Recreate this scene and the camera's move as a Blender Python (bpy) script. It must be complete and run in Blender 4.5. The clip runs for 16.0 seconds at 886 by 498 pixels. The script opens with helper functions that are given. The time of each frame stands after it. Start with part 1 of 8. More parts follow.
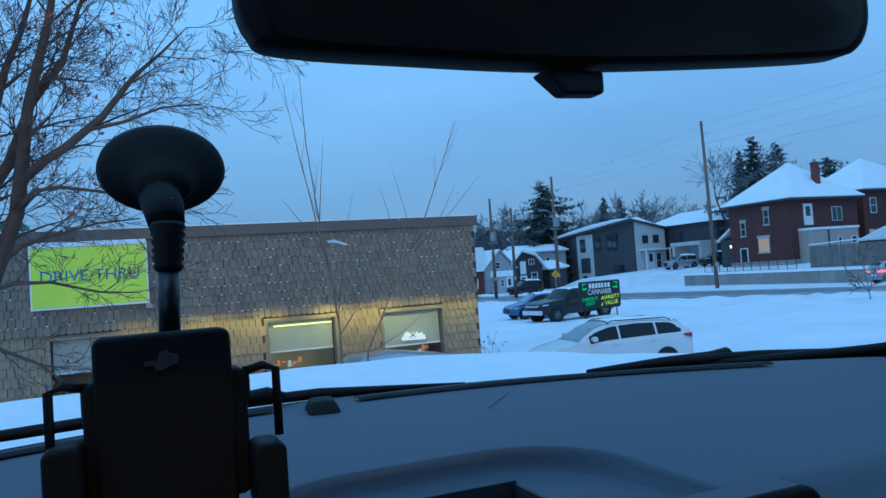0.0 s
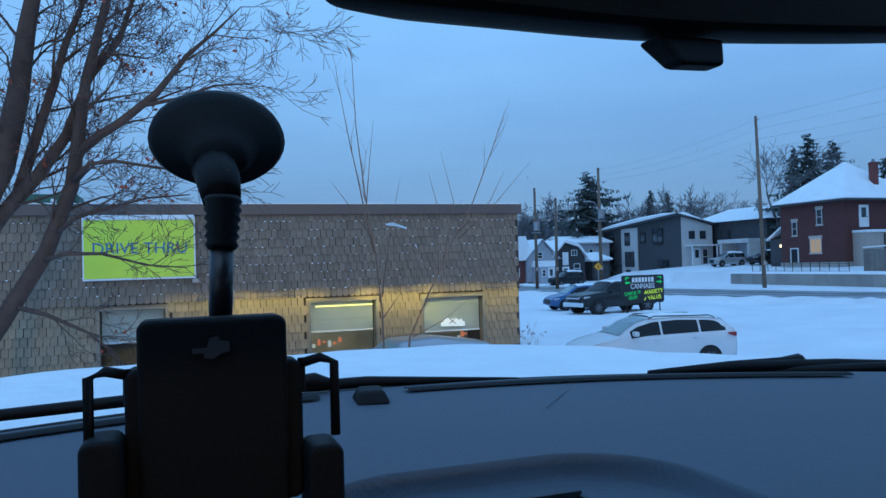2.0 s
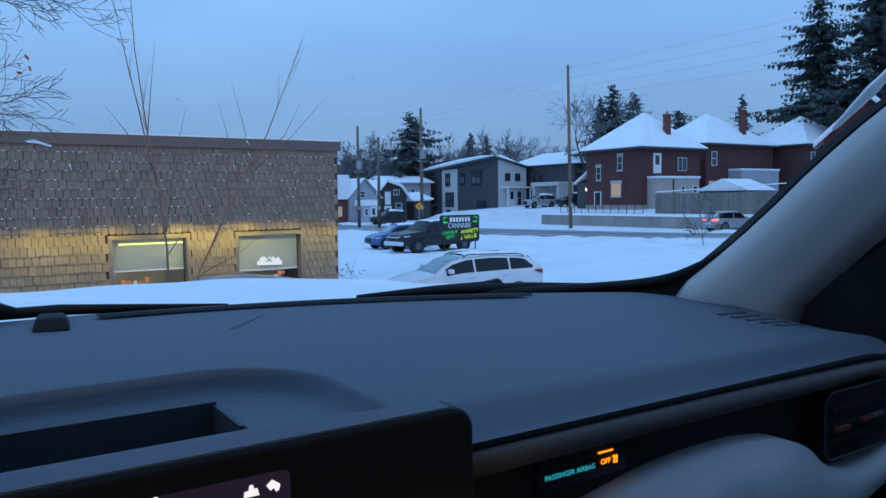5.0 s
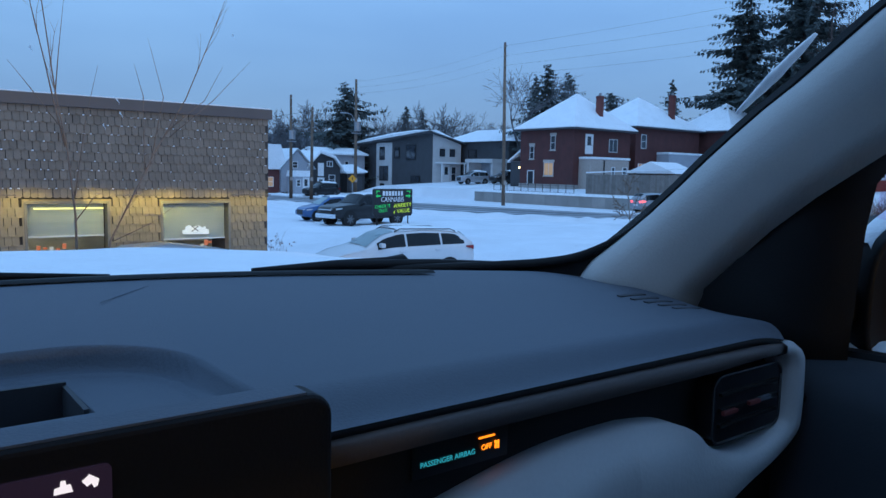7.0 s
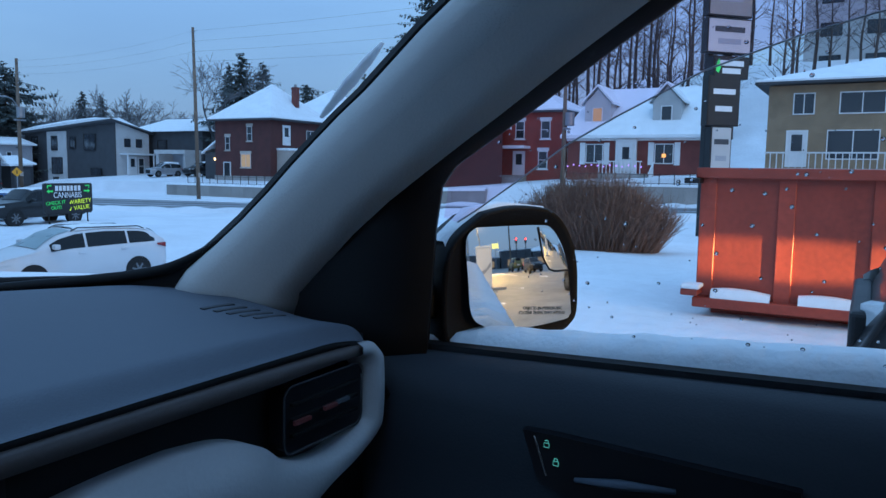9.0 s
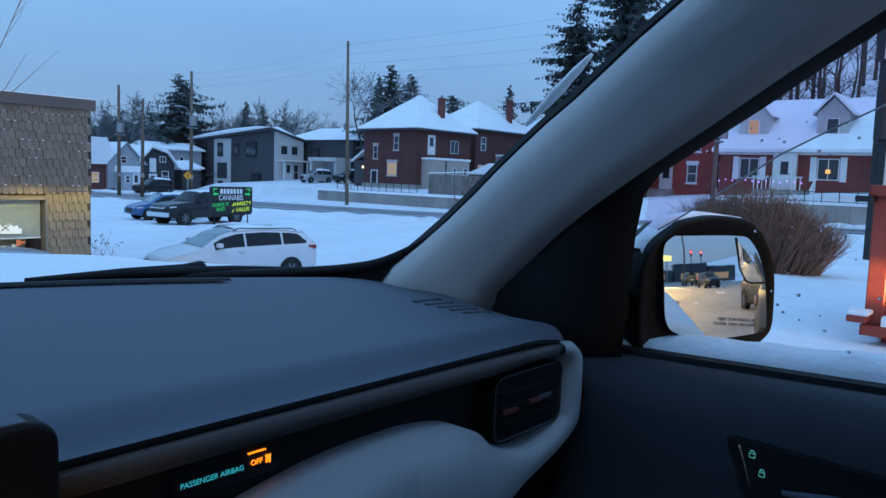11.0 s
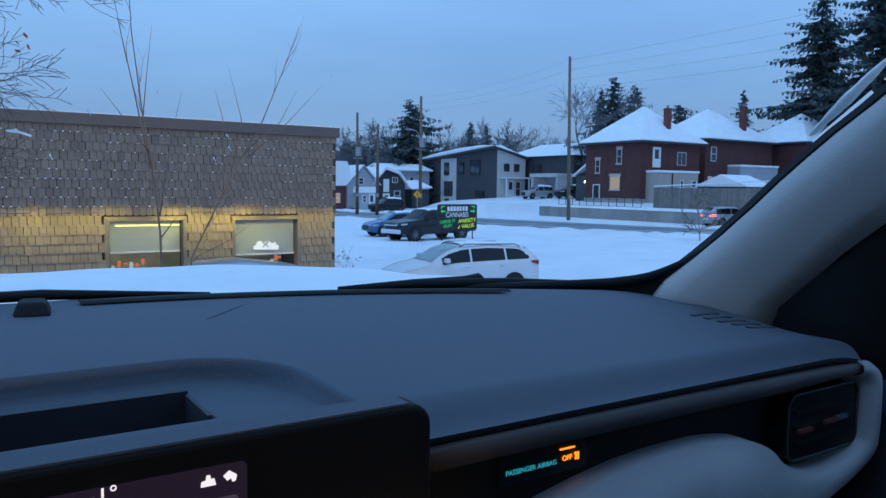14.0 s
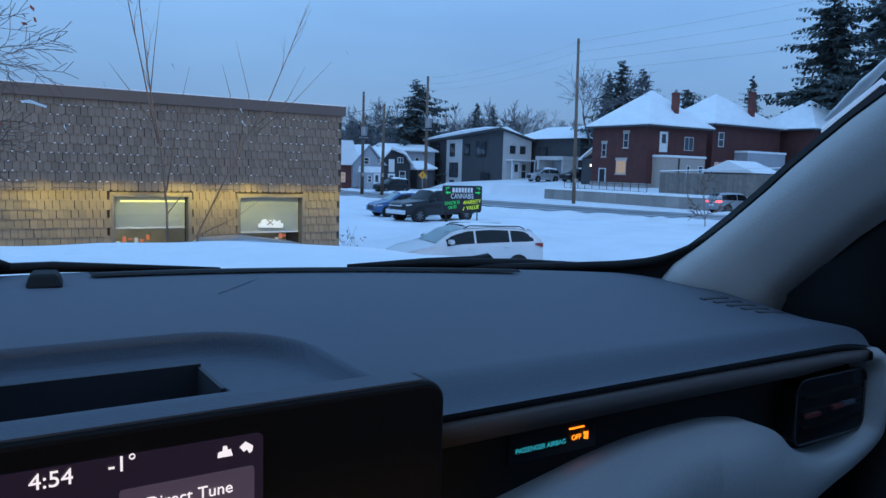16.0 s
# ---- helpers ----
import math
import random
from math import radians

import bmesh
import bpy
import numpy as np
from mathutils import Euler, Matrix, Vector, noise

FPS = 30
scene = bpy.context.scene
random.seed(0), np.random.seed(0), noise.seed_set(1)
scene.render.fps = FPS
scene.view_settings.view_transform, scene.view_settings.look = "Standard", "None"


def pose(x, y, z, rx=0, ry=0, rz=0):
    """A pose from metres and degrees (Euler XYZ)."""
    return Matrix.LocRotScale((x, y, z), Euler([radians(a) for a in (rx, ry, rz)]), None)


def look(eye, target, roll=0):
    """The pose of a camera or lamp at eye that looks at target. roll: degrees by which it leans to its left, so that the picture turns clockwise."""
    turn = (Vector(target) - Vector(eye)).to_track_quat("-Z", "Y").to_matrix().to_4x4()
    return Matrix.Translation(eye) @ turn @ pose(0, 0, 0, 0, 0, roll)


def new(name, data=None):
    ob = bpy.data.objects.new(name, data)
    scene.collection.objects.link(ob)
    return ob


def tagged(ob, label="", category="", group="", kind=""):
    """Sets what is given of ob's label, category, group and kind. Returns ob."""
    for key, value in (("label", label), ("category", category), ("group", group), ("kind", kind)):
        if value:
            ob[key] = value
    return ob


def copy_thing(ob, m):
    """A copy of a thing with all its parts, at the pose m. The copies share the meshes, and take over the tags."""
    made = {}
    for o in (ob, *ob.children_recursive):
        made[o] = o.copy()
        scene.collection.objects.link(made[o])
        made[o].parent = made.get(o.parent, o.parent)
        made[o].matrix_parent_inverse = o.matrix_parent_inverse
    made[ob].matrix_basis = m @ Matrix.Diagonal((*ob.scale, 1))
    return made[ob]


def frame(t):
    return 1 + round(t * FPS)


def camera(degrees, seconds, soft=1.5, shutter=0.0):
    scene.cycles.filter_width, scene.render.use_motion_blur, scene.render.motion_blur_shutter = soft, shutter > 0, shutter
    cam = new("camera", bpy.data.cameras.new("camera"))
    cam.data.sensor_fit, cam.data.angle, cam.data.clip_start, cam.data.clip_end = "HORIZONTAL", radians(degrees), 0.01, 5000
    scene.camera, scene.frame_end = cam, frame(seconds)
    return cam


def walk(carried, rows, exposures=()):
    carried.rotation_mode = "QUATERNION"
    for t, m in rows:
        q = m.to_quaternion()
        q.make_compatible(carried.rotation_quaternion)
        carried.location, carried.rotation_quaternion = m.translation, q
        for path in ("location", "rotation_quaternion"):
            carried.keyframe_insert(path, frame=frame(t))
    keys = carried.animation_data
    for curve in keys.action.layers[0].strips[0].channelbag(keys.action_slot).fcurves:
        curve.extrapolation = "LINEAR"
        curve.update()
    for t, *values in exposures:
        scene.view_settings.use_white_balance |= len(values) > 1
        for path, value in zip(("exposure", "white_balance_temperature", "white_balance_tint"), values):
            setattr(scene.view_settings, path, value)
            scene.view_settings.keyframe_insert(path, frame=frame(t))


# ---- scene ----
cam = camera(61.2, 16.0)

PATH = [
    (0, (0.092, 0.355, 3.191), (0.86, 2.2, 3.26), -4.0),
    (0.5, (0.105, 0.389, 3.187), (0.82, 2.256, 3.246), -3.0),
    (1, (0.103, 0.389, 3.194), (0.799, 2.263, 3.248), -2.5),
    (1.5, (0.096, 0.392, 3.192), (0.779, 2.271, 3.237), -2.0),
    (2, (0.091, 0.392, 3.193), (0.753, 2.279, 3.232), -1.6),
    (2.5, (0.092, 0.393, 3.18), (0.731, 2.287, 3.216), -2.2),
    (3, (0.097, 0.367, 3.164), (0.75, 2.257, 3.202), -2.3),
    (3.5, (0.089, 0.338, 3.192), (0.788, 2.209, 3.285), 0.6),
    (4, (0.101, 0.317, 3.192), (0.939, 2.132, 3.262), 0.1),
    (4.5, (0.152, 0.325, 3.182), (1.162, 2.05, 3.112), -1.0),
    (7, (0.22, 0.332, 3.179), (1.441, 1.903, 2.979), 1.2),
    (7.5, (0.261, 0.298, 3.192), (1.753, 1.612, 2.977), 0.5),
    (8, (0.31, 0.267, 3.194), (2.001, 1.312, 2.967), 0.1),
    (8.2, (0.311, 0.268, 3.194), (2.028, 1.270, 2.969), 0.1),
    (10.3, (0.294, 0.277, 3.19), (2.002, 1.303, 3.02), 2.4),
    (10.5, (0.29, 0.278, 3.19), (1.972, 1.346, 3.019), 2.4),
    (11, (0.251, 0.303, 3.187), (1.771, 1.589, 2.997), 2.1),
    (11.5, (0.194, 0.328, 3.186), (1.407, 1.9, 2.95), 0.9),
    (12, (0.175, 0.325, 3.183), (1.234, 2.005, 2.947), 1.3),
    (12.5, (0.175, 0.328, 3.181), (1.206, 2.028, 2.973), 1.4),
    (13, (0.175, 0.319, 3.184), (1.207, 2.022, 3.004), 1.2),
    (13.5, (0.189, 0.312, 3.188), (1.25, 2.001, 3.03), 0.8),
    (14, (0.19, 0.312, 3.187), (1.273, 1.986, 3.024), 0.7),
    (14.5, (0.188, 0.314, 3.186), (1.273, 1.985, 3.008), 0.9),
    (15, (0.186, 0.317, 3.184), (1.265, 1.99, 2.989), 1.3),
    (15.5, (0.187, 0.315, 3.185), (1.261, 1.989, 2.976), 1.5),
    (16, (0.185, 0.315, 3.185), (1.257, 1.99, 2.972), 1.7),
]
# stops, kelvin and tint of the camera
EXPOSURES = [(0.0, 0.02, 5900, -5), (1.0, -0.05, 5900, -5), (1.6, -0.03, 5950, -4), (2.4, 0.05, 6500, 8), (4.5, 0.09, 6500, 9), (7.0, 0.07, 6500, 8), (8.0, 0.17, 6800, 6), (10.5, 0.15, 6700, 6), (12.0, 0.08, 6500, 8), (16.0, 0.07, 6500, 8)]
walk(cam, [(t, look(eye, target, roll)) for t, eye, target, roll in PATH], EXPOSURES)

# ---- light ----
world = bpy.data.worlds.new("dusk_sky")
scene.world = world
world.use_nodes = True
wn, wl = world.node_tree.nodes, world.node_tree.links
wn.clear()
w_out, w_bg = wn.new("ShaderNodeOutputWorld"), wn.new("ShaderNodeBackground")
w_sky = wn.new("ShaderNodeTexSky")
w_sky.sky_type = "NISHITA"
w_sky.sun_disc = False
w_sky.sun_elevation, w_sky.sun_rotation = radians(7.0), radians(215)
w_co, w_map, w_noise = wn.new("ShaderNodeTexCoord"), wn.new("ShaderNodeMapping"), wn.new("ShaderNodeTexNoise")
w_map.inputs["Scale"].default_value = (1.0, 1.0, 4.0)
w_noise.inputs["Scale"].default_value, w_noise.inputs["Detail"].default_value = 2.2, 5.0
w_sep, w_ramp = wn.new("ShaderNodeSeparateXYZ"), wn.new("ShaderNodeValToRGB")
w_ramp.color_ramp.elements[0].position, w_ramp.color_ramp.elements[0].color = 0.0, (0.150, 0.285, 0.52, 1)
w_ramp.color_ramp.elements[1].position, w_ramp.color_ramp.elements[1].color = 0.42, (0.30, 0.63, 1.20, 1)
w_cloud = wn.new("ShaderNodeMix")
w_cloud.data_type, w_cloud.blend_type = "RGBA", "MULTIPLY"
w_cr = wn.new("ShaderNodeValToRGB")
w_cr.color_ramp.elements[0].position, w_cr.color_ramp.elements[0].color = 0.3, (0.84, 0.86, 0.9, 1)
w_cr.color_ramp.elements[1].position, w_cr.color_ramp.elements[1].color = 0.7, (1.08, 1.06, 1.03, 1)
w_mix = wn.new("ShaderNodeMix")
w_mix.data_type, w_mix.blend_type = "RGBA", "ADD"
w_scale = wn.new("ShaderNodeMix")
w_scale.data_type, w_scale.blend_type = "RGBA", "MULTIPLY"
w_scale.inputs[0].default_value = 1.0
w_scale.inputs[7].default_value = (0.009, 0.009, 0.009, 1)
wl.new(w_co.outputs["Generated"], w_map.inputs["Vector"])
wl.new(w_map.outputs["Vector"], w_noise.inputs["Vector"])
wl.new(w_co.outputs["Generated"], w_sep.inputs[0])
wl.new(w_sep.outputs["Z"], w_ramp.inputs[0])
wl.new(w_noise.outputs["Fac"], w_cr.inputs[0])
w_cloud.inputs[0].default_value = 1.0
wl.new(w_ramp.outputs["Color"], w_cloud.inputs[6])
wl.new(w_cr.outputs["Color"], w_cloud.inputs[7])
w_mix.inputs[0].default_value = 1.0
wl.new(w_sky.outputs["Color"], w_scale.inputs[6])
wl.new(w_cloud.outputs[2], w_mix.inputs[6])
wl.new(w_scale.outputs[2], w_mix.inputs[7])
wl.new(w_mix.outputs[2], w_bg.inputs["Color"])
w_bg.inputs["Strength"].default_value = 1.0
wl.new(w_bg.outputs[0], w_out.inputs[0])


def lamp(name, kind, m, energy, colour, size=0.5, size_y=None):
    data = bpy.data.lights.new(name, kind)
    data.energy, data.color = energy, colour
    if kind == "AREA":
        data.size = size
        if size_y:
            data.shape, data.size_y = "RECTANGLE", size_y
    if kind == "POINT":
        data.shadow_soft_size = size
    if kind == "SUN":
        data.angle = size
    if kind == "SPOT":
        data.spot_size, data.spot_blend, data.shadow_soft_size = size, 0.5, 0.06
    ob = new(name, data)
    ob.matrix_basis = m
    return ob


lamp("overcast_sun", "SUN", look((0, 0, 50), (25, 35, 0)), 0.25, (0.75, 0.86, 1.0), radians(40))

# ---- materials ----


def material(name, base, rough=0.6, metal=0.0, var=0.25, scale=6.0, bump=0.2, fine=60.0, tint=None, emit=None, strength=0.0, per="object", coat=0.0, spec=0.5, alpha=None):
    """A procedural surface: two scales of noise in the colour, relief and roughness, and a per-piece shift."""
    mat = bpy.data.materials.new(name)
    mat.use_nodes = True
    nodes, links = mat.node_tree.nodes, mat.node_tree.links
    bsdf = nodes["Principled BSDF"]
    co = nodes.new("ShaderNodeTexCoord")
    big, small = nodes.new("ShaderNodeTexNoise"), nodes.new("ShaderNodeTexNoise")
    big.inputs["Scale"].default_value, big.inputs["Detail"].default_value = scale, 4
    small.inputs["Scale"].default_value, small.inputs["Detail"].default_value = fine, 3
    for n in (big, small):
        links.new(co.outputs["Object"], n.inputs["Vector"])
    ramp = nodes.new("ShaderNodeValToRGB")
    b = Vector(base)
    lo, hi = b * (1 - var), b * (1 + var)
    if tint:
        hi = b.lerp(Vector(tint), 0.6)
    ramp.color_ramp.elements[0].position, ramp.color_ramp.elements[1].position = 0.3, 0.7
    ramp.color_ramp.elements[0].color, ramp.color_ramp.elements[1].color = (*lo, 1), (*[min(c, 1) for c in hi], 1)
    mixed = nodes.new("ShaderNodeMath")
    mixed.operation = "MULTIPLY_ADD"
    mixed.inputs[1].default_value = 0.35
    links.new(small.outputs["Fac"], mixed.inputs[0])
    half = nodes.new("ShaderNodeMath")
    half.operation = "MULTIPLY"
    half.inputs[1].default_value = 0.65
    links.new(big.outputs["Fac"], half.inputs[0])
    links.new(half.outputs[0], mixed.inputs[2])
    links.new(mixed.outputs[0], ramp.inputs[0])
    hsv = nodes.new("ShaderNodeHueSaturation")
    info = nodes.new("ShaderNodeObjectInfo") if per == "object" else nodes.new("ShaderNodeNewGeometry")
    rnd = nodes.new("ShaderNodeMapRange")
    rnd.inputs["To Min"].default_value, rnd.inputs["To Max"].default_value = 1 - var * 0.6, 1 + var * 0.6
    links.new(info.outputs["Random" if per == "object" else "Random Per Island"], rnd.inputs["Value"])
    links.new(rnd.outputs[0], hsv.inputs["Value"])
    links.new(ramp.outputs[0], hsv.inputs["Color"])
    links.new(hsv.outputs[0], bsdf.inputs["Base Color"])
    rr = nodes.new("ShaderNodeMapRange")
    rr.inputs["To Min"].default_value, rr.inputs["To Max"].default_value = rough - min(0.1, rough * 0.6), min(rough + min(0.1, rough * 0.6), 1)
    links.new(big.outputs["Fac"], rr.inputs["Value"])
    links.new(rr.outputs[0], bsdf.inputs["Roughness"])
    bsdf.inputs["Metallic"].default_value = metal
    bsdf.inputs["Coat Weight"].default_value = coat
    bsdf.inputs["Specular IOR Level"].default_value = spec
    if bump:
        bp = nodes.new("ShaderNodeBump")
        bp.inputs["Strength"].default_value, bp.inputs["Distance"].default_value = bump, 0.02
        links.new(mixed.outputs[0], bp.inputs["Height"])
        links.new(bp.outputs[0], bsdf.inputs["Normal"])
    if emit:
        bsdf.inputs["Emission Color"].default_value = (*emit, 1)
        bsdf.inputs["Emission Strength"].default_value = strength
    return mat


def glow(name, colour, strength):
    return material(name, (0.02, 0.02, 0.02), 0.4, var=0.05, bump=0, emit=colour, strength=strength)


def clear_glass(name, tint=(1, 1, 1), gloss=1.0):
    """A thin clear sheet: transparent, with a little more gloss at a slant."""
    mat = bpy.data.materials.new(name)
    mat.use_nodes = True
    nodes, links = mat.node_tree.nodes, mat.node_tree.links
    nodes.clear()
    out, mix = nodes.new("ShaderNodeOutputMaterial"), nodes.new("ShaderNodeMixShader")
    tr, gl, lw = nodes.new("ShaderNodeBsdfTransparent"), nodes.new("ShaderNodeBsdfGlossy"), nodes.new("ShaderNodeLayerWeight")
    tr.inputs[0].default_value = (*tint, 1)
    gl.inputs["Roughness"].default_value = 0.02
    pw, sc = nodes.new("ShaderNodeMath"), nodes.new("ShaderNodeMath")
    pw.operation, sc.operation = "POWER", "MULTIPLY_ADD"
    pw.inputs[1].default_value = 5.0
    sc.inputs[1].default_value, sc.inputs[2].default_value = 0.5 * gloss, 0.02 * gloss
    lw.inputs["Blend"].default_value = 0.5
    links.new(lw.outputs["Facing"], pw.inputs[0])
    links.new(pw.outputs[0], sc.inputs[0])
    links.new(sc.outputs[0], mix.inputs[0])
    links.new(tr.outputs[0], mix.inputs[1])
    links.new(gl.outputs[0], mix.inputs[2])
    links.new(mix.outputs[0], out.inputs[0])
    return mat



SNOW = material("snow", (0.72, 0.745, 0.785), 0.75, var=0.12, scale=0.33, fine=5.0, bump=0.9)
SNOW_ROOF = material("roof_snow", (0.80, 0.83, 0.86), 0.8, var=0.07, scale=1.2, fine=14.0, bump=0.5)
SNOW_HOOD = material("hood_snow", (0.82, 0.84, 0.87), 0.7, var=0.06, scale=12.0, fine=60.0, bump=0.55)
SNOW.node_tree.nodes["Bump"].inputs["Distance"].default_value = 0.09
ASPHALT = material("wet_asphalt", (0.085, 0.083, 0.085), 0.55, var=0.35, scale=0.35, fine=14.0, bump=0.2, tint=(0.3, 0.31, 0.34))
SLUSH = material("road_slush", (0.42, 0.43, 0.46), 0.7, var=0.3, scale=0.8, fine=9.0, bump=0.5)
SHINGLE = material("brown_shingle", (0.212, 0.164, 0.128), 0.85, var=0.22, scale=2.0, fine=26.0, bump=0.5)
SHINGLE_REST = material("brown_shingle_field", (0.212, 0.164, 0.128), 0.85, var=0.22, scale=2.0, fine=26.0, bump=0.5, per="island")
BACKING = material("shingle_backing", (0.06, 0.05, 0.045), 0.9, var=0.2)
FASCIA = material("brown_metal_fascia", (0.115, 0.088, 0.08), 0.5, var=0.12, scale=1.0, bump=0.05)
# Same brown shingle, lightened: part of the yellow light lies in the colour.
SHINGLE_LIT = material("lit_brown_shingle", (0.255, 0.20, 0.14), 0.8, var=0.2, scale=2.0, fine=26.0, bump=0.5)
SHINGLE_LIT_REST = material("lit_brown_shingle_field", (0.255, 0.20, 0.14), 0.8, var=0.2, scale=2.0, fine=26.0, bump=0.5, per="island")
ALU = material("window_frame_metal", (0.22, 0.2, 0.17), 0.45, metal=0.4, var=0.15, bump=0.05)
WHITE_PAINT = material("white_paint", (0.72, 0.73, 0.74), 0.55, var=0.08, scale=2.0, bump=0.1)
OFFWHITE = material("pale_render", (0.50, 0.50, 0.50), 0.8, var=0.14, scale=0.9, bump=0.3)
GREY_SIDING = material("grey_siding", (0.34, 0.36, 0.40), 0.7, var=0.12, scale=1.0, bump=0.2)
DARK_SIDING = material("charcoal_siding", (0.052, 0.055, 0.062), 0.75, var=0.25, scale=1.2, bump=0.3)
BLACK_SIDING = material("black_siding", (0.03, 0.03, 0.034), 0.6, var=0.2, scale=1.2, bump=0.2)
BRICK = material("dark_red_brick", (0.098, 0.033, 0.031), 0.85, var=0.3, scale=1.1, fine=22.0, bump=0.5)
BRICK_RED = material("bright_red_brick", (0.27, 0.052, 0.04), 0.85, var=0.3, scale=1.1, fine=22.0, bump=0.5)
BRICK_MID = material("red_brown_brick", (0.17, 0.045, 0.038), 0.85, var=0.3, scale=1.1, fine=22.0, bump=0.5)
BRICK_TAN = material("tan_brick", (0.33, 0.235, 0.15), 0.85, var=0.28, scale=1.1, fine=22.0, bump=0.5)
STONE = material("pale_stone_trim", (0.44, 0.38, 0.34), 0.85, var=0.15)
CONCRETE = material("concrete", (0.29, 0.275, 0.26), 0.85, var=0.2, scale=0.6, fine=12.0, bump=0.4)
WOOD_GREY = material("weathered_fence_wood", (0.20, 0.18, 0.165), 0.85, var=0.3, scale=2.0, fine=20.0)
POLE_WOOD = material("pole_wood", (0.17, 0.125, 0.095), 0.9, var=0.3, scale=2.0, fine=18.0)
BARK = material("bark", (0.085, 0.055, 0.045), 0.9, var=0.35, scale=6.0, fine=50.0, bump=0.7)
BARK_PALE = material("sapling_bark", (0.16, 0.115, 0.09), 0.8, var=0.3, scale=8.0, fine=40.0)
# Far bark greyer and paler than near bark: distance haze put into the colour.
BARK_HAZED = material("hazed_bark", (0.125, 0.125, 0.135), 0.9, var=0.3)
BARK_WOOD = material("brown_wood_bark", (0.085, 0.062, 0.056), 0.9, var=0.35, scale=3.0, fine=20.0)
LEAF_RED = material("dead_red_leaf", (0.25, 0.055, 0.03), 0.7, var=0.4, per="island", bump=0.1)
# Needles lightened to a grey blue-green, standing in for haze over the spruces.
NEEDLE_HAZED = material("hazed_spruce_needles", (0.068, 0.088, 0.088), 0.8, var=0.5, scale=0.7, fine=5.0, per="island", bump=0.3)
BUSH = material("dry_brush", (0.20, 0.115, 0.085), 0.9, var=0.4, per="island", bump=0.1)
WINDOW_DARK = material("dark_window_glass", (0.03, 0.036, 0.045), 0.08, var=0.1, scale=0.5, bump=0.0, spec=0.8)
WINDOW_WARM = material("lit_window", (0.3, 0.22, 0.12), 0.4, var=0.2, bump=0, emit=(1.0, 0.58, 0.32), strength=0.24)
BLACK_METAL = material("black_metal", (0.018, 0.018, 0.02), 0.5, metal=0.3, var=0.2)
GALV = material("galvanised_metal", (0.32, 0.33, 0.35), 0.45, metal=0.7, var=0.15)
VAN_WHITE = material("white_car_paint", (0.58, 0.60, 0.63), 0.35, var=0.06, scale=1.5, fine=8.0, bump=0.03, coat=0.5)
PAINT_BLACK = material("black_car_paint", (0.008, 0.009, 0.011), 0.4, var=0.3, scale=1.5, bump=0.03, coat=0.3, spec=0.4)
PAINT_BLUE = material("blue_car_paint", (0.035, 0.13, 0.33), 0.35, var=0.15, scale=1.5, bump=0.03, coat=0.5)
PAINT_SILVER = material("silver_car_paint", (0.34, 0.36, 0.39), 0.35, metal=0.4, var=0.1, scale=1.5, bump=0.03, coat=0.4)
CAR_GLASS = material("car_glass", (0.008, 0.009, 0.011), 0.12, var=0.2, bump=0, spec=0.3)
CAR_GLASS_FROST = material("frosted_windscreen", (0.19, 0.27, 0.29), 0.3, var=0.2, scale=2.0, bump=0.05)
TYRE = material("tyre_rubber", (0.012, 0.012, 0.013), 0.85, var=0.2)
RIM = material("alloy_rim", (0.22, 0.225, 0.235), 0.45, metal=0.8, var=0.1)
CHROME = material("chrome", (0.7, 0.72, 0.75), 0.15, metal=1.0, var=0.05, bump=0)
HEADLIGHT = material("headlight_lens", (0.55, 0.58, 0.6), 0.1, var=0.1, bump=0, spec=0.8)
TAIL_RED = material("tail_lamp_red", (0.25, 0.012, 0.014), 0.2, var=0.1, bump=0)
VENT_RED = material("dull_red_vent_tab", (0.16, 0.035, 0.035), 0.5, var=0.1, bump=0)
TAIL_LIT = glow("tail_lamp_lit", (1.0, 0.06, 0.06), 6.0)
HEAD_LIT = glow("headlamp_lit", (1.0, 0.72, 0.36), 6.0)
RUST_RED = material("rusty_red_dumpster_paint", (0.33, 0.050, 0.028), 0.6, var=0.3, scale=1.4, fine=18.0, bump=0.3)
SIGN_BLACK = material("sign_black", (0.012, 0.013, 0.016), 0.5, var=0.15, bump=0.05)
# Faint emission added to brighten the painted panel; it is no lamp.
SIGN_LIME_GLOW = material("glowing_lime_panel", (0.52, 0.68, 0.07), 0.6, var=0.1, scale=1.2, bump=0.05, emit=(0.52, 0.68, 0.07), strength=0.10)
SIGN_BLUE = material("blue_letters", (0.03, 0.17, 0.36), 0.6, var=0.08, bump=0)
LET_WHITE = material("white_letters", (0.7, 0.74, 0.78), 0.6, var=0.06, bump=0)
# Letters and marks brightened by emission; the signs carry no lamps.
LET_GREEN_GLOW = glow("glowing_green_letters", (0.02, 0.85, 0.22), 0.65)
LET_YELLOW_GLOW = glow("glowing_yellow_letters", (0.55, 0.95, 0.05), 0.75)
SIGN_YELLOW = material("yellow_warning_sign", (0.75, 0.33, 0.02), 0.5, var=0.06, bump=0)
ETCHED = material("etched_grey_letters", (0.10, 0.10, 0.10), 0.6, var=0.1, bump=0)
PAINT_OLIVE = material("olive_car_paint", (0.10, 0.115, 0.035), 0.4, var=0.15, scale=1.5, bump=0.03, coat=0.4)
BOX_GREEN = material("green_roof_unit", (0.03, 0.10, 0.07), 0.6, var=0.2)
DASH = material("grey_dashboard_plastic", (0.074, 0.089, 0.114), 0.68, var=0.12, scale=7.0, fine=700.0, bump=0.16)
DASH_DARK = material("dark_dashboard_plastic", (0.026, 0.028, 0.034), 0.6, var=0.1, scale=9.0, fine=700.0, bump=0.08)
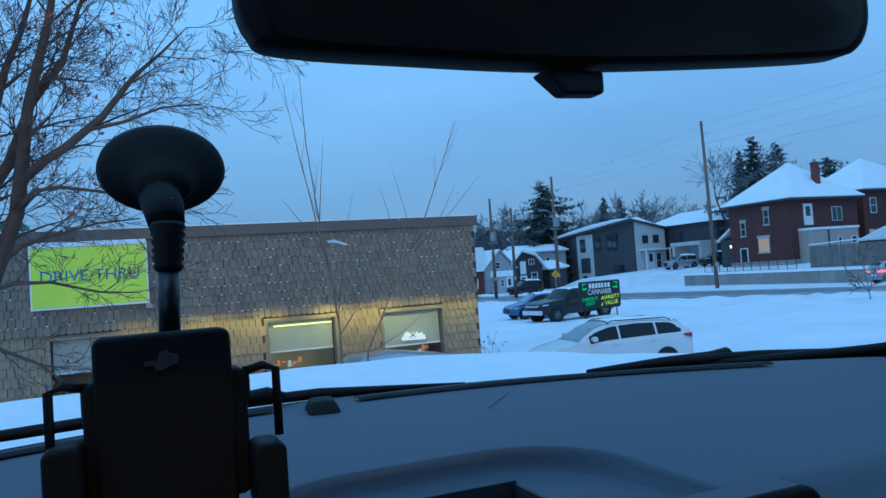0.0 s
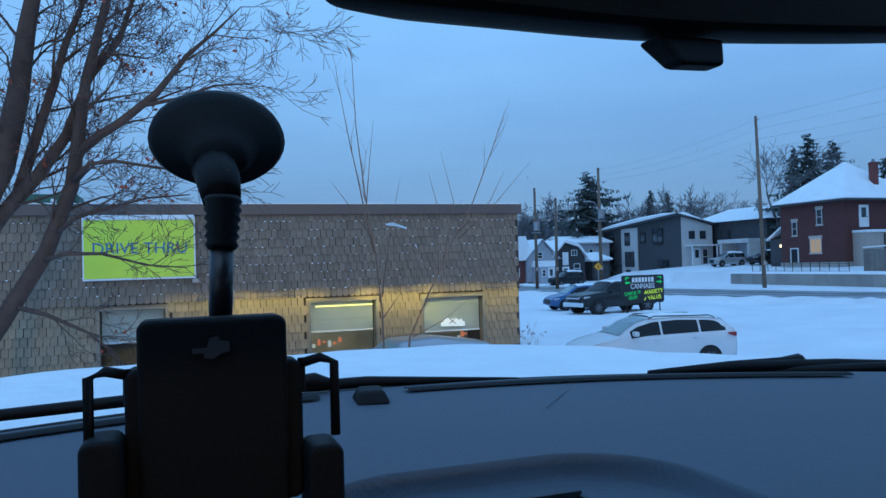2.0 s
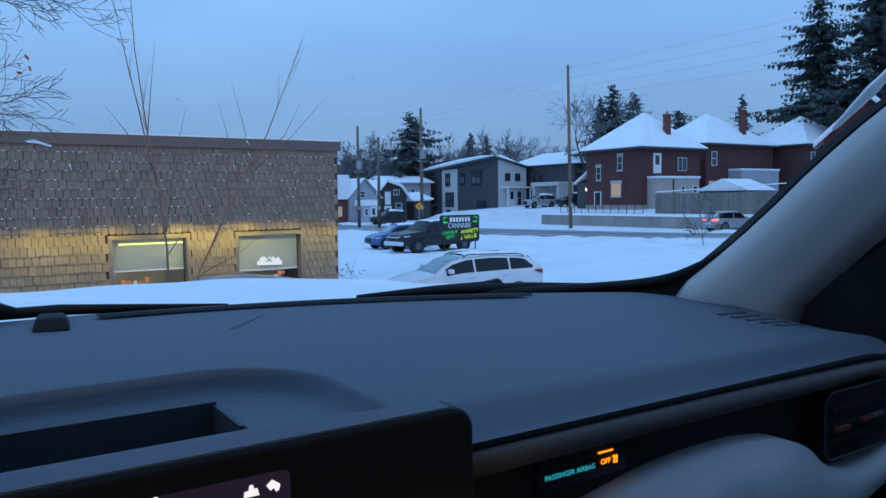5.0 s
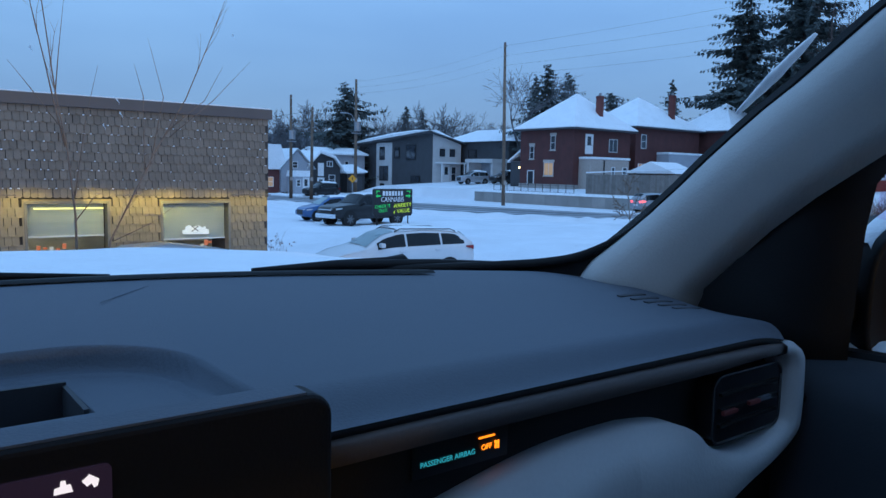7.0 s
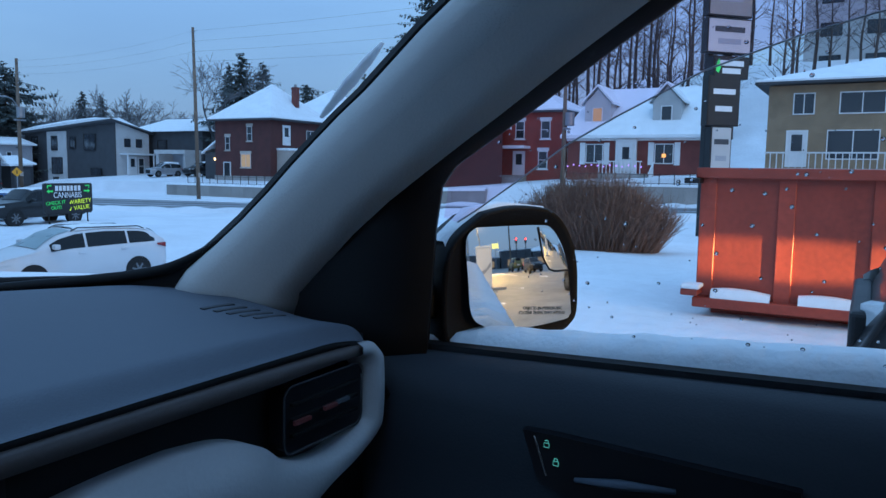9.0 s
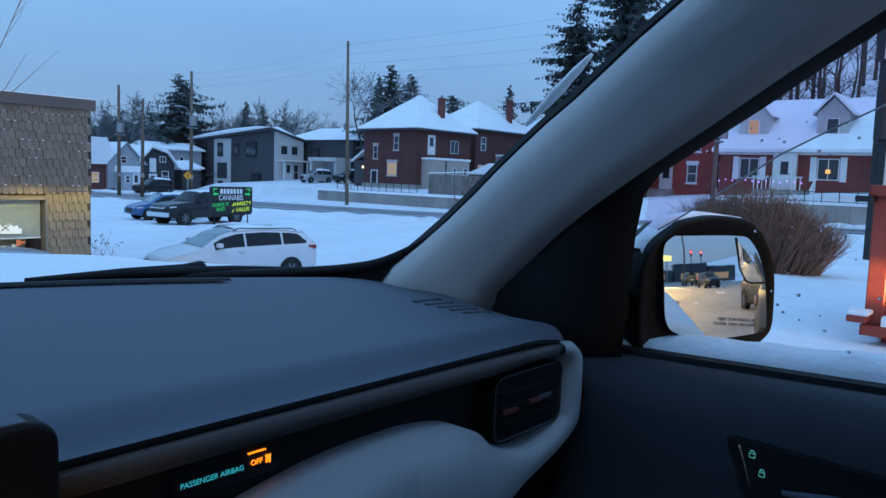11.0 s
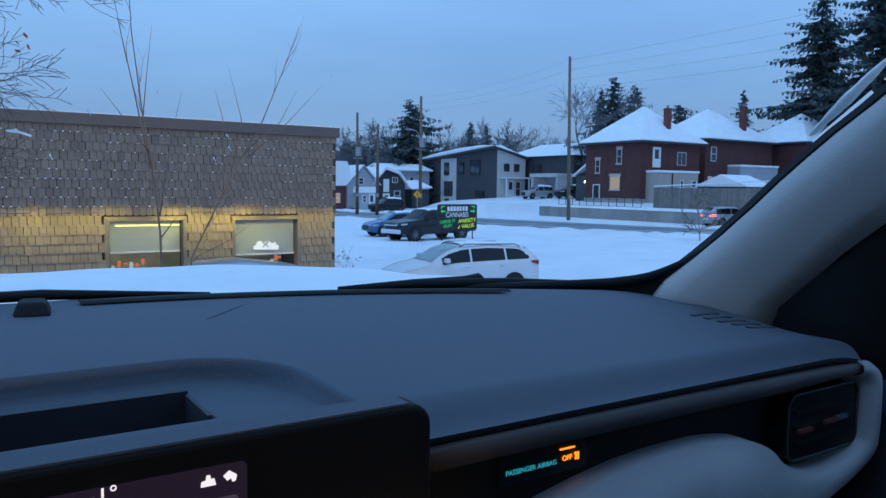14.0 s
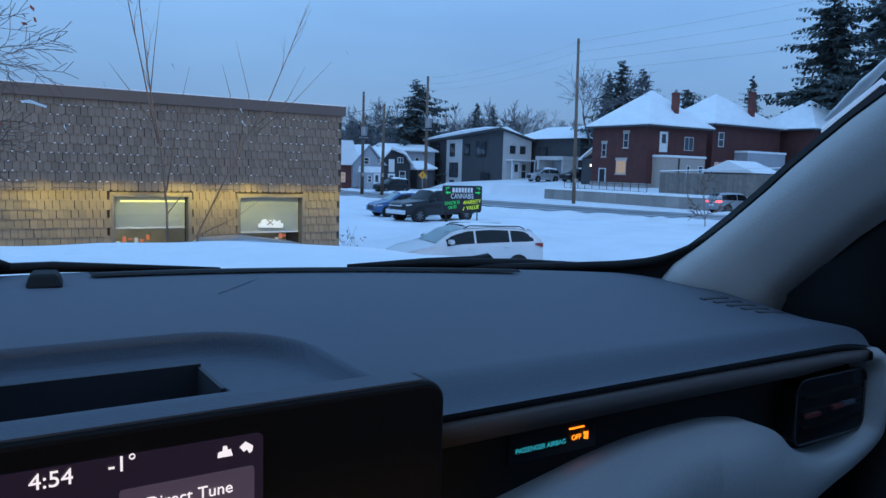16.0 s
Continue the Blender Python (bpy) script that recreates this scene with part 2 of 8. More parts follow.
CABIN_BLACK = material("black_cabin_plastic", (0.0045, 0.0045, 0.0055), 0.65, var=0.2, scale=9.0, fine=500.0, bump=0.08, spec=0.22)
PIANO = material("gloss_black_panel", (0.006, 0.006, 0.008), 0.35, var=0.1, bump=0)
PILLAR = material("grey_pillar_trim", (0.43, 0.425, 0.415), 0.85, var=0.06, scale=14.0, fine=400.0, bump=0.10)
TRIM_BRONZE = material("bronze_trim_strip", (0.088, 0.075, 0.074), 0.6, metal=0.1, var=0.08, scale=10.0, fine=300.0, bump=0.05)
TRIM_PALE = material("pale_grey_trim", (0.37, 0.385, 0.40), 0.42, var=0.06, scale=10.0, fine=300.0, bump=0.06)
DOOR_TRIM = material("dark_blue_door_trim", (0.015, 0.0195, 0.027), 0.75, var=0.1, scale=9.0, fine=500.0, bump=0.1)
HEADLINER = material("headliner_cloth", (0.25, 0.24, 0.235), 0.95, var=0.08, scale=20.0, fine=300.0)
SCREEN = material("dark_screen", (0.012, 0.009, 0.014), 0.25, var=0.1, bump=0, emit=(0.035, 0.02, 0.045), strength=0.35)
SCREEN_TILE = material("screen_button", (0.05, 0.04, 0.055), 0.3, var=0.1, bump=0, emit=(0.10, 0.07, 0.11), strength=0.5)
TEXT_WHITE = glow("screen_text", (0.95, 0.86, 0.92), 0.95)
TEXT_TEAL = glow("teal_lettering", (0.05, 0.62, 0.80), 0.55)
TEXT_ORANGE = glow("orange_indicator", (1.0, 0.23, 0.01), 2.0)
LOCK_TEAL = glow("teal_lock_symbol", (0.10, 0.60, 0.60), 0.45)
MIRROR = material("mirror_glass", (0.72, 0.73, 0.73), 0.02, metal=1.0, var=0.01, bump=0)
MIRROR_DIM = material("dimming_mirror_glass", (0.25, 0.22, 0.20), 0.12, metal=1.0, var=0.03, bump=0)
GLASS = clear_glass("car_window_glass", (0.97, 0.98, 0.99), 0.35)
VISOR = clear_glass("tinted_visor", (0.95, 0.80, 0.90), 0.35)
DROP = bpy.data.materials.new("water_drop")
DROP.use_nodes = True
drop_node = DROP.node_tree.nodes["Principled BSDF"]
drop_node.inputs["Roughness"].default_value, drop_node.inputs["IOR"].default_value, drop_node.inputs["Transmission Weight"].default_value = 0.0, 1.33, 1.0
# Emission stands in for the shop's light on the white card.
CARD_GLOW = material("glowing_window_card", (0.8, 0.8, 0.78), 0.7, var=0.04, bump=0, emit=(0.9, 0.95, 0.85), strength=0.30)
BLIND = material("window_blind_slat", (0.40, 0.44, 0.40), 0.8, var=0.08, bump=0.03)
ROOM = material("shop_interior", (0.42, 0.44, 0.41), 0.8, var=0.4, scale=1.2)
SHOP_LIGHT = glow("shop_tube_light", (1.0, 0.92, 0.30), 1.6)
SHOP_RED = glow("red_shop_lights", (1.0, 0.30, 0.14), 0.5)
CHIMNEY_BRICK = material("chimney_brick", (0.15, 0.046, 0.04), 0.85, var=0.3, scale=1.1, fine=22.0, bump=0.5)
WINDOW_LAMP = glow("window_lamp_glow", (1.0, 0.45, 0.15), 1.3)
FAIRY = glow("fairy_lights", (0.45, 0.25, 1.0), 2.0)

# ---- building tools ----


class Shape:
    """Collects faces for one mesh."""

    def __init__(self):
        self.v, self.f = [], []

    def add(self, pts, faces):
        n = len(self.v)
        self.v += [tuple(p) for p in pts]
        self.f += [tuple(n + i for i in f) for f in faces]
        return self

    def box(self, x0, x1, y0, y1, z0, z1):
        p = [(x, y, z) for z in (z0, z1) for y in (y0, y1) for x in (x0, x1)]
        return self.add(p, [(0, 2, 3, 1), (4, 5, 7, 6), (0, 1, 5, 4), (2, 6, 7, 3), (0, 4, 6, 2), (1, 3, 7, 5)])

    def quad(self, *pts):
        return self.add(pts, [tuple(range(len(pts)))])

    def prism(self, outline, lo, hi, axis="y"):
        """An outline of two coordinates pushed along an axis."""
        def at(p, d):
            return (d, p[0], p[1]) if axis == "x" else (p[0], d, p[1]) if axis == "y" else (p[0], p[1], d)
        n = len(outline)
        pts = [at(p, lo) for p in outline] + [at(p, hi) for p in outline]
        faces = [tuple(range(n)), tuple(reversed(range(n, 2 * n)))]
        faces += [(i, i + n, (i + 1) % n + n, (i + 1) % n) for i in range(n)]
        return self.add(pts, faces)

    def tube(self, pts, radii, n=8, cap=True):
        pts = [Vector(p) for p in pts]
        if not isinstance(radii, (list, tuple)):
            radii = [radii] * len(pts)
        rings = []
        for i, p in enumerate(pts):
            d = (pts[min(i + 1, len(pts) - 1)] - pts[max(i - 1, 0)]).normalized()
            u = d.cross(Vector((0.31, 0.17, 0.93)))
            u = (u if u.length > 0.05 else d.cross(Vector((1, 0, 0)))).normalized()
            w = d.cross(u)
            rings.append([p + (u * math.cos(2 * math.pi * k / n) + w * math.sin(2 * math.pi * k / n)) * radii[i] for k in range(n)])
        return self.loft(rings, cap)

    def loft(self, rings, cap=True, closed=True):
        n = len(rings[0])
        pts = [p for r in rings for p in r]
        m = n if closed else n - 1
        faces = [(i * n + k, i * n + (k + 1) % n, (i + 1) * n + (k + 1) % n, (i + 1) * n + k) for i in range(len(rings) - 1) for k in range(m)]
        if cap and closed:
            faces += [tuple(reversed(range(n))), tuple((len(rings) - 1) * n + k for k in range(n))]
        return self.add(pts, faces)

    def disc(self, c, r, axis, depth, n=20, inner=0.0):
        """A cylinder along an axis from its centre."""
        ring = [(r * math.cos(2 * math.pi * k / n), r * math.sin(2 * math.pi * k / n)) for k in range(n)]
        lo = -depth / 2
        s = Shape().prism(ring, lo, -lo, axis)
        return self.add([(p[0] + c[0], p[1] + c[1], p[2] + c[2]) for p in s.v], s.f)

    def mesh(self, name, mat, smooth=False):
        me = bpy.data.meshes.new(name)
        me.from_pydata(self.v, [], self.f)
        me.materials.append(mat)
        if smooth:
            me.polygons.foreach_set("use_smooth", [True] * len(me.polygons))
        me.update()
        return me


def fixed(me):
    bm = bmesh.new()
    bm.from_mesh(me)
    bmesh.ops.recalc_face_normals(bm, faces=bm.faces)
    bm.to_mesh(me)
    bm.free()
    return me


def part(name, shape, mat, parent=None, label="", smooth=False, bevel=0.0, m=None):
    """Links a shape as one mesh object under a thing or a part."""
    ob = new(name, fixed(shape.mesh(name, mat, smooth)))
    ob.parent = parent
    if m is not None:
        ob.matrix_basis = m
    if bevel:
        mod = ob.modifiers.new("bevel", "BEVEL")
        mod.width, mod.segments, mod.limit_method, mod.angle_limit = bevel, 3, "ANGLE", radians(35)
        if smooth:
            mod.harden_normals = False
    if label:
        ob["label"] = label
    return ob


def thing(name, m, label, category, group="", kind=""):
    ob = new(name)
    ob.empty_display_size = 0.2
    ob.matrix_basis = m if isinstance(m, Matrix) else Matrix.Translation(m)
    return tagged(ob, label, category, group, kind)


def words(text, size, m, mat, parent, name="lettering", depth=0.004, align="CENTER"):
    """Words in the built-in font, turned into a mesh part. They stand in the local x-y plane of m."""
    cu = bpy.data.curves.new(name, "FONT")
    cu.body, cu.size, cu.extrude, cu.align_x, cu.align_y = text, size, depth, align, "CENTER"
    tmp = bpy.data.objects.new("tmp", cu)
    scene.collection.objects.link(tmp)
    me = bpy.data.meshes.new_from_object(tmp.evaluated_get(bpy.context.evaluated_depsgraph_get()))
    bpy.data.objects.remove(tmp)
    bpy.data.curves.remove(cu)
    me.materials.clear()
    me.materials.append(mat)
    ob = new(name, me)
    ob.parent = parent
    ob.matrix_basis = m
    return ob


def smooth01(a, b, t):
    """0 at a, 1 at b, eased between."""
    t = min(max((t - a) / (b - a), 0.0), 1.0)
    return t * t * (3 - 2 * t)


# ---- ground ----


def road_height(y):
    return 0.9 * (1 - smooth01(4, 45, y))


def road_edge(y):
    return 40.0 - 0.23 * max(0.0, y - 33.0)


def ground_height(x, y):
    e = road_edge(y)
    near = 1.65 * (1 - smooth01(4.5, 12.5, y)) * (1 - smooth01(26, 40, x))
    if y < 8:
        near = 1.65 + (0.9 - 1.65) * smooth01(12, 38, x)
    zr = road_height(y)
    z = near + (zr - near) * smooth01(16, e - 1.0, x)
    if x > e + 11.8:
        z = zr + 0.15 * smooth01(e + 11.8, e + 13.5, x)
        rise = (1.25 + (x - 56) * 0.06) * (1 - smooth01(86, 95, y)) + 0.75 * (1 - smooth01(8, 36, y))
        z += max(0.0, rise) * smooth01(56.15, 56.5, x) if x < 90 else rise
        if x > 90:
            z = min(z, 6)
        z += 11.0 * smooth01(70, 98, x) * (1 - smooth01(24, 48, y))
    return z


def axis_steps(stops):
    out = []
    for a, b, s in stops:
        n = max(1, round((b - a) / s))
        out += [a + (b - a) * i / n for i in range(n)]
    return out + [stops[-1][1]]


gx = axis_steps([(-900, -100, 200), (-100, -30, 10), (-30, 2, 0.8), (2, 24, 0.5), (24, 55.5, 1.0), (55.5, 57.5, 0.25), (57.5, 90, 2.0), (90, 114, 4.0), (114, 200, 15), (200, 1400, 300)])
gy = axis_steps([(-900, -100, 200), (-100, -20, 10), (-20, 3, 0.8), (3, 34, 0.5), (34, 70, 1.2), (70, 120, 2.5), (120, 240, 15), (240, 1500, 300)])
ground = Shape()
for y in gy:
    for x in gx:
        z = ground_height(x, y)
        if x < road_edge(y) - 0.3 and abs(x) < 60 and abs(y) < 90:
            z += 0.10 * (noise.noise(Vector((x * 0.35, y * 0.35, 1))) + 0.5 * noise.noise(Vector((x * 1.1, y * 1.1, 5))))
        z -= 0.17 * math.exp(-((x - 13.6) ** 2 + (y - 20.0) ** 2) / 14)
        z += 0.95 * math.exp(-((x - 19.2) ** 2 / 9 + (y - 28.0) ** 2 / 2.2))
        for tx in (20.5, 22.3, 27.0, 28.8):
            z -= 0.05 * math.exp(-((x - tx - 0.22 * (y - 25) - 1.2 * math.sin(y * 0.09)) / 0.4) ** 2) * smooth01(18, 24, y) * (1 - smooth01(48, 56, y))
        ground.v.append((x, y, z))
nx = len(gx)
ground.f = [(j * nx + i, j * nx + i + 1, (j + 1) * nx + i + 1, (j + 1) * nx + i) for j in range(len(gy) - 1) for i in range(nx - 1)]
tagged(part("ground", ground, SNOW, smooth=True), "snow-covered ground of the lot and gardens", "ground", kind="structure")

road = Shape()
rows = [(-120 + 4 * i) for i in range(75)]
road.loft([[(road_edge(y) + 0.2 * math.sin(y * 0.7), y, road_height(y) - 0.06), (road_edge(y) + 0.6, y, road_height(y) + 0.13), (road_edge(y) + 11.4, y, road_height(y) + 0.16),
            (road_edge(y) + 11.9, y, road_height(y) - 0.06)] for y in rows], closed=False)
tagged(part("road", road, ASPHALT, smooth=False), "dark wet asphalt road with slushy snow between the tracks", "road", kind="structure")
for off, wide in ((3.6, 0.5), (6.2, 0.35), (9.6, 0.6)):
    s = Shape()
    s.loft([[(road_edge(y) + off - wide * (0.5 + 0.3 * math.sin(y)), y, road_height(y) + 0.135 + off * 0.0028), (road_edge(y) + off, y, road_height(y) + 0.17 + off * 0.0028),
             (road_edge(y) + off + wide * (0.5 + 0.3 * math.sin(y * 1.7 + 2)), y, road_height(y) + 0.135 + off * 0.0028)] for y in np.arange(-60, 140, 1.5)], closed=False)
    tagged(part("slush_ridge", s, SLUSH, smooth=True), "grey ridge of slush between the wheel tracks", "slush", kind="stuff")


def snow_bank(x_of_y, y0, y1, wide, high, seed):
    s, rings = Shape(), []
    for y in np.arange(y0, y1, 0.7):
        x, hgt = x_of_y(y), high * (0.55 + 0.6 * abs(noise.noise(Vector((seed, y * 0.3, 0)))) + 0.25 * noise.noise(Vector((seed, y * 1.3, 3))))
        zb = min(ground_height(x - wide, y), ground_height(x + wide, y)) - 0.1
        rings.append([(x - wide, y, zb), (x - wide * 0.5, y, zb + hgt * 0.8 + 0.1), (x, y, zb + hgt + 0.1), (x + wide * 0.6, y, zb + hgt * 0.7 + 0.1), (x + wide, y, zb)])
    s.loft(rings, closed=False)
    return tagged(part("snow_bank", s, SNOW, smooth=True), "ploughed bank of snow along the road edge", "snow", kind="stuff")


snow_bank(lambda y: road_edge(y) - 0.9, -40, 75, 1.1, 0.5, 1)
snow_bank(lambda y: road_edge(y) + 12.7, -40, 90, 0.9, 0.5, 7)

# ---- shop building with shingled walls ----
WALL_Y = 18.0
shop = thing("shop_building", (0, WALL_Y, 0), "low flat-roofed shop with brown shingle walls", "building")
b = Shape()
# wall with three window openings, lower band set back under the shingled upper band
OPEN = [(-1.62, -0.2, 1.0, 2.42), (2.90, 4.57, 1.0, 2.41), (5.70, 7.36, 1.0, 2.40)]
xs = [-24.0] + [v for o in OPEN for v in o[:2]] + [8.36]
for i in range(0, len(xs), 2):
    b.box(xs[i], xs[i + 1], 0.12, 0.6, -0.2, 2.5)
for o in OPEN:
    b.box(o[0], o[1], 0.12, 0.6, -0.2, o[2])
    b.box(o[0], o[1], 0.12, 0.6, o[3], 2.5)
b.box(-24, 8.36, 0.06, 0.6, 2.5, 4.45)
b.box(8.06, 8.36, 0.6, 14, -0.2, 4.45)
b.box(-24, -23.7, 0.6, 14, -0.2, 4.45)
b.box(-24, 8.36, 13.7, 14, -0.2, 4.45)
part("wall", b, BACKING, shop)
part("roof", Shape().box(-24, 8.36, 0.1, 14, 4.36, 4.5), CONCRETE, shop)
part("roof_snow", Shape().box(-23.9, 8.3, 0.3, 13.9, 4.5, 4.68), SNOW_ROOF, shop, "snow lying on the flat roof", bevel=0.04)
part("edge_snow", Shape().box(-24.0, 8.38, -0.05, 0.3, 4.671, 4.700), SNOW_ROOF, shop, bevel=0.008)
part("fascia", Shape().box(-24.1, 8.42, -0.07, 0.2, 4.43, 4.67), FASCIA, shop, "dark brown metal fascia along the roof edge", bevel=0.01)
part("side_fascia", Shape().box(8.3, 8.42, 0.2, 14, 4.43, 4.67), FASCIA, shop, bevel=0.01)
part("floor", Shape().box(-23.7, 8.06, 0.4, 13.7, -0.1, 0.1), CONCRETE, shop)
for o in OPEN:
    x0, x1, z0, z1 = o
    w = Shape()
    for bx in ((x0 - 0.01, x0 + 0.045, z0, z1 + 0.01), (x1 - 0.045, x1 + 0.01, z0, z1 + 0.01), (x0 + 0.045, x1 - 0.045, z1 - 0.045, z1 + 0.01), (x0 + 0.045, x1 - 0.045, z0, z0 + 0.045)):
        w.box(bx[0], bx[1], 0.05, 0.3, bx[2], bx[3])
    win = part("window", w, ALU, shop, "shop window in a bronze metal frame with lowered blinds", bevel=0.006)
    for cx0, cx1, cz0, cz1 in ((x0 - 0.045, x0 - 0.01, z0, z1 + 0.05), (x1 + 0.01, x1 + 0.045, z0, z1 + 0.05), (x0 - 0.01, x1 + 0.01, z1 + 0.01, z1 + 0.05)):
        part("casing", Shape().box(cx0, cx1, 0.066, 0.12, cz0, cz1), SHINGLE_LIT, win)
    pane = part("pane", Shape().box(x0 + 0.045, x1 - 0.045, 0.16, 0.166, z0 + 0.07, z1 - 0.07), GLASS, win)
    pane.visible_shadow = False
    n, zb = (11, z1 - 0.84) if x0 > 5 else (9, z1 - 0.70)
    for i in range(n):
        z = zb + (z1 - 0.1 - zb) * i / (n - 1)
        part("blind_slat", Shape().add([(x0 + 0.08, 0.23, z - 0.040), (x1 - 0.08, 0.23, z - 0.040), (x1 - 0.08, 0.27, z + 0.040), (x0 + 0.08, 0.27, z + 0.040),
                                        (x0 + 0.08, 0.233, z - 0.036), (x1 - 0.08, 0.233, z - 0.036), (x1 - 0.08, 0.273, z + 0.032), (x0 + 0.08, 0.273, z + 0.032)],
                                       [(0, 1, 2, 3), (7, 6, 5, 4), (0, 4, 5, 1), (2, 6, 7, 3), (0, 3, 7, 4), (1, 5, 6, 2)]), BLIND, win)
    part("blind_rail", Shape().box(x0 + 0.08, x1 - 0.08, 0.22, 0.26, zb - 0.075, zb - 0.045), WHITE_PAINT, win, "white bottom rail of the blind")
part("tube_light", Shape().box(3.09, 4.48, 0.19, 0.21, 2.24, 2.275), SHOP_LIGHT, shop, "bright yellow-green tube light at the window head")
lamp("shop_ceiling_light", "AREA", Matrix.Translation((4.5, WALL_Y + 1.7, 3.9)), 45, (1.0, 0.93, 0.72), 5.0, 1.0)
part("interior_wall", Shape().box(-3, 8.0, 3.0, 3.1, 0.1, 4.3), ROOM, shop)
for i in range(9):
    x = 3.1 + 0.13 * i if i < 6 else 6.9 + 0.1 * (i - 6)
    part("display_light", Shape().box(x, x + 0.07, 0.8, 0.88, 1.22 + 0.05 * (i % 3), 1.3 + 0.07 * (i % 2) + 0.03 * (i % 3)), SHOP_RED if i % 3 else CARD_GLOW, shop)
card = Shape().prism([(6.22, 1.62), (6.86, 1.60), (6.86, 1.72), (6.80, 1.72), (6.78, 1.80), (6.70, 1.76), (6.62, 1.82), (6.50, 1.79), (6.38, 1.83), (6.30, 1.80), (6.28, 1.72), (6.22, 1.72)], 0.17, 0.176, "y")
wc = part("window_card", card, CARD_GLOW, shop, "white cut-out card stuck inside the window")
for sgn in (-1, 1):
    part("scissor_blade", Shape().box(-0.1, 0.1, -0.002, 0.002, -0.008, 0.008), SIGN_BLACK, wc, m=Matrix.Translation((6.52, 0.158, 1.74)) @ pose(0, 0, 0, 0, sgn * 38, 0))
# small box fittings above and beside the windows
part("camera_box", Shape().box(0.33, 0.5, -0.12, 0.02, 2.92, 3.02).box(0.38, 0.44, -0.02, 0.06, 2.98, 3.1), GALV, shop, "small white fixture on the wall", bevel=0.01)
part("roof_unit", Shape().box(-3.7, -2.3, 3.0, 4.4, 4.66, 5.18), BOX_GREEN, shop, "green metal ventilation unit on the roof", bevel=0.03)
part("unit_label", Shape().box(-2.9, -2.78, 2.99, 3.0, 4.98, 5.06), WHITE_PAINT, shop)
# yellow light under the shingled band; the bars that carry the lamps are added
for x, e in ((2.2, 13), (5.12, 20), (7.75, 10), (0.9, 6)):
    part("wall_lamp", Shape().box(x - 0.5, x + 0.5, -0.33, -0.28, 2.555, 2.575).box(x - 0.02, x + 0.02, -0.30, 0.02, 2.56, 2.575), FASCIA, shop, "thin bar added to carry the light over the shop windows")
    lamp("band_light", "AREA", Matrix.Translation((x, WALL_Y - 0.305, 2.55)) @ pose(0, 0, 0, 36, 0, 0), e * 0.85, (1.0, 0.80, 0.17), 2.2, 0.05)

sign_t = thing("drive_thru_sign", (-1.84, WALL_Y - 0.14, 3.07), "lime green drive-thru panel with blue letters on the wall", "sign")
part("panel", Shape().box(0, 2.22, 0, 0.06, 0, 1.25), SIGN_LIME_GLOW, sign_t, bevel=0.01)
part("frame", Shape().box(-0.03, 2.25, 0.01, 0.1, -0.04, 0).box(-0.03, 0, 0.01, 0.1, 0, 1.3).box(2.22, 2.25, 0.01, 0.1, 0, 1.3), WHITE_PAINT, sign_t)
part("snow_cap", Shape().box(-0.02, 2.24, -0.03, 0.1, 1.25, 1.36), SNOW_ROOF, sign_t, "snow on the top edge", bevel=0.03)
words("DRIVE THRU", 0.345, Matrix.Translation((1.12, -0.004, 0.63)) @ pose(0, 0, 0, 90), SIGN_BLUE, sign_t)


def shingle(w, h, tan=False):
    """One shake with its lower corners cut off and its butt standing proud."""
    c = w * 0.25
    o = [(-w / 2, h), (-w / 2, c), (-w / 2 + c, 0), (w / 2 - c, 0), (w / 2, c), (w / 2, h)]
    pts = [(x, -0.034 + 0.030 * z / h, z) for x, z in o] + [(x, 0.012, z) for x, z in o]
    return pts, [(0, 1, 2, 3, 4, 5)] + [(i, i + 6, (i + 1) % 6 + 6, (i + 1) % 6) for i in range(1, 5)]


def shingle_field(x0, x1, z0, z1, y, mat, mat_rest, pick, holes=(), snowy=False):
    pitch, row = 0.142, 0.198
    pts, fcs = shingle(pitch * 0.93, row * 1.12)
    me = fixed(Shape().add(pts, fcs).mesh("shingle", mat))
    rest, flecks, count, z, r = Shape(), Shape(), 0, z0, 0
    while z < z1 - 0.02:
        x = x0 + (pitch / 2 if r % 2 else 0)
        while x < x1:
            top = z + row
            if not any(hx0 - 0.05 < x < hx1 + 0.05 and z < hz1 - 0.05 and top > hz0 for hx0, hx1, hz0, hz1 in holes):
                if snowy and random.random() < 0.4:
                    fx, fw = x, random.uniform(0.009, 0.022)
                    flecks.box(fx - fw, fx + fw, y - 0.030, y - 0.004, z + row - 0.004, z + row + random.uniform(0.008, 0.020))
                jx, jz = random.uniform(-0.004, 0.004), random.uniform(-0.007, 0.006)
                if pick(x, z) and count < 290:
                    ob = new("shingle", me)
                    ob.parent, ob.location = shop, (x + jx, y, z + jz)
                    count += 1
                else:
                    hh = min(1.0, (z1 + 0.05 - z) / (row * 1.12))
                    rest.add([(p[0] + x + jx, p[1] + y, p[2] * hh + z + jz) for p in pts], fcs)
            x += pitch
        z, r = z + row, r + 1
    tagged(part("shingle_field", rest, mat_rest, shop), kind="stuff")
    if snowy:
        tagged(part("snow_flecks", flecks, SNOW_ROOF, shop), kind="stuff")


shingle_field(-23.9, 8.3, 2.49, 4.44, 0.03, SHINGLE, SHINGLE_REST, lambda x, z: 4.6 < x < 8.3 and z < 4.2, snowy=True)
shingle_field(-23.9, 8.3, 0.1, 2.46, 0.085, SHINGLE_LIT, SHINGLE_LIT_REST, lambda x, z: x > 1.0 and z > 0.9, [(o[0], o[1], o[2] - 0.05, o[3] + 0.1) for o in OPEN])

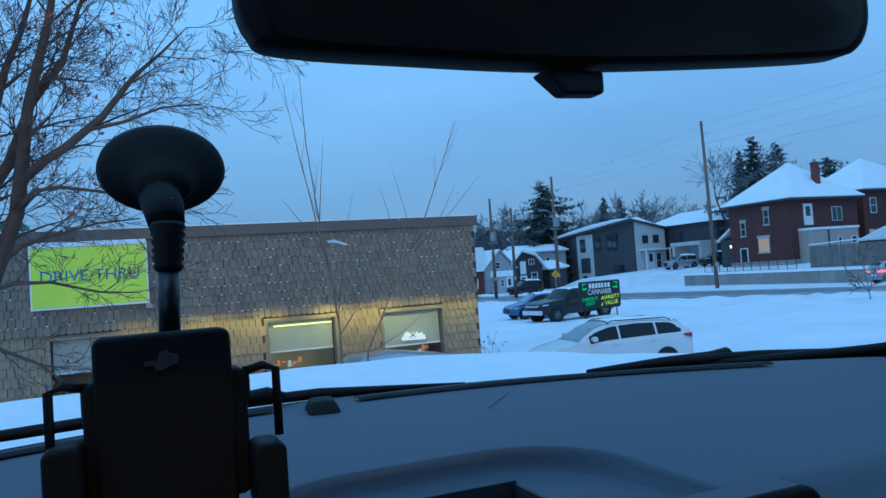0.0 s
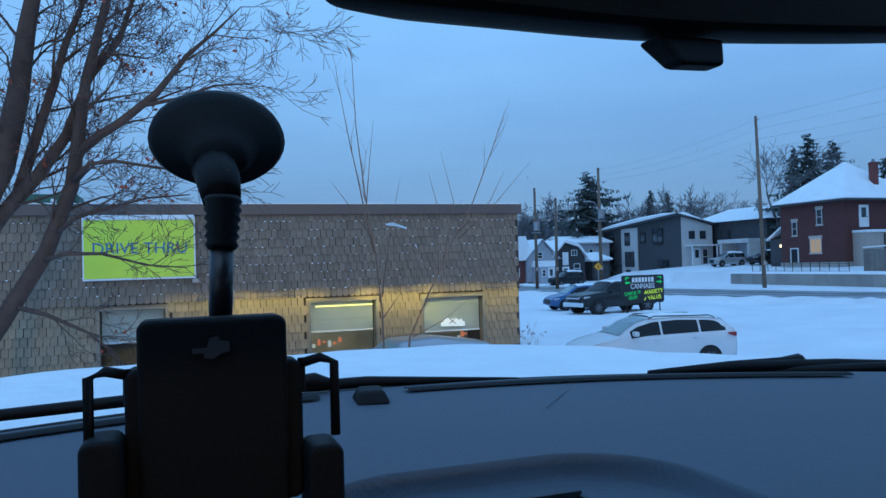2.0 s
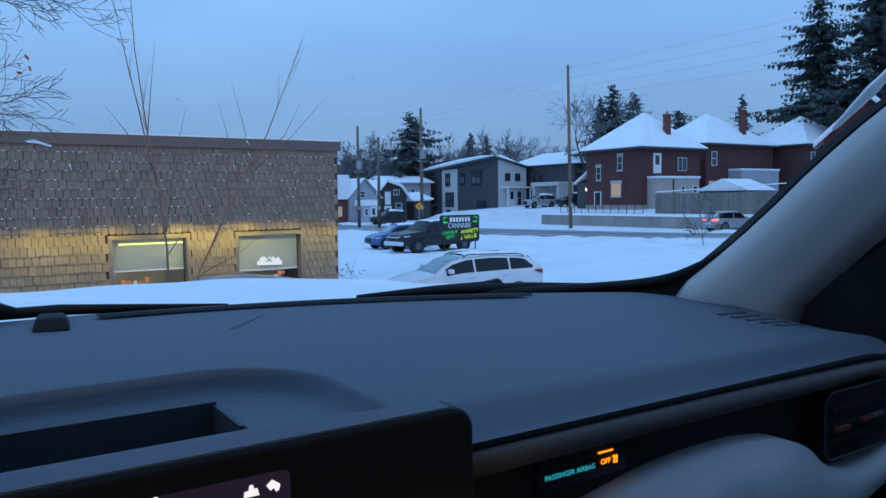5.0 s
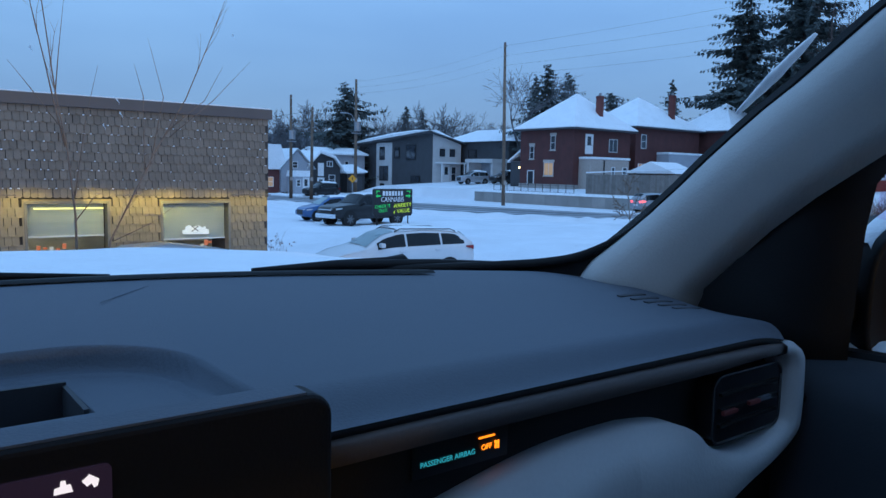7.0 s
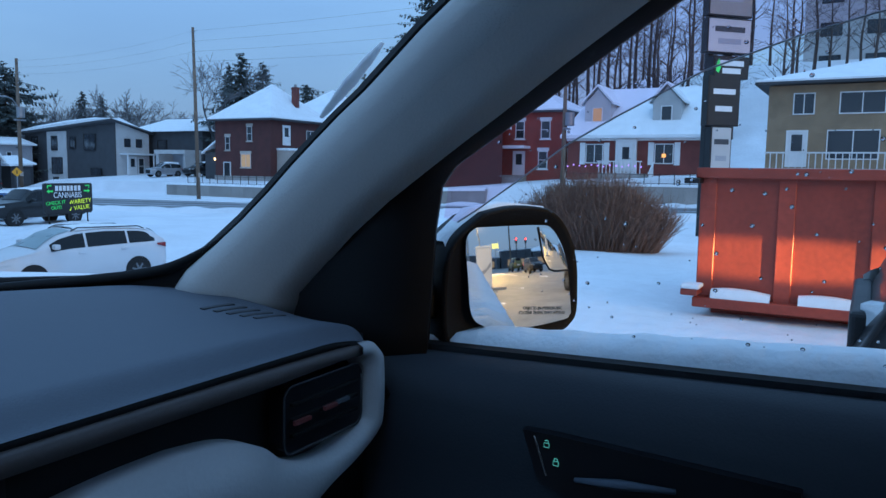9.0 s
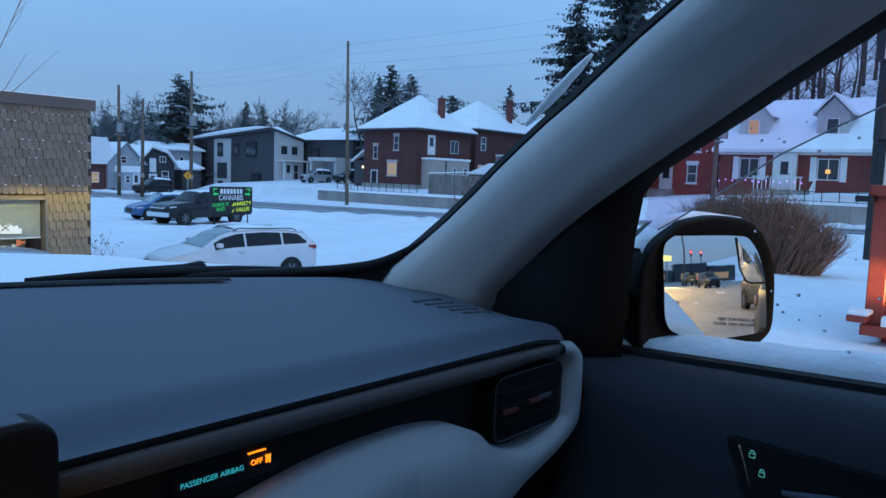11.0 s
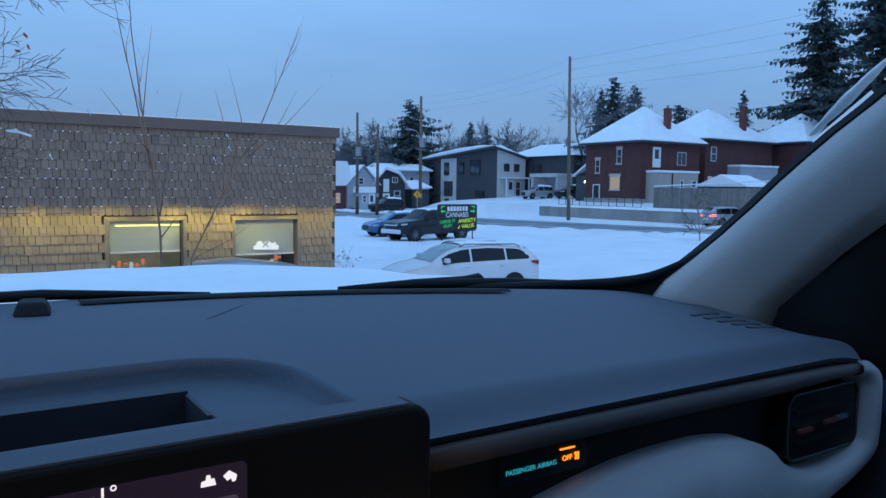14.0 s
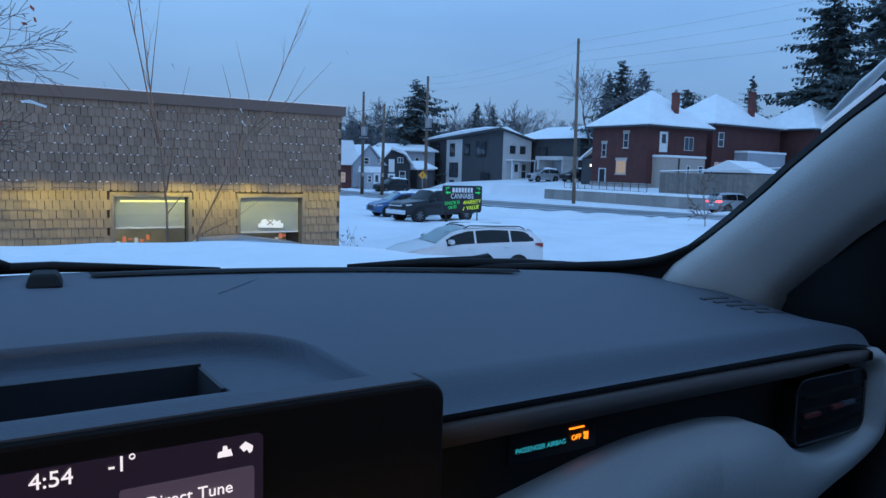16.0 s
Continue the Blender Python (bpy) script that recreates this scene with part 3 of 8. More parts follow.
# ---- houses ----


def frame_to(face, x, y):
    """Local axes of a face: x runs along it, y points into the house."""
    return Matrix.Translation((x, y, 0)) @ pose(0, 0, 0, 0, 0, {"-y": 0, "-x": -90, "+y": 180, "+x": 90}[face])


def window(house, m, u, z, w, h, pane_mat=WINDOW_DARK, frame_mat=WHITE_PAINT, lintel=None, bars=1, label=""):
    s, t = Shape(), 0.07
    for bx in ((u, u + t, z, z + h), (u + w - t, u + w, z, z + h), (u + t, u + w - t, z, z + t), (u + t, u + w - t, z + h - t, z + h)):
        s.box(bx[0], bx[1], -0.06, 0.05, bx[2], bx[3])
    if bars == 1:
        s.box(u + t, u + w - t, -0.04, 0.05, z + h * 0.5 - 0.03, z + h * 0.5 + 0.03)
    elif bars == 2:
        s.box(u + w / 2 - 0.03, u + w / 2 + 0.03, -0.04, 0.05, z + t, z + h - t)
    win = part("window", s, frame_mat, house, label, m=m)
    part("pane", Shape().box(u + t, u + w - t, -0.02, 0.03, z + t, z + h - t), pane_mat, win)
    if lintel:
        part("lintel", Shape().box(u - 0.12, u + w + 0.12, -0.05, 0.05, z + h, z + h + 0.3), lintel, win)
        part("sill", Shape().box(u - 0.1, u + w + 0.1, -0.12, 0.05, z - 0.12, z), lintel, win)
    return win


def door(house, m, u, z, w, h, mat=WHITE_PAINT, glass=True):
    d = part("door", Shape().box(u, u + w, -0.05, 0.04, z, z + h), mat, house, m=m)
    part("door_frame", Shape().box(u - 0.1, u, -0.08, 0.04, z, z + h + 0.1).box(u + w, u + w + 0.1, -0.08, 0.04, z, z + h + 0.1).box(u, u + w, -0.08, 0.04, z + h, z + h + 0.1), WHITE_PAINT, d)
    if glass:
        part("door_glass", Shape().box(u + 0.2 * w, u + 0.8 * w, -0.06, -0.02, z + 0.45 * h, z + 0.92 * h), WINDOW_DARK, d)
    part("handle", Shape().box(u + 0.86 * w, u + 0.92 * w, -0.11, -0.05, z + 0.46 * h, z + 0.5 * h), BLACK_METAL, d)


def hip_roof(house, w, d, z, top, over, rx=0.5, ry=0.5, mat=SNOW_ROOF):
    """A pyramid roof over 0..w by 0..d, its point at rx, ry, with eaves and a snow layer."""
    for name, mt, lift, o in (("roof", DARK_SIDING, 0.0, over), ("roof_snow", mat, 0.14, over - 0.04)):
        s = Shape()
        ring = [(-o, -o), (w + o, -o), (w + o, d + o), (-o, d + o)]
        base = [(x, y, z + lift - (0.12 if lift else 0.16)) for x, y in ring]
        rim = [(x, y, z + lift) for x, y in ring]
        p = (w * rx, d * ry, top + lift)
        s.add(base + rim + [p], [(3, 2, 1, 0)] + [(i, (i + 1) % 4, (i + 1) % 4 + 4, i + 4) for i in range(4)] + [(i + 4, (i + 1) % 4 + 4, 8) for i in range(4)])
        part(name, s, mt, house, "thick white snow on the roof" if lift else "")


def chimney(house, x, y, z0, z1, w=0.62, mat=CHIMNEY_BRICK):
    c = part("chimney", Shape().box(x, x + w, y, y + w, z0, z1).box(x - 0.04, x + w + 0.04, y - 0.04, y + w + 0.04, z1 - 0.25, z1 - 0.1), mat, house, "tall red brick chimney")
    part("chimney_pot", Shape().disc((x + w / 2, y + w / 2, z1 + 0.12), 0.16, "z", 0.4, 10), GALV, c)


# red brick house behind the retaining wall
bh = thing("brick_house", (62, 57, 1.5), "dark red brick two-storey house with snowy pyramid roof", "house", "houses along the road")
part("wall", Shape().box(0, 9.7, 0, 8.3, -0.3, 6.9), BRICK, bh)
part("foundation", Shape().box(-0.08, 9.78, -0.08, 8.38, -0.6, 0.75), CONCRETE, bh)
hip_roof(bh, 9.7, 8.3, 7.0, 11.2, 0.65)
chimney(bh, 5.3, 1.0, 7.6, 10.9)
fl, fr = frame_to("-x", 0, 8.3), frame_to("-y", 0, 0)
window(bh, fl, 4.9, 4.6, 0.75, 1.6, frame_mat=OFFWHITE, lintel=STONE)
window(bh, fl, 1.6, 3.6, 0.7, 1.5, frame_mat=OFFWHITE, lintel=STONE)
window(bh, fl, 3.95, 1.7, 1.5, 1.5, WINDOW_WARM, frame_mat=OFFWHITE, lintel=STONE, bars=2, label="window lit warm from inside")
door(bh, fl, 1.4, 0.2, 0.9, 2.0, BLACK_METAL)
window(bh, fl, 0.4, 0.1, 0.8, 0.55, bars=0)
window(bh, fl, 4.4, 0.1, 0.9, 0.55, bars=0)
window(bh, fr, 5.9, 4.5, 1.5, 1.5, frame_mat=OFFWHITE, bars=2)
door(bh, fr, 2.0, 4.2, 1.05, 2.1)
part("porch", Shape().box(1.0, 7.6, -1.6, 0, 0, 3.6), STONE, bh, "pale rendered back porch with a flat roof")
part("porch_snow", Shape().box(0.9, 7.7, -1.75, 0, 3.6, 3.85), SNOW_ROOF, bh, bevel=0.06)
pf = frame_to("-y", 0, -1.6)
window(bh, pf, 4.6, 1.3, 0.55, 1.5)
window(bh, pf, 6.5, 1.3, 0.8, 1.5)
part("downpipe", Shape().tube([(3.3, -1.66, 3.5), (3.3, -1.66, 0)], 0.07), BLACK_METAL, bh)
part("side_porch", Shape().box(1.0, 4.0, 8.3, 11.0, 0, 3.4), DARK_SIDING, bh)
part("side_porch_snow", Shape().add([(0.7, 8.3, 5.2), (0.7, 11.3, 3.4), (4.3, 11.3, 3.4), (4.3, 8.3, 5.2), (0.7, 8.3, 5.0), (0.7, 11.3, 3.2), (4.3, 11.3, 3.2), (4.3, 8.3, 5.0)],
                                    [(0, 1, 2, 3), (7, 6, 5, 4), (0, 4, 5, 1), (1, 5, 6, 2), (2, 6, 7, 3)]), SNOW_ROOF, bh)
part("porch_lamp", Shape().disc((0.85, 9.2, 2.6), 0.14, "z", 0.25, 8), HEAD_LIT, bh, "glowing yellow porch lamp")

# second house of the row
h2 = thing("brown_house", (74, 58, 2.5), "dark brick house with snowy pyramid roof and chimney", "house", "houses along the road")
part("wall", Shape().box(0, 13, 0, 8.4, -0.8, 6.8), BRICK, h2)
hip_roof(h2, 13, 8.4, 6.8, 10.8, 0.6, 0.42)
chimney(h2, 8.2, 0.9, 7.3, 11.2)
q = frame_to("-y", 0, 0)
window(h2, q, 1.0, 4.2, 1.0, 1.7)
window(h2, q, 0.6, 1.0, 0.8, 1.4, WINDOW_WARM)
window(h2, q, 1.7, 1.0, 0.8, 1.4, WINDOW_WARM)
part("lean_to", Shape().box(4.2, 11.6, -1.8, 0, -0.6, 3.6), GREY_SIDING, h2)
part("lean_to_snow", Shape().box(4.1, 11.7, -1.9, 0, 3.6, 3.85), SNOW_ROOF, h2, bevel=0.06)
window(h2, frame_to("-x", 0, 8.4), 1.0, 4.2, 1.0, 1.6)
h3 = copy_thing(h2, Matrix.Translation((88.5, 54.5, 2.6)))
h3["label"] = "further dark brick house with snow on its pyramid roof"

shed = thing("garden_shed", (58.6, 44.0, 1.6), "small shed with snow on its gable roof behind the fence", "shed")
part("wall", Shape().box(0, 3.5, -2.5, 2.5, 0, 2.0), WOOD_GREY, shed)
part("roof_snow", Shape().prism([(-2.9, 2.0), (2.9, 2.0), (0, 3.1)], -0.3, 3.8, "x"), SNOW_ROOF, shed)

# modern house with sloping roof
mh = thing("modern_house", (64, 85.4, 1.4), "modern charcoal and white two-storey house with a low snowy roof", "house", "houses along the road")
mm = Shape()
mm.add([(0, 0, -1), (0, 19.4, -1), (0, 19.4, 6.2), (0, 0, 7.6), (5.2, 0, -1), (5.2, 19.4, -1), (5.2, 19.4, 6.0), (5.2, 0, 6.2)],
       [(0, 1, 2, 3), (4, 7, 6, 5), (0, 3, 7, 4), (1, 5, 6, 2), (3, 2, 6, 7), (0, 4, 5, 1)])
part("wall", mm, DARK_SIDING, mh)
part("roof", Shape().add([(-0.8, -0.5, 7.75), (-0.8, 20.4, 6.2), (6, 20.4, 6.1), (6, -0.5, 6.2), (-0.8, -0.5, 7.5), (-0.8, 20.4, 5.95), (6, 20.4, 5.9), (6, -0.5, 6.0)],
                         [(0, 1, 2, 3), (7, 6, 5, 4), (0, 4, 5, 1), (1, 5, 6, 2), (2, 6, 7, 3), (3, 7, 4, 0)]), DARK_SIDING, mh)
part("roof_snow", Shape().add([(-0.75, 0.3, 7.7), (-0.75, 20.3, 6.22), (1.6, 19, 6.9), (1.6, 1.2, 8.05), (5.9, 20.3, 6.1), (5.9, 0.3, 6.2)],
                              [(0, 1, 2, 3), (3, 2, 4, 5), (0, 3, 5), (1, 4, 2)]), SNOW_ROOF, mh, "snow on the low roof")
part("eave_snow", Shape().loft([[(-0.84, y, z), (-0.9, y, z + h * 0.6), (-0.6, y, z + h), (0.4, y, z + h)] for y, z, h in ((0.0, 7.70, 0.10), (3.0, 7.50, 0.45), (9.0, 7.05, 0.62), (16.0, 6.53, 0.50), (20.3, 6.22, 0.25))]), SNOW_ROOF, mh)
part("white_panel", Shape().box(-0.08, 0, 10.0, 14.3, -0.8, 6.3), OFFWHITE, mh, "white rendered wall panel")
part("white_gable", Shape().prism([(0.15, 0.3), (5.2, 0.3), (5.2, 6.0), (0.15, 7.35)], -0.08, 0, "y"), OFFWHITE, mh, "white rendered gable wall")
ml, mr = frame_to("-x", -0.1, 19.4), frame_to("-y", 0, -0.1)
for u, z, w, h in ((6.1, 3.7, 1.4, 2.0), (6.1, 0.5, 2.4, 2.3), (6.3, -0.9, 1.2, 1.0), (13.2, 3.7, 2.4, 2.2), (10.2, 3.9, 1.2, 1.7), (14.5, 0.4, 2.2, 1.0), (1.6, 3.9, 1.4, 1.8), (1.7, 0.8, 1.2, 1.8)):
    window(mh, ml, u, z, w, h, frame_mat=BLACK_METAL, bars=2)
for u in (1.3, 3.1):
    window(mh, mr, u, 4.2, 0.95, 1.1, frame_mat=BLACK_METAL, bars=0)
door(mh, mr, 2.0, 0.6, 1.0, 2.3)
window(mh, mr, 3.4, 0.7, 0.9, 2.1)
part("porch_canopy", Shape().box(0.6, 5.0, -1.6, -0.08, 3.2, 3.4), WHITE_PAINT, mh)
part("porch_post", Shape().box(0.7, 0.85, -1.5, -1.35, 0.4, 3.2), WHITE_PAINT, mh)
part("porch_post", Shape().box(4.75, 4.9, -1.5, -1.35, 0.4, 3.2), WHITE_PAINT, mh)
part("front_steps", Shape().box(0.4, 5.2, -3.0, -0.1, -0.4, 0.45).box(0.4, 5.2, -3.6, -3.0, -0.4, 0.1), CONCRETE, mh)

# dark house with pale garage
dh = thing("dark_house", (70, 76, 1.6), "charcoal house with pale garage and snowy roof", "house", "houses along the road")
part("wall", Shape().box(0, 9, 0, 14, -0.4, 6.2), DARK_SIDING, dh)
part("roof_snow", Shape().add([(-0.8, -0.8, 6.2), (9.8, -0.8, 6.2), (9.8, 14.8, 6.2), (-0.8, 14.8, 6.2), (4.5, 2, 8.2), (4.5, 12, 8.2)], [(3, 2, 1, 0), (0, 1, 4), (1, 2, 5, 4), (2, 3, 5), (3, 0, 4, 5)]), SNOW_ROOF, dh)
part("garage", Shape().box(-2.6, 0, 0.5, 5.5, -0.3, 0.2).box(-2.6, 0, 0.3, 0.7, -0.3, 3.4).box(-2.6, 0, 5.3, 5.8, -0.3, 3.4).box(-2.8, 0.2, 0.2, 5.9, 3.2, 3.7), OFFWHITE, dh, "pale carport frame")
part("garage_door", Shape().box(-0.3, -0.15, 0.7, 5.3, 0.2, 3.2), GREY_SIDING, dh)
window(dh, frame_to("-x", -0.05, 14), 5.5, 3.6, 1.8, 1.5, frame_mat=BLACK_METAL)

# cottages at the bend
ct = thing("black_cottage", (48.6, 93.0, 0.3), "small black-sided cottage with white trim and snowy roof", "house", "cottages at the bend")
part("wall", Shape().prism([(0, -0.4), (5.0, -0.4), (5.0, 3.3), (3.9, 4.7), (1.7, 5.4), (0, 3.6)], 0, 6, "y"), BLACK_SIDING, ct)
gam = [(-0.4, 3.3), (1.7, 5.5), (3.95, 4.8), (5.35, 3.1)]
part("roof_snow", Shape().loft([[(x, -0.5, z), (x, -0.5, z + 0.28), (x, 6, z + 0.28), (x, 6, z)] for x, z in gam]), SNOW_ROOF, ct)
part("bargeboard", Shape().loft([[(x, -0.54, z - 0.16), (x, -0.54, z + 0.02), (x, -0.48, z + 0.02), (x, -0.48, z - 0.16)] for x, z in gam]), WHITE_PAINT, ct)
cf = frame_to("-y", 0, 0)
door(ct, cf, 1.5, -0.1, 0.9, 2.0)
part("door_panel", Shape().box(1.5, 2.4, -0.06, 0, 2.2, 4.0), WHITE_PAINT, ct)
window(ct, cf, 3.2, 1.0, 1.0, 1.4)
window(ct, cf, 2.9, 3.5, 0.9, 0.8, bars=2)
gh = thing("grey_house", (55.0, 101, 0.5), "grey-sided house with a long snowy roof", "house", "cottages at the bend")
part("wall", Shape().box(0, 7.6, 0, 7, -0.3, 5.2), GREY_SIDING, gh)
part("roof_snow", Shape().prism([(-0.5, 5.2), (7.5, 5.2), (7.5, 5.4), (3.5, 6.4), (-0.5, 5.4)], -0.5, 8.0, "x"), SNOW_ROOF, gh)
window(gh, frame_to("-y", 0, 0), 4.0, 3.4, 0.7, 0.9, bars=0)
wc2 = thing("white_cottage", (44.4, 92.5, 0.3), "small white cottage with steep snowy roofs", "house", "cottages at the bend")
part("wall", Shape().prism([(0, 0), (4.6, 0), (4.6, 3.2), (2.3, 5.6), (0, 3.2)], 0, 6, "y"), GREY_SIDING, wc2)
part("roof_snow", Shape().add([(-0.4, -0.4, 3.1), (2.3, -0.4, 5.9), (5, -0.4, 3.1), (-0.4, 6, 3.1), (2.3, 6, 5.9), (5, 6, 3.1)], [(0, 1, 4, 3), (1, 2, 5, 4)]), SNOW_ROOF, wc2)
part("porch", Shape().box(0.9, 3.1, -2.2, 0, -0.3, 2.1), GREY_SIDING, wc2)
part("porch_snow", Shape().prism([(0.7, 2.1), (3.3, 2.1), (3.1, 2.9), (0.9, 2.9)], -2.4, 0.3, "y"), SNOW_ROOF, wc2)
door(wc2, frame_to("-y", 0, -2.2), 2.1, 0.0, 0.75, 1.9)
window(wc2, frame_to("-y", 0, -2.2), 1.1, 0.8, 0.6, 0.9)
window(wc2, frame_to("-y", 0, 0), 1.6, 3.2, 0.8, 0.9)
rh = thing("red_cottage", (41.0, 93.0, 0.0), "dark red cottage with a steep snowy roof", "house", "cottages at the bend")
part("wall", Shape().box(0, 4, 0, 6, 0, 3.4), BRICK, rh)
part("roof_snow", Shape().prism([(-0.4, 3.3), (4.4, 3.3), (3.4, 6.6), (1.0, 6.6)], -0.4, 6, "y"), SNOW_ROOF, rh)
window(rh, frame_to("-y", 0, 0), 1.4, 1.0, 1.1, 1.3, WINDOW_WARM)
gs = thing("dark_garage", (54.9, 93.2, 0.5), "small dark garage with a snowy lean-to roof", "garage")
part("wall", Shape().box(0, 2.9, 0, 4, -0.3, 2.4), BLACK_SIDING, gs)
part("roof_snow", Shape().add([(-0.3, -0.3, 2.4), (3.2, -0.3, 2.6), (3.2, 4, 3.6), (-0.3, 4, 3.4), (-0.3, -0.3, 2.6), (3.2, -0.3, 2.8), (3.2, 4, 3.8), (-0.3, 4, 3.6)],
                              [(4, 5, 6, 7), (0, 1, 5, 4), (0, 4, 7, 3), (1, 2, 6, 5)]), SNOW_ROOF, gs)
part("garage_door", Shape().box(0.4, 2.5, -0.04, 0, 0.0, 2.0), DARK_SIDING, gs)

# white cottage with dormers, up the road
wd = thing("dormer_cottage", (61, 12.0, 3.1), "red brick cottage with white dormers and snowy roof", "house", "houses up the road")
part("wall", Shape().box(0, 9, 0, 10.8, -0.5, 3.0), BRICK_MID, wd)
part("front_trim", Shape().box(-0.05, 0, -0.1, 10.9, 2.75, 3.3), WHITE_PAINT, wd)
part("roof_snow", Shape().add([(-0.6, -0.5, 3.2), (-0.6, 11.3, 3.2), (4.6, 9.9, 7.4), (4.6, 0.2, 7.4), (9.6, -0.5, 3.2), (9.6, 11.3, 3.2), (-0.6, -0.5, 2.95), (-0.6, 11.3, 2.95), (9.6, -0.5, 2.95), (9.6, 11.3, 2.95)],
                              [(0, 1, 2, 3), (3, 2, 5, 4), (0, 3, 4), (1, 5, 2), (0, 6, 7, 1), (6, 8, 9, 7)]), SNOW_ROOF, wd)
dl = frame_to("-x", 0, 10.8)
for u, mt in ((2.2, WINDOW_WARM), (7.9, WINDOW_DARK)):
    yy = 10.8 - u
    dm = part("dormer", Shape().prism([(yy - 1.1, 4.0), (yy + 1.1, 4.0), (yy + 1.1, 5.9), (yy, 7.1), (yy - 1.1, 5.9)], 0.9, 4.0, "x"), OFFWHITE, wd, "white gabled dormer")
    part("dormer_snow", Shape().add([(0.6, yy - 1.4, 5.75), (0.6, yy, 7.25), (0.6, yy + 1.4, 5.75), (4.2, yy - 1.4, 5.75), (4.2, yy, 7.25), (4.2, yy + 1.4, 5.75),
                                     (0.6, yy - 1.4, 5.95), (0.6, yy, 7.45), (0.6, yy + 1.4, 5.95), (4.2, yy - 1.4, 5.95), (4.2, yy, 7.45), (4.2, yy + 1.4, 5.95)],
                                    [(6, 7, 10, 9), (7, 8, 11, 10), (0, 1, 7, 6), (1, 2, 8, 7), (0, 6, 9, 3), (2, 5, 11, 8)]), SNOW_ROOF, dm)
    window(wd, frame_to("-x", 0.88, 10.8), u - 0.45, 4.35, 0.9, 1.2, mt, bars=0)
part("window_lamp", Shape().disc((-0.06, 2.75, 1.55), 0.16, "z", 0.28, 10), WINDOW_LAMP, wd, "small glowing lamp in the window")
for u, mt in ((1.6, WINDOW_DARK), (7.3, WINDOW_DARK)):
    window(wd, dl, u, 0.9, 1.5, 1.6, mt, bars=2, label="window between white shutters")
    part("shutter", Shape().box(-0.07, 0, 10.8 - u + 0.05, 10.8 - u + 0.5, 0.8, 2.6), WHITE_PAINT, wd)
    part("shutter", Shape().box(-0.07, 0, 10.8 - u - 2.0, 10.8 - u - 1.55, 0.8, 2.6), WHITE_PAINT, wd)
part("entrance", Shape().box(-0.3, 0, 4.9, 6.6, 0, 2.9), WHITE_PAINT, wd, "white door surround")
door(wd, frame_to("-x", -0.32, 10.8), 4.6, 0.3, 0.95, 2.1, WHITE_PAINT)
part("porch_floor", Shape().box(-2.2, 0, 4.0, 7.4, -0.5, 0.1), CONCRETE, wd)
for i in range(12):
    part("baluster", Shape().box(-2.2, -2.15, 4.0 + 0.3 * i, 4.06 + 0.3 * i, 0.1, 1.0), WHITE_PAINT, wd)
part("handrail", Shape().box(-2.22, -2.12, 3.9, 7.5, 1.0, 1.08), WHITE_PAINT, wd)
for i in range(14):
    part("fairy_light", Shape().disc((-2.3, 3.9 + 0.5 * i, 0.62 + 0.06 * (i % 3)), 0.05, "z", 0.1, 6), FAIRY, wd)

rb = thing("red_brick_house", (64, 24.5, 2.7), "bright red brick two-storey house with snowy roof", "house", "houses up the road")
part("wall", Shape().box(0, 9, 0, 9, -0.4, 6.0), BRICK_RED, rb)
hip_roof(rb, 9, 9, 6.0, 8.6, 0.5)
for u, z in ((1.2, 3.5), (4.5, 3.5), (7.0, 3.5), (1.2, 0.8), (6.8, 0.8)):
    window(rb, frame_to("-x", 0, 9), u, z, 0.9, 1.6, lintel=WHITE_PAINT)
door(rb, frame_to("-x", 0, 9), 4.4, 0.2, 1.0, 2.1)
part("front_steps", Shape().box(-1.5, 0, 3.3, 5.3, -0.4, 0.2).box(-2.2, -1.5, 3.3, 5.3, -0.6, -0.05), CONCRETE, rb)
part("porch_snow", Shape().box(-1.6, 0, 3.0, 5.6, 2.6, 2.85), SNOW_ROOF, rb)
window(rb, frame_to("-y", 0, 0), 1.5, 3.5, 0.9, 1.6, lintel=WHITE_PAINT)
window(rb, frame_to("-y", 0, 0), 1.5, 0.8, 0.9, 1.6, lintel=WHITE_PAINT)

# gabled brick house seen past the screen pillar
gb = thing("gabled_house", Matrix.Translation((57.9, 33.6, 1.9)) @ pose(0, 0, 0, 0, 0, -60), "brick house with white bargeboards and a snowy gable", "house", "houses up the road")
part("wall", Shape().prism([(-0.6, -0.3), (5.6, -0.3), (5.6, 5.7), (2.5, 8.5), (-0.6, 5.7)], 0, 7, "y"), BRICK, gb)
for a, c in (((-1.3, 5.1), (2.5, 8.75)), ((6.3, 5.1), (2.5, 8.75))):
    part("roof_slope", Shape().add([(a[0], -0.6, a[1]), (c[0], -0.6, c[1]), (c[0], 7, c[1]), (a[0], 7, a[1]), (a[0], -0.6, a[1] + 0.3), (c[0], -0.6, c[1] + 0.3), (c[0], 7, c[1] + 0.3), (a[0], 7, a[1] + 0.3)],
                                   [(4, 5, 6, 7), (0, 1, 2, 3), (0, 4, 5, 1), (0, 3, 7, 4)]), SNOW_ROOF, gb)
    part("bargeboard", Shape().add([(a[0], -0.65, a[1] - 0.2), (c[0], -0.65, c[1] - 0.2), (c[0], -0.65, c[1] + 0.05), (a[0], -0.65, a[1] + 0.05), (a[0], -0.6, a[1] - 0.2), (c[0], -0.6, c[1] - 0.2), (c[0], -0.6, c[1] + 0.05), (a[0], -0.6, a[1] + 0.05)],
                                    [(0, 1, 2, 3), (4, 7, 6, 5), (0, 4, 5, 1), (3, 2, 6, 7)]), WHITE_PAINT, gb)
window(gb, frame_to("-y", 0, 0), 2.0, 5.0, 0.9, 1.3)
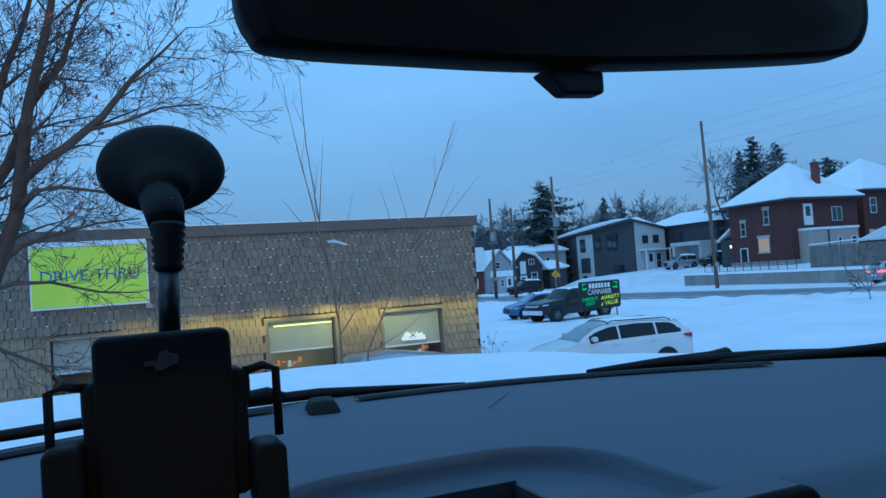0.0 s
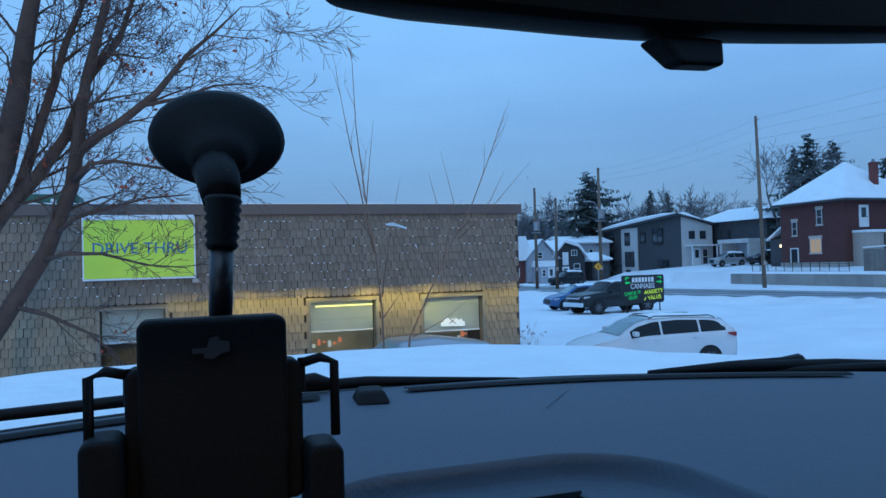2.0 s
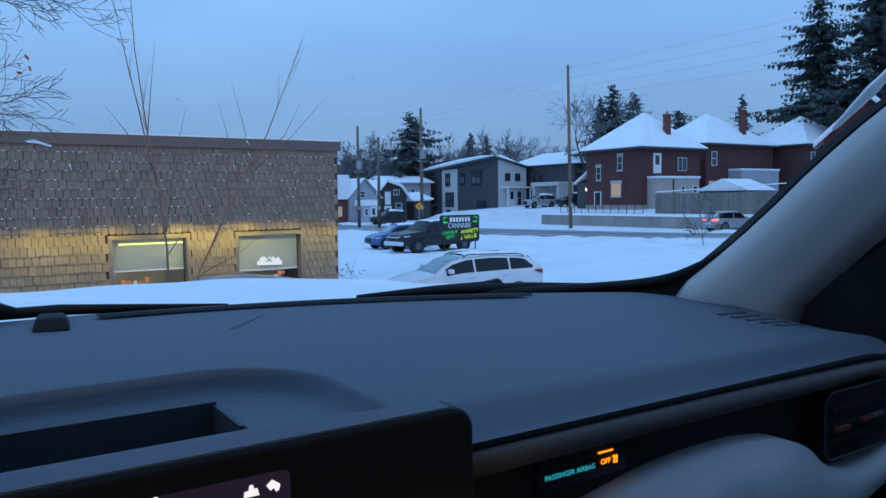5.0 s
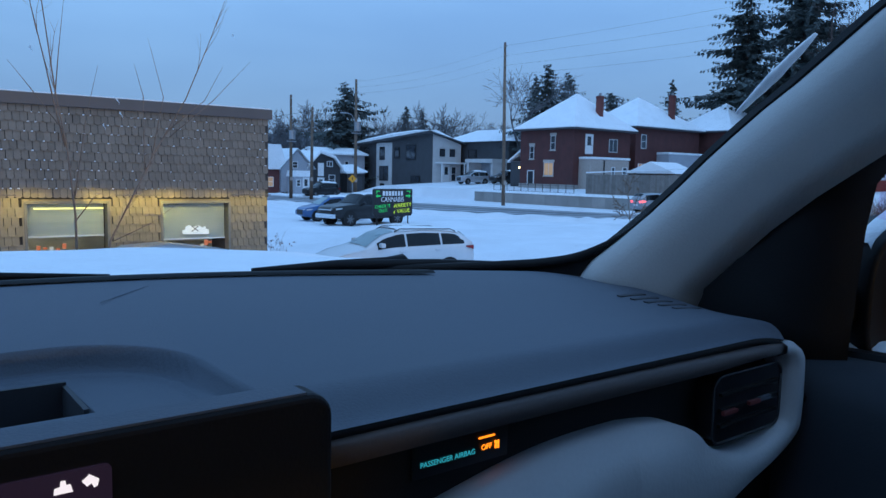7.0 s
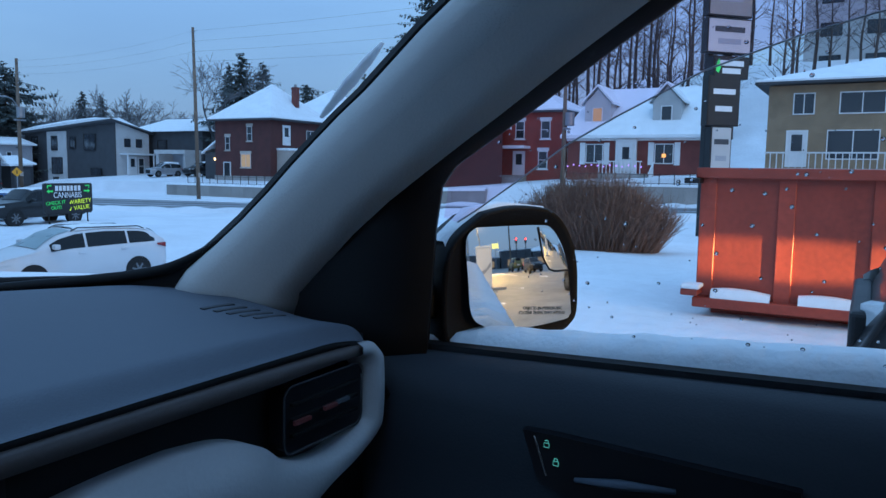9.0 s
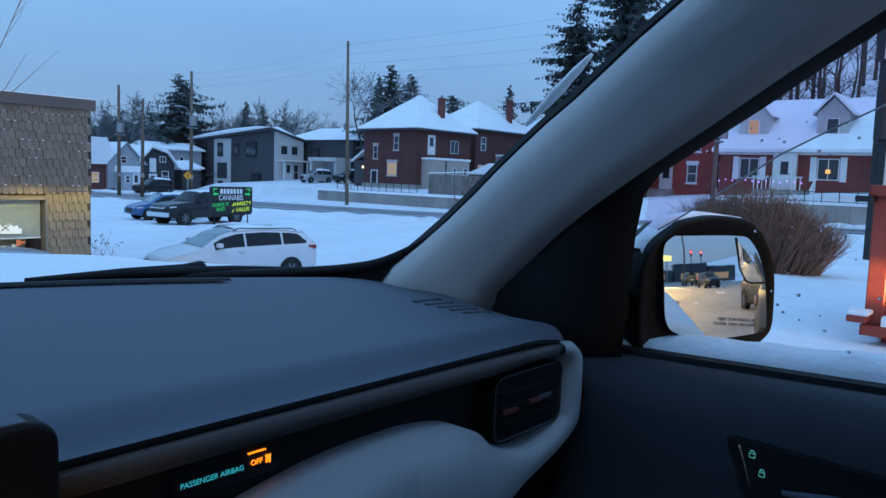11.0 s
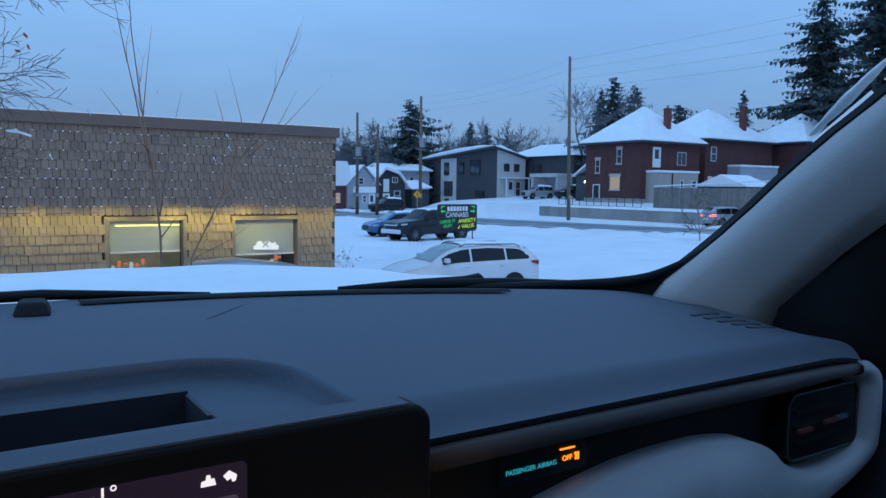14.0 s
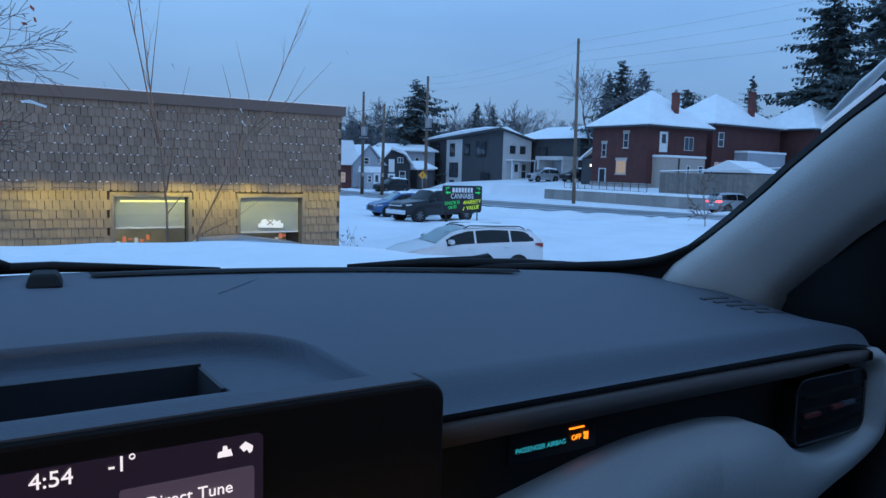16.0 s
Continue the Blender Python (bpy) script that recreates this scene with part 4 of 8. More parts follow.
window(gb, frame_to("-x", 0, 7), 2.0, 1.0, 1.2, 1.6)

tb = thing("tan_brick_house", (55, -6.0, 3.7), "tan brick two-storey house with white balcony rail and snowy roof", "house", "houses up the road")
part("wall", Shape().box(0, 9, 0, 12.6, -0.6, 5.4), BRICK_TAN, tb)
hip_roof(tb, 9, 12.6, 5.6, 7.4, 0.8)
tf = frame_to("-x", 0, 12.6)
for u, w in ((1.5, 1.3), (4.2, 2.6), (8.5, 1.5)):
    window(tb, tf, u, 3.5, w, 1.4, bars=2)
window(tb, tf, 3.6, 0.6, 3.0, 1.9, bars=2)
door(tb, tf, 1.3, 0.1, 1.1, 2.3)
part("balcony", Shape().box(-1.4, 0, 1.0, 12.4, -0.3, 0.0), WHITE_PAINT, tb)
for i in range(30):
    part("baluster", Shape().box(-1.38, -1.33, 1.1 + 0.38 * i, 1.16 + 0.38 * i, 0.0, 0.95), WHITE_PAINT, tb)
part("handrail", Shape().box(-1.42, -1.3, 1.0, 12.5, 0.95, 1.05), WHITE_PAINT, tb)
ap = thing("apartment_block", (96, -12, 13), "white and charcoal apartment block on the hill", "building")
part("wall", Shape().box(0, 14, 0, 20, -2, 13), OFFWHITE, ap)
part("dark_bay", Shape().box(-0.2, 0, 0, 9.5, 2, 13.2), BLACK_SIDING, ap)
for i in range(4):
    for j in range(3):
        window(ap, frame_to("-x", -0.03 if i < 2 else -0.23, 20), 1.6 + 4.6 * i, 2.2 + 3.6 * j, 2.2, 1.5, frame_mat=BLACK_METAL, bars=2)

# retaining wall, fence and railing along the far pavement
rw_th = thing("retaining_wall", (56, 28, 0), "long grey concrete retaining wall with snow on top", "wall", kind="structure")
blocks = [28 + 1.6 * i for i in range(24)]
for y in blocks:
    part("block", Shape().box(0, 0.5, y - 28 + 0.01, y - 28 + 1.59, road_height(y) - 0.3, road_height(y) + 1.25), CONCRETE, rw_th)
s = Shape()
s.loft([[(-0.05, y - 28, road_height(y) + 1.24), (0.0, y - 28, road_height(y) + 1.42), (0.5, y - 28, road_height(y) + 1.48), (0.9, y - 28, road_height(y) + 1.3)] for y in np.arange(28, 66.4, 0.8)], closed=False)
part("snow_cap", s, SNOW_ROOF, rw_th, smooth=True)
rw2 = thing("garden_wall", (56, 9, 0), "low grey garden wall with snow on top", "wall", kind="structure")
for i in range(9):
    y = 9 + 1.5 * i
    part("block", Shape().box(0, 0.4, 1.5 * i + 0.01, 1.5 * i + 1.49, road_height(y) - 0.3, road_height(y) + 1.5), CONCRETE, rw2)
part("snow_cap", Shape().box(-0.05, 0.45, 0, 13.5, 2.25, 2.42), SNOW_ROOF, rw2, bevel=0.05)
for k in range(5):
    part("porch_step", Shape().box(-3.6 + 0.28 * k, -2.2, 3.0, 4.0, -0.9, -0.72 + 0.17 * k), CONCRETE, wd)
part("stair_rail", Shape().tube([(-2.2, 3.0, 1.0), (-3.6, 3.0, 0.1)], 0.05, 6), WHITE_PAINT, wd)
for k in range(5):
    part("baluster", Shape().box(-2.3 - 0.27 * k, -2.24 - 0.27 * k, 2.97, 3.03, -0.75, 0.93 - 0.17 * k), WHITE_PAINT, wd)
garden_rail = thing("iron_railing", (56.3, 9.5, 0), "black iron railing on the garden wall", "railing")
for k in range(12):
    part("post", Shape().tube([(0, 1.1 * k, 2.2), (0, 1.1 * k, 3.25)], 0.03, 6), BLACK_METAL, garden_rail)
for z in (2.5, 3.15):
    part("rail", Shape().tube([(0, 0, z), (0, 12.1, z)], 0.02, 5), BLACK_METAL, garden_rail)
iron = thing("iron_railing", (56.9, 52, 0), "black iron railing along the retaining wall", "railing")
for i in range(12):
    y = 52 + 1.1 * i
    part("post", Shape().tube([(0, 1.1 * i, 1.2), (0, 1.1 * i, 2.35)], 0.035, 6), BLACK_METAL, iron)
part("rail", Shape().tube([(0, 0, 2.2), (0, 12.1, 2.2)], 0.02, 5), BLACK_METAL, iron)
part("rail", Shape().tube([(0, 0, 1.5), (0, 12.1, 1.5)], 0.02, 5), BLACK_METAL, iron)
fence = thing("wooden_fence", (57.5, 35.5, 0), "tall weathered grey board fence with snow on top", "fence")
for i in range(62):
    y = 35.5 + 0.25 * i
    zb = ground_height(57.5, y)
    part("board", Shape().box(0, 0.04, 0.25 * i + 0.006, 0.25 * i + 0.244, zb - 0.1, zb + 1.95 + random.uniform(-0.03, 0.03)), WOOD_GREY, fence)
part("cap_snow", Shape().add([(-0.06, 0, 4.15), (0.12, 0, 4.15), (0.12, 15.5, 3.55), (-0.06, 15.5, 3.55), (-0.04, 0, 4.24), (0.1, 0, 4.24), (0.1, 15.5, 3.64), (-0.04, 15.5, 3.64)],
                             [(0, 3, 2, 1), (4, 5, 6, 7), (0, 1, 5, 4), (3, 7, 6, 2), (0, 4, 7, 3), (1, 2, 6, 5)]), SNOW_ROOF, fence)

# ---- utility poles and wires ----


def utility_pole(x, y, h, box=True, arm=False, lean=0.0, label="tall weathered wooden utility pole"):
    z = ground_height(x, y)
    p = thing("utility_pole", (x, y, z), label, "utility pole", "utility poles along the road")
    part("pole", Shape().tube([(0, 0, -0.3), (lean * 0.5, 0, h * 0.5), (lean, 0, h)], [0.19, 0.16, 0.12], 10), POLE_WOOD, p, smooth=True)
    for k in range(3):
        part("insulator", Shape().tube([(lean, 0, h - 0.4 - 0.9 * k), (lean - 0.1, -0.4, h - 0.35 - 0.9 * k)], 0.045, 6), GALV, p)
    if box:
        t = part("transformer", Shape().disc((-0.05, -0.42, h * 0.62), 0.34, "z", 0.95, 14).box(-0.55, 0.5, -0.3, -0.1, h * 0.62 - 0.75, h * 0.62 - 0.62), GALV, p, "grey transformer can")
    if arm:
        a = part("lamp_arm", Shape().tube([(0, 0, h * 0.66), (-0.9, -0.6, h * 0.71), (-2.0, -1.3, h * 0.72)], 0.05, 6), GALV, p)
        part("lamp_head", Shape().box(-2.6, -1.9, -1.6, -1.3, h * 0.715 - 0.06, h * 0.715 + 0.06), GALV, a)
    part("notice", Shape().box(-0.2, 0.1, -0.2, -0.19, 2.1, 2.5), STONE, p)
    return p


POLES = [(49.0, 53.8, 15.4, False, False, -0.35), (40.8, 67.6, 12.6, True, True, 0.0), (37.3, 75.3, 11.3, True, False, 0.0), (38.3, 72.5, 9.9, False, False, 0.1), (52.6, 20.0, 10.3, True, False, 0.0)]
for p in POLES:
    utility_pole(*p)
TOPS = [Vector((p[0] + p[5], p[1], ground_height(p[0], p[1]) + p[2])) for p in POLES]


def wire(a, b, sag, r=0.007):
    s = Shape()
    s.tube([a.lerp(b, i / 14) - Vector((0, 0, sag * 4 * (i / 14) * (1 - i / 14))) for i in range(15)], r, 4, False)
    w = part("overhead_wire", s, BLACK_METAL)
    return tagged(w, "thin black overhead wire between poles", "cable", "overhead wires")


for k in range(4):
    wire(TOPS[0] - Vector((0, 0, 0.3 + 0.9 * k)), Vector((54, 2, 17.5 - 1.3 * k)), 0.5)
    if k < 3:
        wire(TOPS[0] - Vector((0, 0, 0.3 + 0.9 * k)), TOPS[1] - Vector((0, 0, 0.2 + 0.6 * k)), 0.5, 0.005)
wire(TOPS[1] - Vector((0, 0, 2.6)), TOPS[3] - Vector((0, 0, 0.3)), 0.8, 0.018)
wire(TOPS[3] - Vector((0, 0, 0.3)), Vector((14, 75, 8.0)), 1.2, 0.018)
wire(TOPS[1] - Vector((0, 0, 3.2)), Vector((66, 88, 6.5)), 0.8, 0.006)
wire(TOPS[0] - Vector((0, 0, 5.5)), Vector((66.9, 61.2, 12.5)), 0.4, 0.011)

ws = thing("warning_sign", (35.6, 59.5, ground_height(35.6, 59.5)), "yellow diamond warning sign on a post", "road sign")
part("post", Shape().tube([(0, 0, 0), (0, 0, 2.9)], 0.04, 8), GALV, ws)
part("plate", Shape().box(-0.27, 0.27, -0.06, -0.04, -0.27, 0.27), SIGN_YELLOW, ws, m=Matrix.Translation((0, 0, 2.55)) @ pose(0, 0, 0, 0, 45, -30))
part("symbol", Shape().box(-0.04, 0.04, -0.07, -0.06, -0.14, 0.12), SIGN_BLACK, ws, m=Matrix.Translation((0, 0, 2.55)) @ pose(0, 0, 0, 0, 0, -30))

# ---- trees ----


def limb(shape, twigs, tips, p, d, length, r, depth, rnd, droop=0.0, split=3, keep=0.62, sides=6, rmin=0.0):
    pts, radii, n = [p], [r], 5
    for i in range(n):
        d = (d + Vector((rnd.uniform(-1, 1), rnd.uniform(-1, 1), rnd.uniform(-0.7, 0.9) - droop)) * 0.13).normalized()
        p = p + d * length / n
        pts.append(p)
        radii.append(max(r * (1 - 0.5 * (i + 1) / n), rmin))
    (shape if depth > 1 else twigs).tube(pts, radii, sides if depth > 1 else 3, False)
    if depth == 0:
        tips.append(p)
        return
    for k in range(split):
        at = pts[-1] if k == 0 else pts[rnd.randint(2, n)]
        ax = d.cross(Vector((rnd.uniform(-1, 1), rnd.uniform(-1, 1), rnd.uniform(-1, 1)))).normalized()
        nd = (Matrix.Rotation(radians(rnd.uniform(12, 28) if k == 0 else rnd.uniform(28, 58)), 3, ax) @ d).normalized()
        limb(shape, twigs, tips, at, nd, length * rnd.uniform(keep - 0.08, keep + 0.12), radii[-1] * (0.95 if k == 0 else 0.7), depth - 1, rnd, droop, split, keep, max(4, sides - 1), rmin)


def leaf_spray(shape, rnd, p, size, count):
    for _ in range(count):
        c = p + Vector((rnd.gauss(0, size), rnd.gauss(0, size), rnd.gauss(0, size)))
        a, b2 = Vector((rnd.uniform(-1, 1), rnd.uniform(-1, 1), rnd.uniform(-1, 1))).normalized(), Vector((rnd.uniform(-1, 1), rnd.uniform(-1, 1), rnd.uniform(-1, 1))).normalized()
        shape.quad(c - a * 0.035, c + b2 * 0.022, c + a * 0.04, c - b2 * 0.022)


def spruce(x, y, h, w, seed, label="tall dark green spruce tree", base=None, rows=None, group="spruces behind the houses", clear=0.08, airy=1.0, taper=0.85):
    rnd = random.Random(seed)
    z = ground_height(x, y) if base is None else base
    t = thing("spruce_tree", (x, y, z), label, "tree", group)
    part("trunk", Shape().tube([(0, 0, 0), (0, 0, h)], [h * 0.014, 0.02], 7), BARK, t)
    s = Shape()
    levels = rows or max(16, int(h * 2.0))
    for i in range(levels):
        f = i / levels
        rad = w * (1 - f) ** taper * rnd.uniform(0.65, 1.15) + 0.08
        for k in range(rnd.randint(6, 10)):
            a, rr = rnd.uniform(0, 6.28), rad * rnd.uniform(0.45, 1.2)
            zz = h * (clear + (1 - clear) * (i + rnd.random() * 1.8 - 0.4) / levels)
            d, side = Vector((math.cos(a), math.sin(a), 0)), Vector((-math.sin(a), math.cos(a), 0))
            n = max(5, int(rr * 2.2))
            lift, fall = rnd.uniform(-0.1, 0.12), rnd.uniform(0.25, 0.5)

            def at(u):
                return Vector((0, 0, zz + rr * (lift * u - fall * u + 0.25 * u * u))) + d * rr * u
            s.tube([at(0), at(0.5), at(1)], [0.02 + rr * 0.006, 0.015 + rr * 0.004, 0.008], 3, False)
            for j in range(n):
                u = (j + rnd.random()) / n
                q = at(u)
                ln = (0.22 + 0.16 * rr * (1.15 - u)) * rnd.uniform(0.6, 1.3)
                for sg in (-1, 1, 0, 0):
                    out = side * sg * rnd.uniform(0.6, 1.0) + d * rnd.uniform(0.2, 0.9) + Vector((0, 0, rnd.uniform(-0.55, 0.1) - (0.5 if sg == 0 else 0)))
                    out = out.normalized() * ln
                    cr = out.cross(Vector((rnd.uniform(-1, 1), rnd.uniform(-1, 1), 1))).normalized() * ln * 0.24 * airy
                    s.quad(q, q + out * 0.45 + cr, q + out, q + out * 0.55 - cr)
    part("crown", s, NEEDLE_HAZED, t)
    return t


def far_spruce(az, dist, top_el, w, seed, label="tall dark green spruce tree", drop=0.0, clear=0.08, taper=0.85, rows=None):
    x, y = 0.14 + dist * math.sin(radians(az)), 0.36 + dist * math.cos(radians(az))
    z = ground_height(x, y) - drop
    spruce(x, y, 3.2 + dist * math.tan(radians(top_el)) - z, w * 1.4, seed, label, z, rows, clear=clear, taper=taper)


far_spruce(30.4, 125, 6.6, 8.4, 1, taper=0.62, rows=24)
far_spruce(34.9, 160, 5.0, 5.0, 2)
far_spruce(36.1, 160, 4.7, 5.0, 3)
far_spruce(45.5, 104, 8.1, 6.0, 4)
far_spruce(47.0, 107, 7.6, 6.0, 14)
far_spruce(44.6, 112, 7.4, 4.0, 15)
far_spruce(54.4, 108, 7.0, 3.2, 5)
far_spruce(59.3, 118, 13.5, 6.6, 7, "very tall broad spruce above the houses", clear=0.3, taper=0.55, rows=30)
far_spruce(62.8, 112, 16.5, 7.8, 8, "very tall broad spruce above the houses", clear=0.25, taper=0.5, rows=34)
far_spruce(50.2, 112, 6.1, 2.6, 9, "round-topped dark pine tree", taper=0.3)


def bare_tree(x, y, h, seed, label, mat=BARK_HAZED, depth=6, lean=(0, 0, 1), base=None, group="bare trees behind the houses", r=None):
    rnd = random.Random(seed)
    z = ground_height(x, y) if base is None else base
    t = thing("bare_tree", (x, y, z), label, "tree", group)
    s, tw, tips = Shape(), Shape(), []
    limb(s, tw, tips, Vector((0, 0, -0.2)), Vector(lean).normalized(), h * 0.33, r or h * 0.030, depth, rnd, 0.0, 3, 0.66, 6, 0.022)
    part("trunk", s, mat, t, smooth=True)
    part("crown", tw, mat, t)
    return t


kerb_tree = bare_tree(36.6, 28.9, 4.2, 92, "thin bare sapling at the road edge", BARK_PALE, 4, r=0.035, group="saplings at the road")
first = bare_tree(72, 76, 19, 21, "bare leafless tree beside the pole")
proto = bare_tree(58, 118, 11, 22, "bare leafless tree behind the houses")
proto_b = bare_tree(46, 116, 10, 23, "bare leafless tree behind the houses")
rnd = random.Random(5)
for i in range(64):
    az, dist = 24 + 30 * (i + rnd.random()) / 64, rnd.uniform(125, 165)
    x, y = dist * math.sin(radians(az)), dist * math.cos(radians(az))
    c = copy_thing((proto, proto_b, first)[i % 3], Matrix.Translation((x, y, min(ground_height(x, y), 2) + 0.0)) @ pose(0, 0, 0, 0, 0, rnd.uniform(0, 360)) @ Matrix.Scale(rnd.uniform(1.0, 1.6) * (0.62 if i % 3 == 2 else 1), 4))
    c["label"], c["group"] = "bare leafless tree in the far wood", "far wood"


def tall_tree(x, y, h, seed):
    """A straight forest tree: long bare trunk, branches from mid height up."""
    rnd2 = random.Random(seed)
    t = thing("bare_tree", (x, y, ground_height(x, y) - 0.2), "tall straight bare tree in the wood on the hill", "tree", "wood on the hill")
    s, tw, tips = Shape(), Shape(), []
    run = [Vector((0.25 * math.sin(k * 0.9 + seed) * k / 8, 0.25 * math.cos(k * 1.3 + seed) * k / 8, h * k / 8)) for k in range(9)]
    s.tube(run, [0.22 * (1 - 0.85 * k / 8) for k in range(9)], 7)
    for k in range(20):
        u = rnd2.uniform(0.28, 0.97)
        p = run[int(u * 8)].lerp(run[int(u * 8) + 1], u * 8 - int(u * 8))
        a, up_z = rnd2.uniform(0, 6.28), rnd2.uniform(0.5, 1.5)
        limb(s, tw, tips, p, Vector((math.cos(a), math.sin(a), up_z)).normalized(), h * rnd2.uniform(0.10, 0.2) * (1.15 - u * 0.7), 0.07 * (1.15 - u), 2, rnd2, 0.0, 3, 0.62, 5, 0.014)
    part("trunk", s, BARK_WOOD, t, smooth=True)
    part("crown", tw, BARK_WOOD, t)
    return t


talls = [tall_tree(80, 14, 15, 61), tall_tree(78, 20, 13, 62), tall_tree(84, 8, 16, 63)]
for i in range(64):
    az, dist = 64 + 30 * (i + rnd.random()) / 64, rnd.uniform(76, 104)
    if az > 80 and i % 2:
        continue
    x, y = dist * math.sin(radians(az)), dist * math.cos(radians(az))
    copy_thing(talls[i % 3], Matrix.Translation((x, y, ground_height(x, y) - 0.2)) @ pose(0, 0, 0, 0, 0, rnd.uniform(0, 360)) @ Matrix.Scale(rnd.uniform(0.75, 1.25), 4))
# far hill of woods, closing the view
hill = Shape()
rings = []
for i in range(150):
    a = radians(-50 + i * 1.2)
    d = 240 + 30 * math.sin(i * 0.7)
    hh = 15.0 + 3.0 * noise.noise(Vector((i * 0.21, 0, 2))) + 2.2 * noise.noise(Vector((i * 0.83, 4, 2))) + 1.5 * random.random() + 4 * smooth01(54, 70, math.degrees(a))
    rings.append([(d * math.sin(a), d * math.cos(a), -3), ((d + 4) * math.sin(a), (d + 4) * math.cos(a), hh * 0.6), ((d + 20) * math.sin(a), (d + 20) * math.cos(a), hh), ((d + 90) * math.sin(a), (d + 90) * math.cos(a), hh * 0.5)])
hill.loft(rings, closed=False)
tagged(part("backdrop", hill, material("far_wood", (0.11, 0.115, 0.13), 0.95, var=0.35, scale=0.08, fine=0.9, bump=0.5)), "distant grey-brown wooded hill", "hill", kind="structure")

# ---- the parked car around the camera ----
CAR_BASE = Vector((0.25, 0.4, 1.66))
BACK = Matrix.Translation(-CAR_BASE)
truck = thing("pickup_truck", CAR_BASE, "cabin of a parked pickup with grey dashboard and snowy bonnet", "car")


def cabin(name, shape, mat, label="", smooth=False, bevel=0.0, parent=None):
    return part(name, shape, mat, parent or truck, label, smooth, bevel, None if parent else BACK)


def dash_front(x):
    d = abs(x - 0.25)
    f = 1.055 - 0.70 * d * d
    if d > 0.54:
        f = f - 2.4 * (d - 0.54) ** 1.25 * 2.2
    return f


def box_distance(x, y, cx, cy, hx, hy, r):
    qx, qy = abs(x - cx) - hx + r, abs(y - cy) - hy + r
    return math.hypot(max(qx, 0), max(qy, 0)) + min(max(qx, qy), 0) - r


def dash_height(x, y, v):
    z = 3.082 - 0.012 * smooth01(0.0, 0.8, v)
    d = abs(x - 0.25)
    z -= 2.2 * max(0.0, d - 0.50) ** 2
    z -= 0.0125 * smooth01(0.90, 1.0, v) ** 1.5
    z -= 0.045 * smooth01(0.795, 0.853, x) ** 2
    s = box_distance(x, y, 0.2535, 0.70, 0.1145, 0.113, 0.07)
    z -= (0.0135 - 0.005 * smooth01(0.80, 0.66, y)) * (1 - smooth01(-0.0035, 0.0005, s)) + 0.0012 * (1 - smooth01(-0.0135, -0.0125, s))
    c = box_distance(x, y, 0.234, 0.7475, 0.072, 0.028, 0.001)
    z -= 0.07 * (1 - smooth01(-0.0009, -0.0001, c))
    return z


def dash_drop(x):
    return 2.2 * max(0.0, abs(x - 0.25) - 0.5) ** 2 + 0.045 * smooth01(0.795, 0.853, x) ** 2


dash = Shape()
XS = sorted([-0.40 + 1.252 * i / 519 for i in range(520)] + [0.162, 0.1631, 0.3049, 0.306])
nxd, nyd = len(XS), 220
for j in range(nyd):
    for x in XS:
        rear = 0.632 + 0.022 * smooth01(0.80, 0.853, x) ** 2
        front = max(dash_front(x), rear + 0.012)
        ya, yb = min(0.7755, rear + (front - rear) * 0.6), min(0.7195, rear + (front - rear) * 0.3)
        if j < 170:
            y = front + (ya - front) * j / 169
        elif j < 190:
            y = ya - 0.001 + (yb + 0.002 - ya) * (j - 170) / 19
        else:
            y = yb + (rear - yb) * (j - 190) / 29
        v = (front - y) / (front - rear)
        dash.v.append((x, y, dash_height(x, y, v)))
dash.f = [(j * nxd + i, j * nxd + i + 1, (j + 1) * nxd + i + 1, (j + 1) * nxd + i) for j in range(nyd - 1) for i in range(nxd - 1)]
dashboard = cabin("dashboard", dash, DASH, "soft grey dashboard top with a recessed tray", smooth=True)
s = Shape()
s.loft([[(x, 0.6335, 3.0575 - dash_drop(x)), (x, 0.6315, 3.056 - dash_drop(x)), (x, 0.6335, 3.051 - dash_drop(x)), (x, 0.66, 3.046 - dash_drop(x))] for x in np.linspace(-0.4, 0.853, 60)], closed=False)
cabin("dash_edge", s, CABIN_BLACK, "dark lower edge of the dashboard", smooth=True, parent=dashboard)
s = Shape()
s.loft([[(x, dash_front(x) - 0.038, 3.0835), (x, dash_front(x) - 0.034, 3.0855), (x, dash_front(x) - 0.026, 3.0855), (x, dash_front(x) - 0.022, 3.0835)] for x in np.linspace(0.275, 0.655, 40)], closed=False)
cabin("defroster_slot", s, CABIN_BLACK, "long black defroster slot", smooth=True, parent=dashboard)
s = Shape()
s.loft([[(x, dash_front(x) - 0.038, 3.0835), (x, dash_front(x) - 0.034, 3.0855), (x, dash_front(x) - 0.026, 3.0855), (x, dash_front(x) - 0.022, 3.0835)] for x in np.linspace(-0.15, 0.198, 40)], closed=False)
cabin("defroster_slot", s, CABIN_BLACK, smooth=True, parent=dashboard)
cabin("light_sensor", Shape().loft([[(0.222, 0.985, 3.08), (0.25, 0.98, 3.08), (0.254, 1.02, 3.08), (0.226, 1.027, 3.08)], [(0.226, 0.992, 3.091), (0.246, 0.988, 3.091), (0.249, 1.012, 3.092), (0.23, 1.016, 3.092)]]), CABIN_BLACK, "small black light sensor on the dash", bevel=0.003, parent=dashboard)
s = Shape()
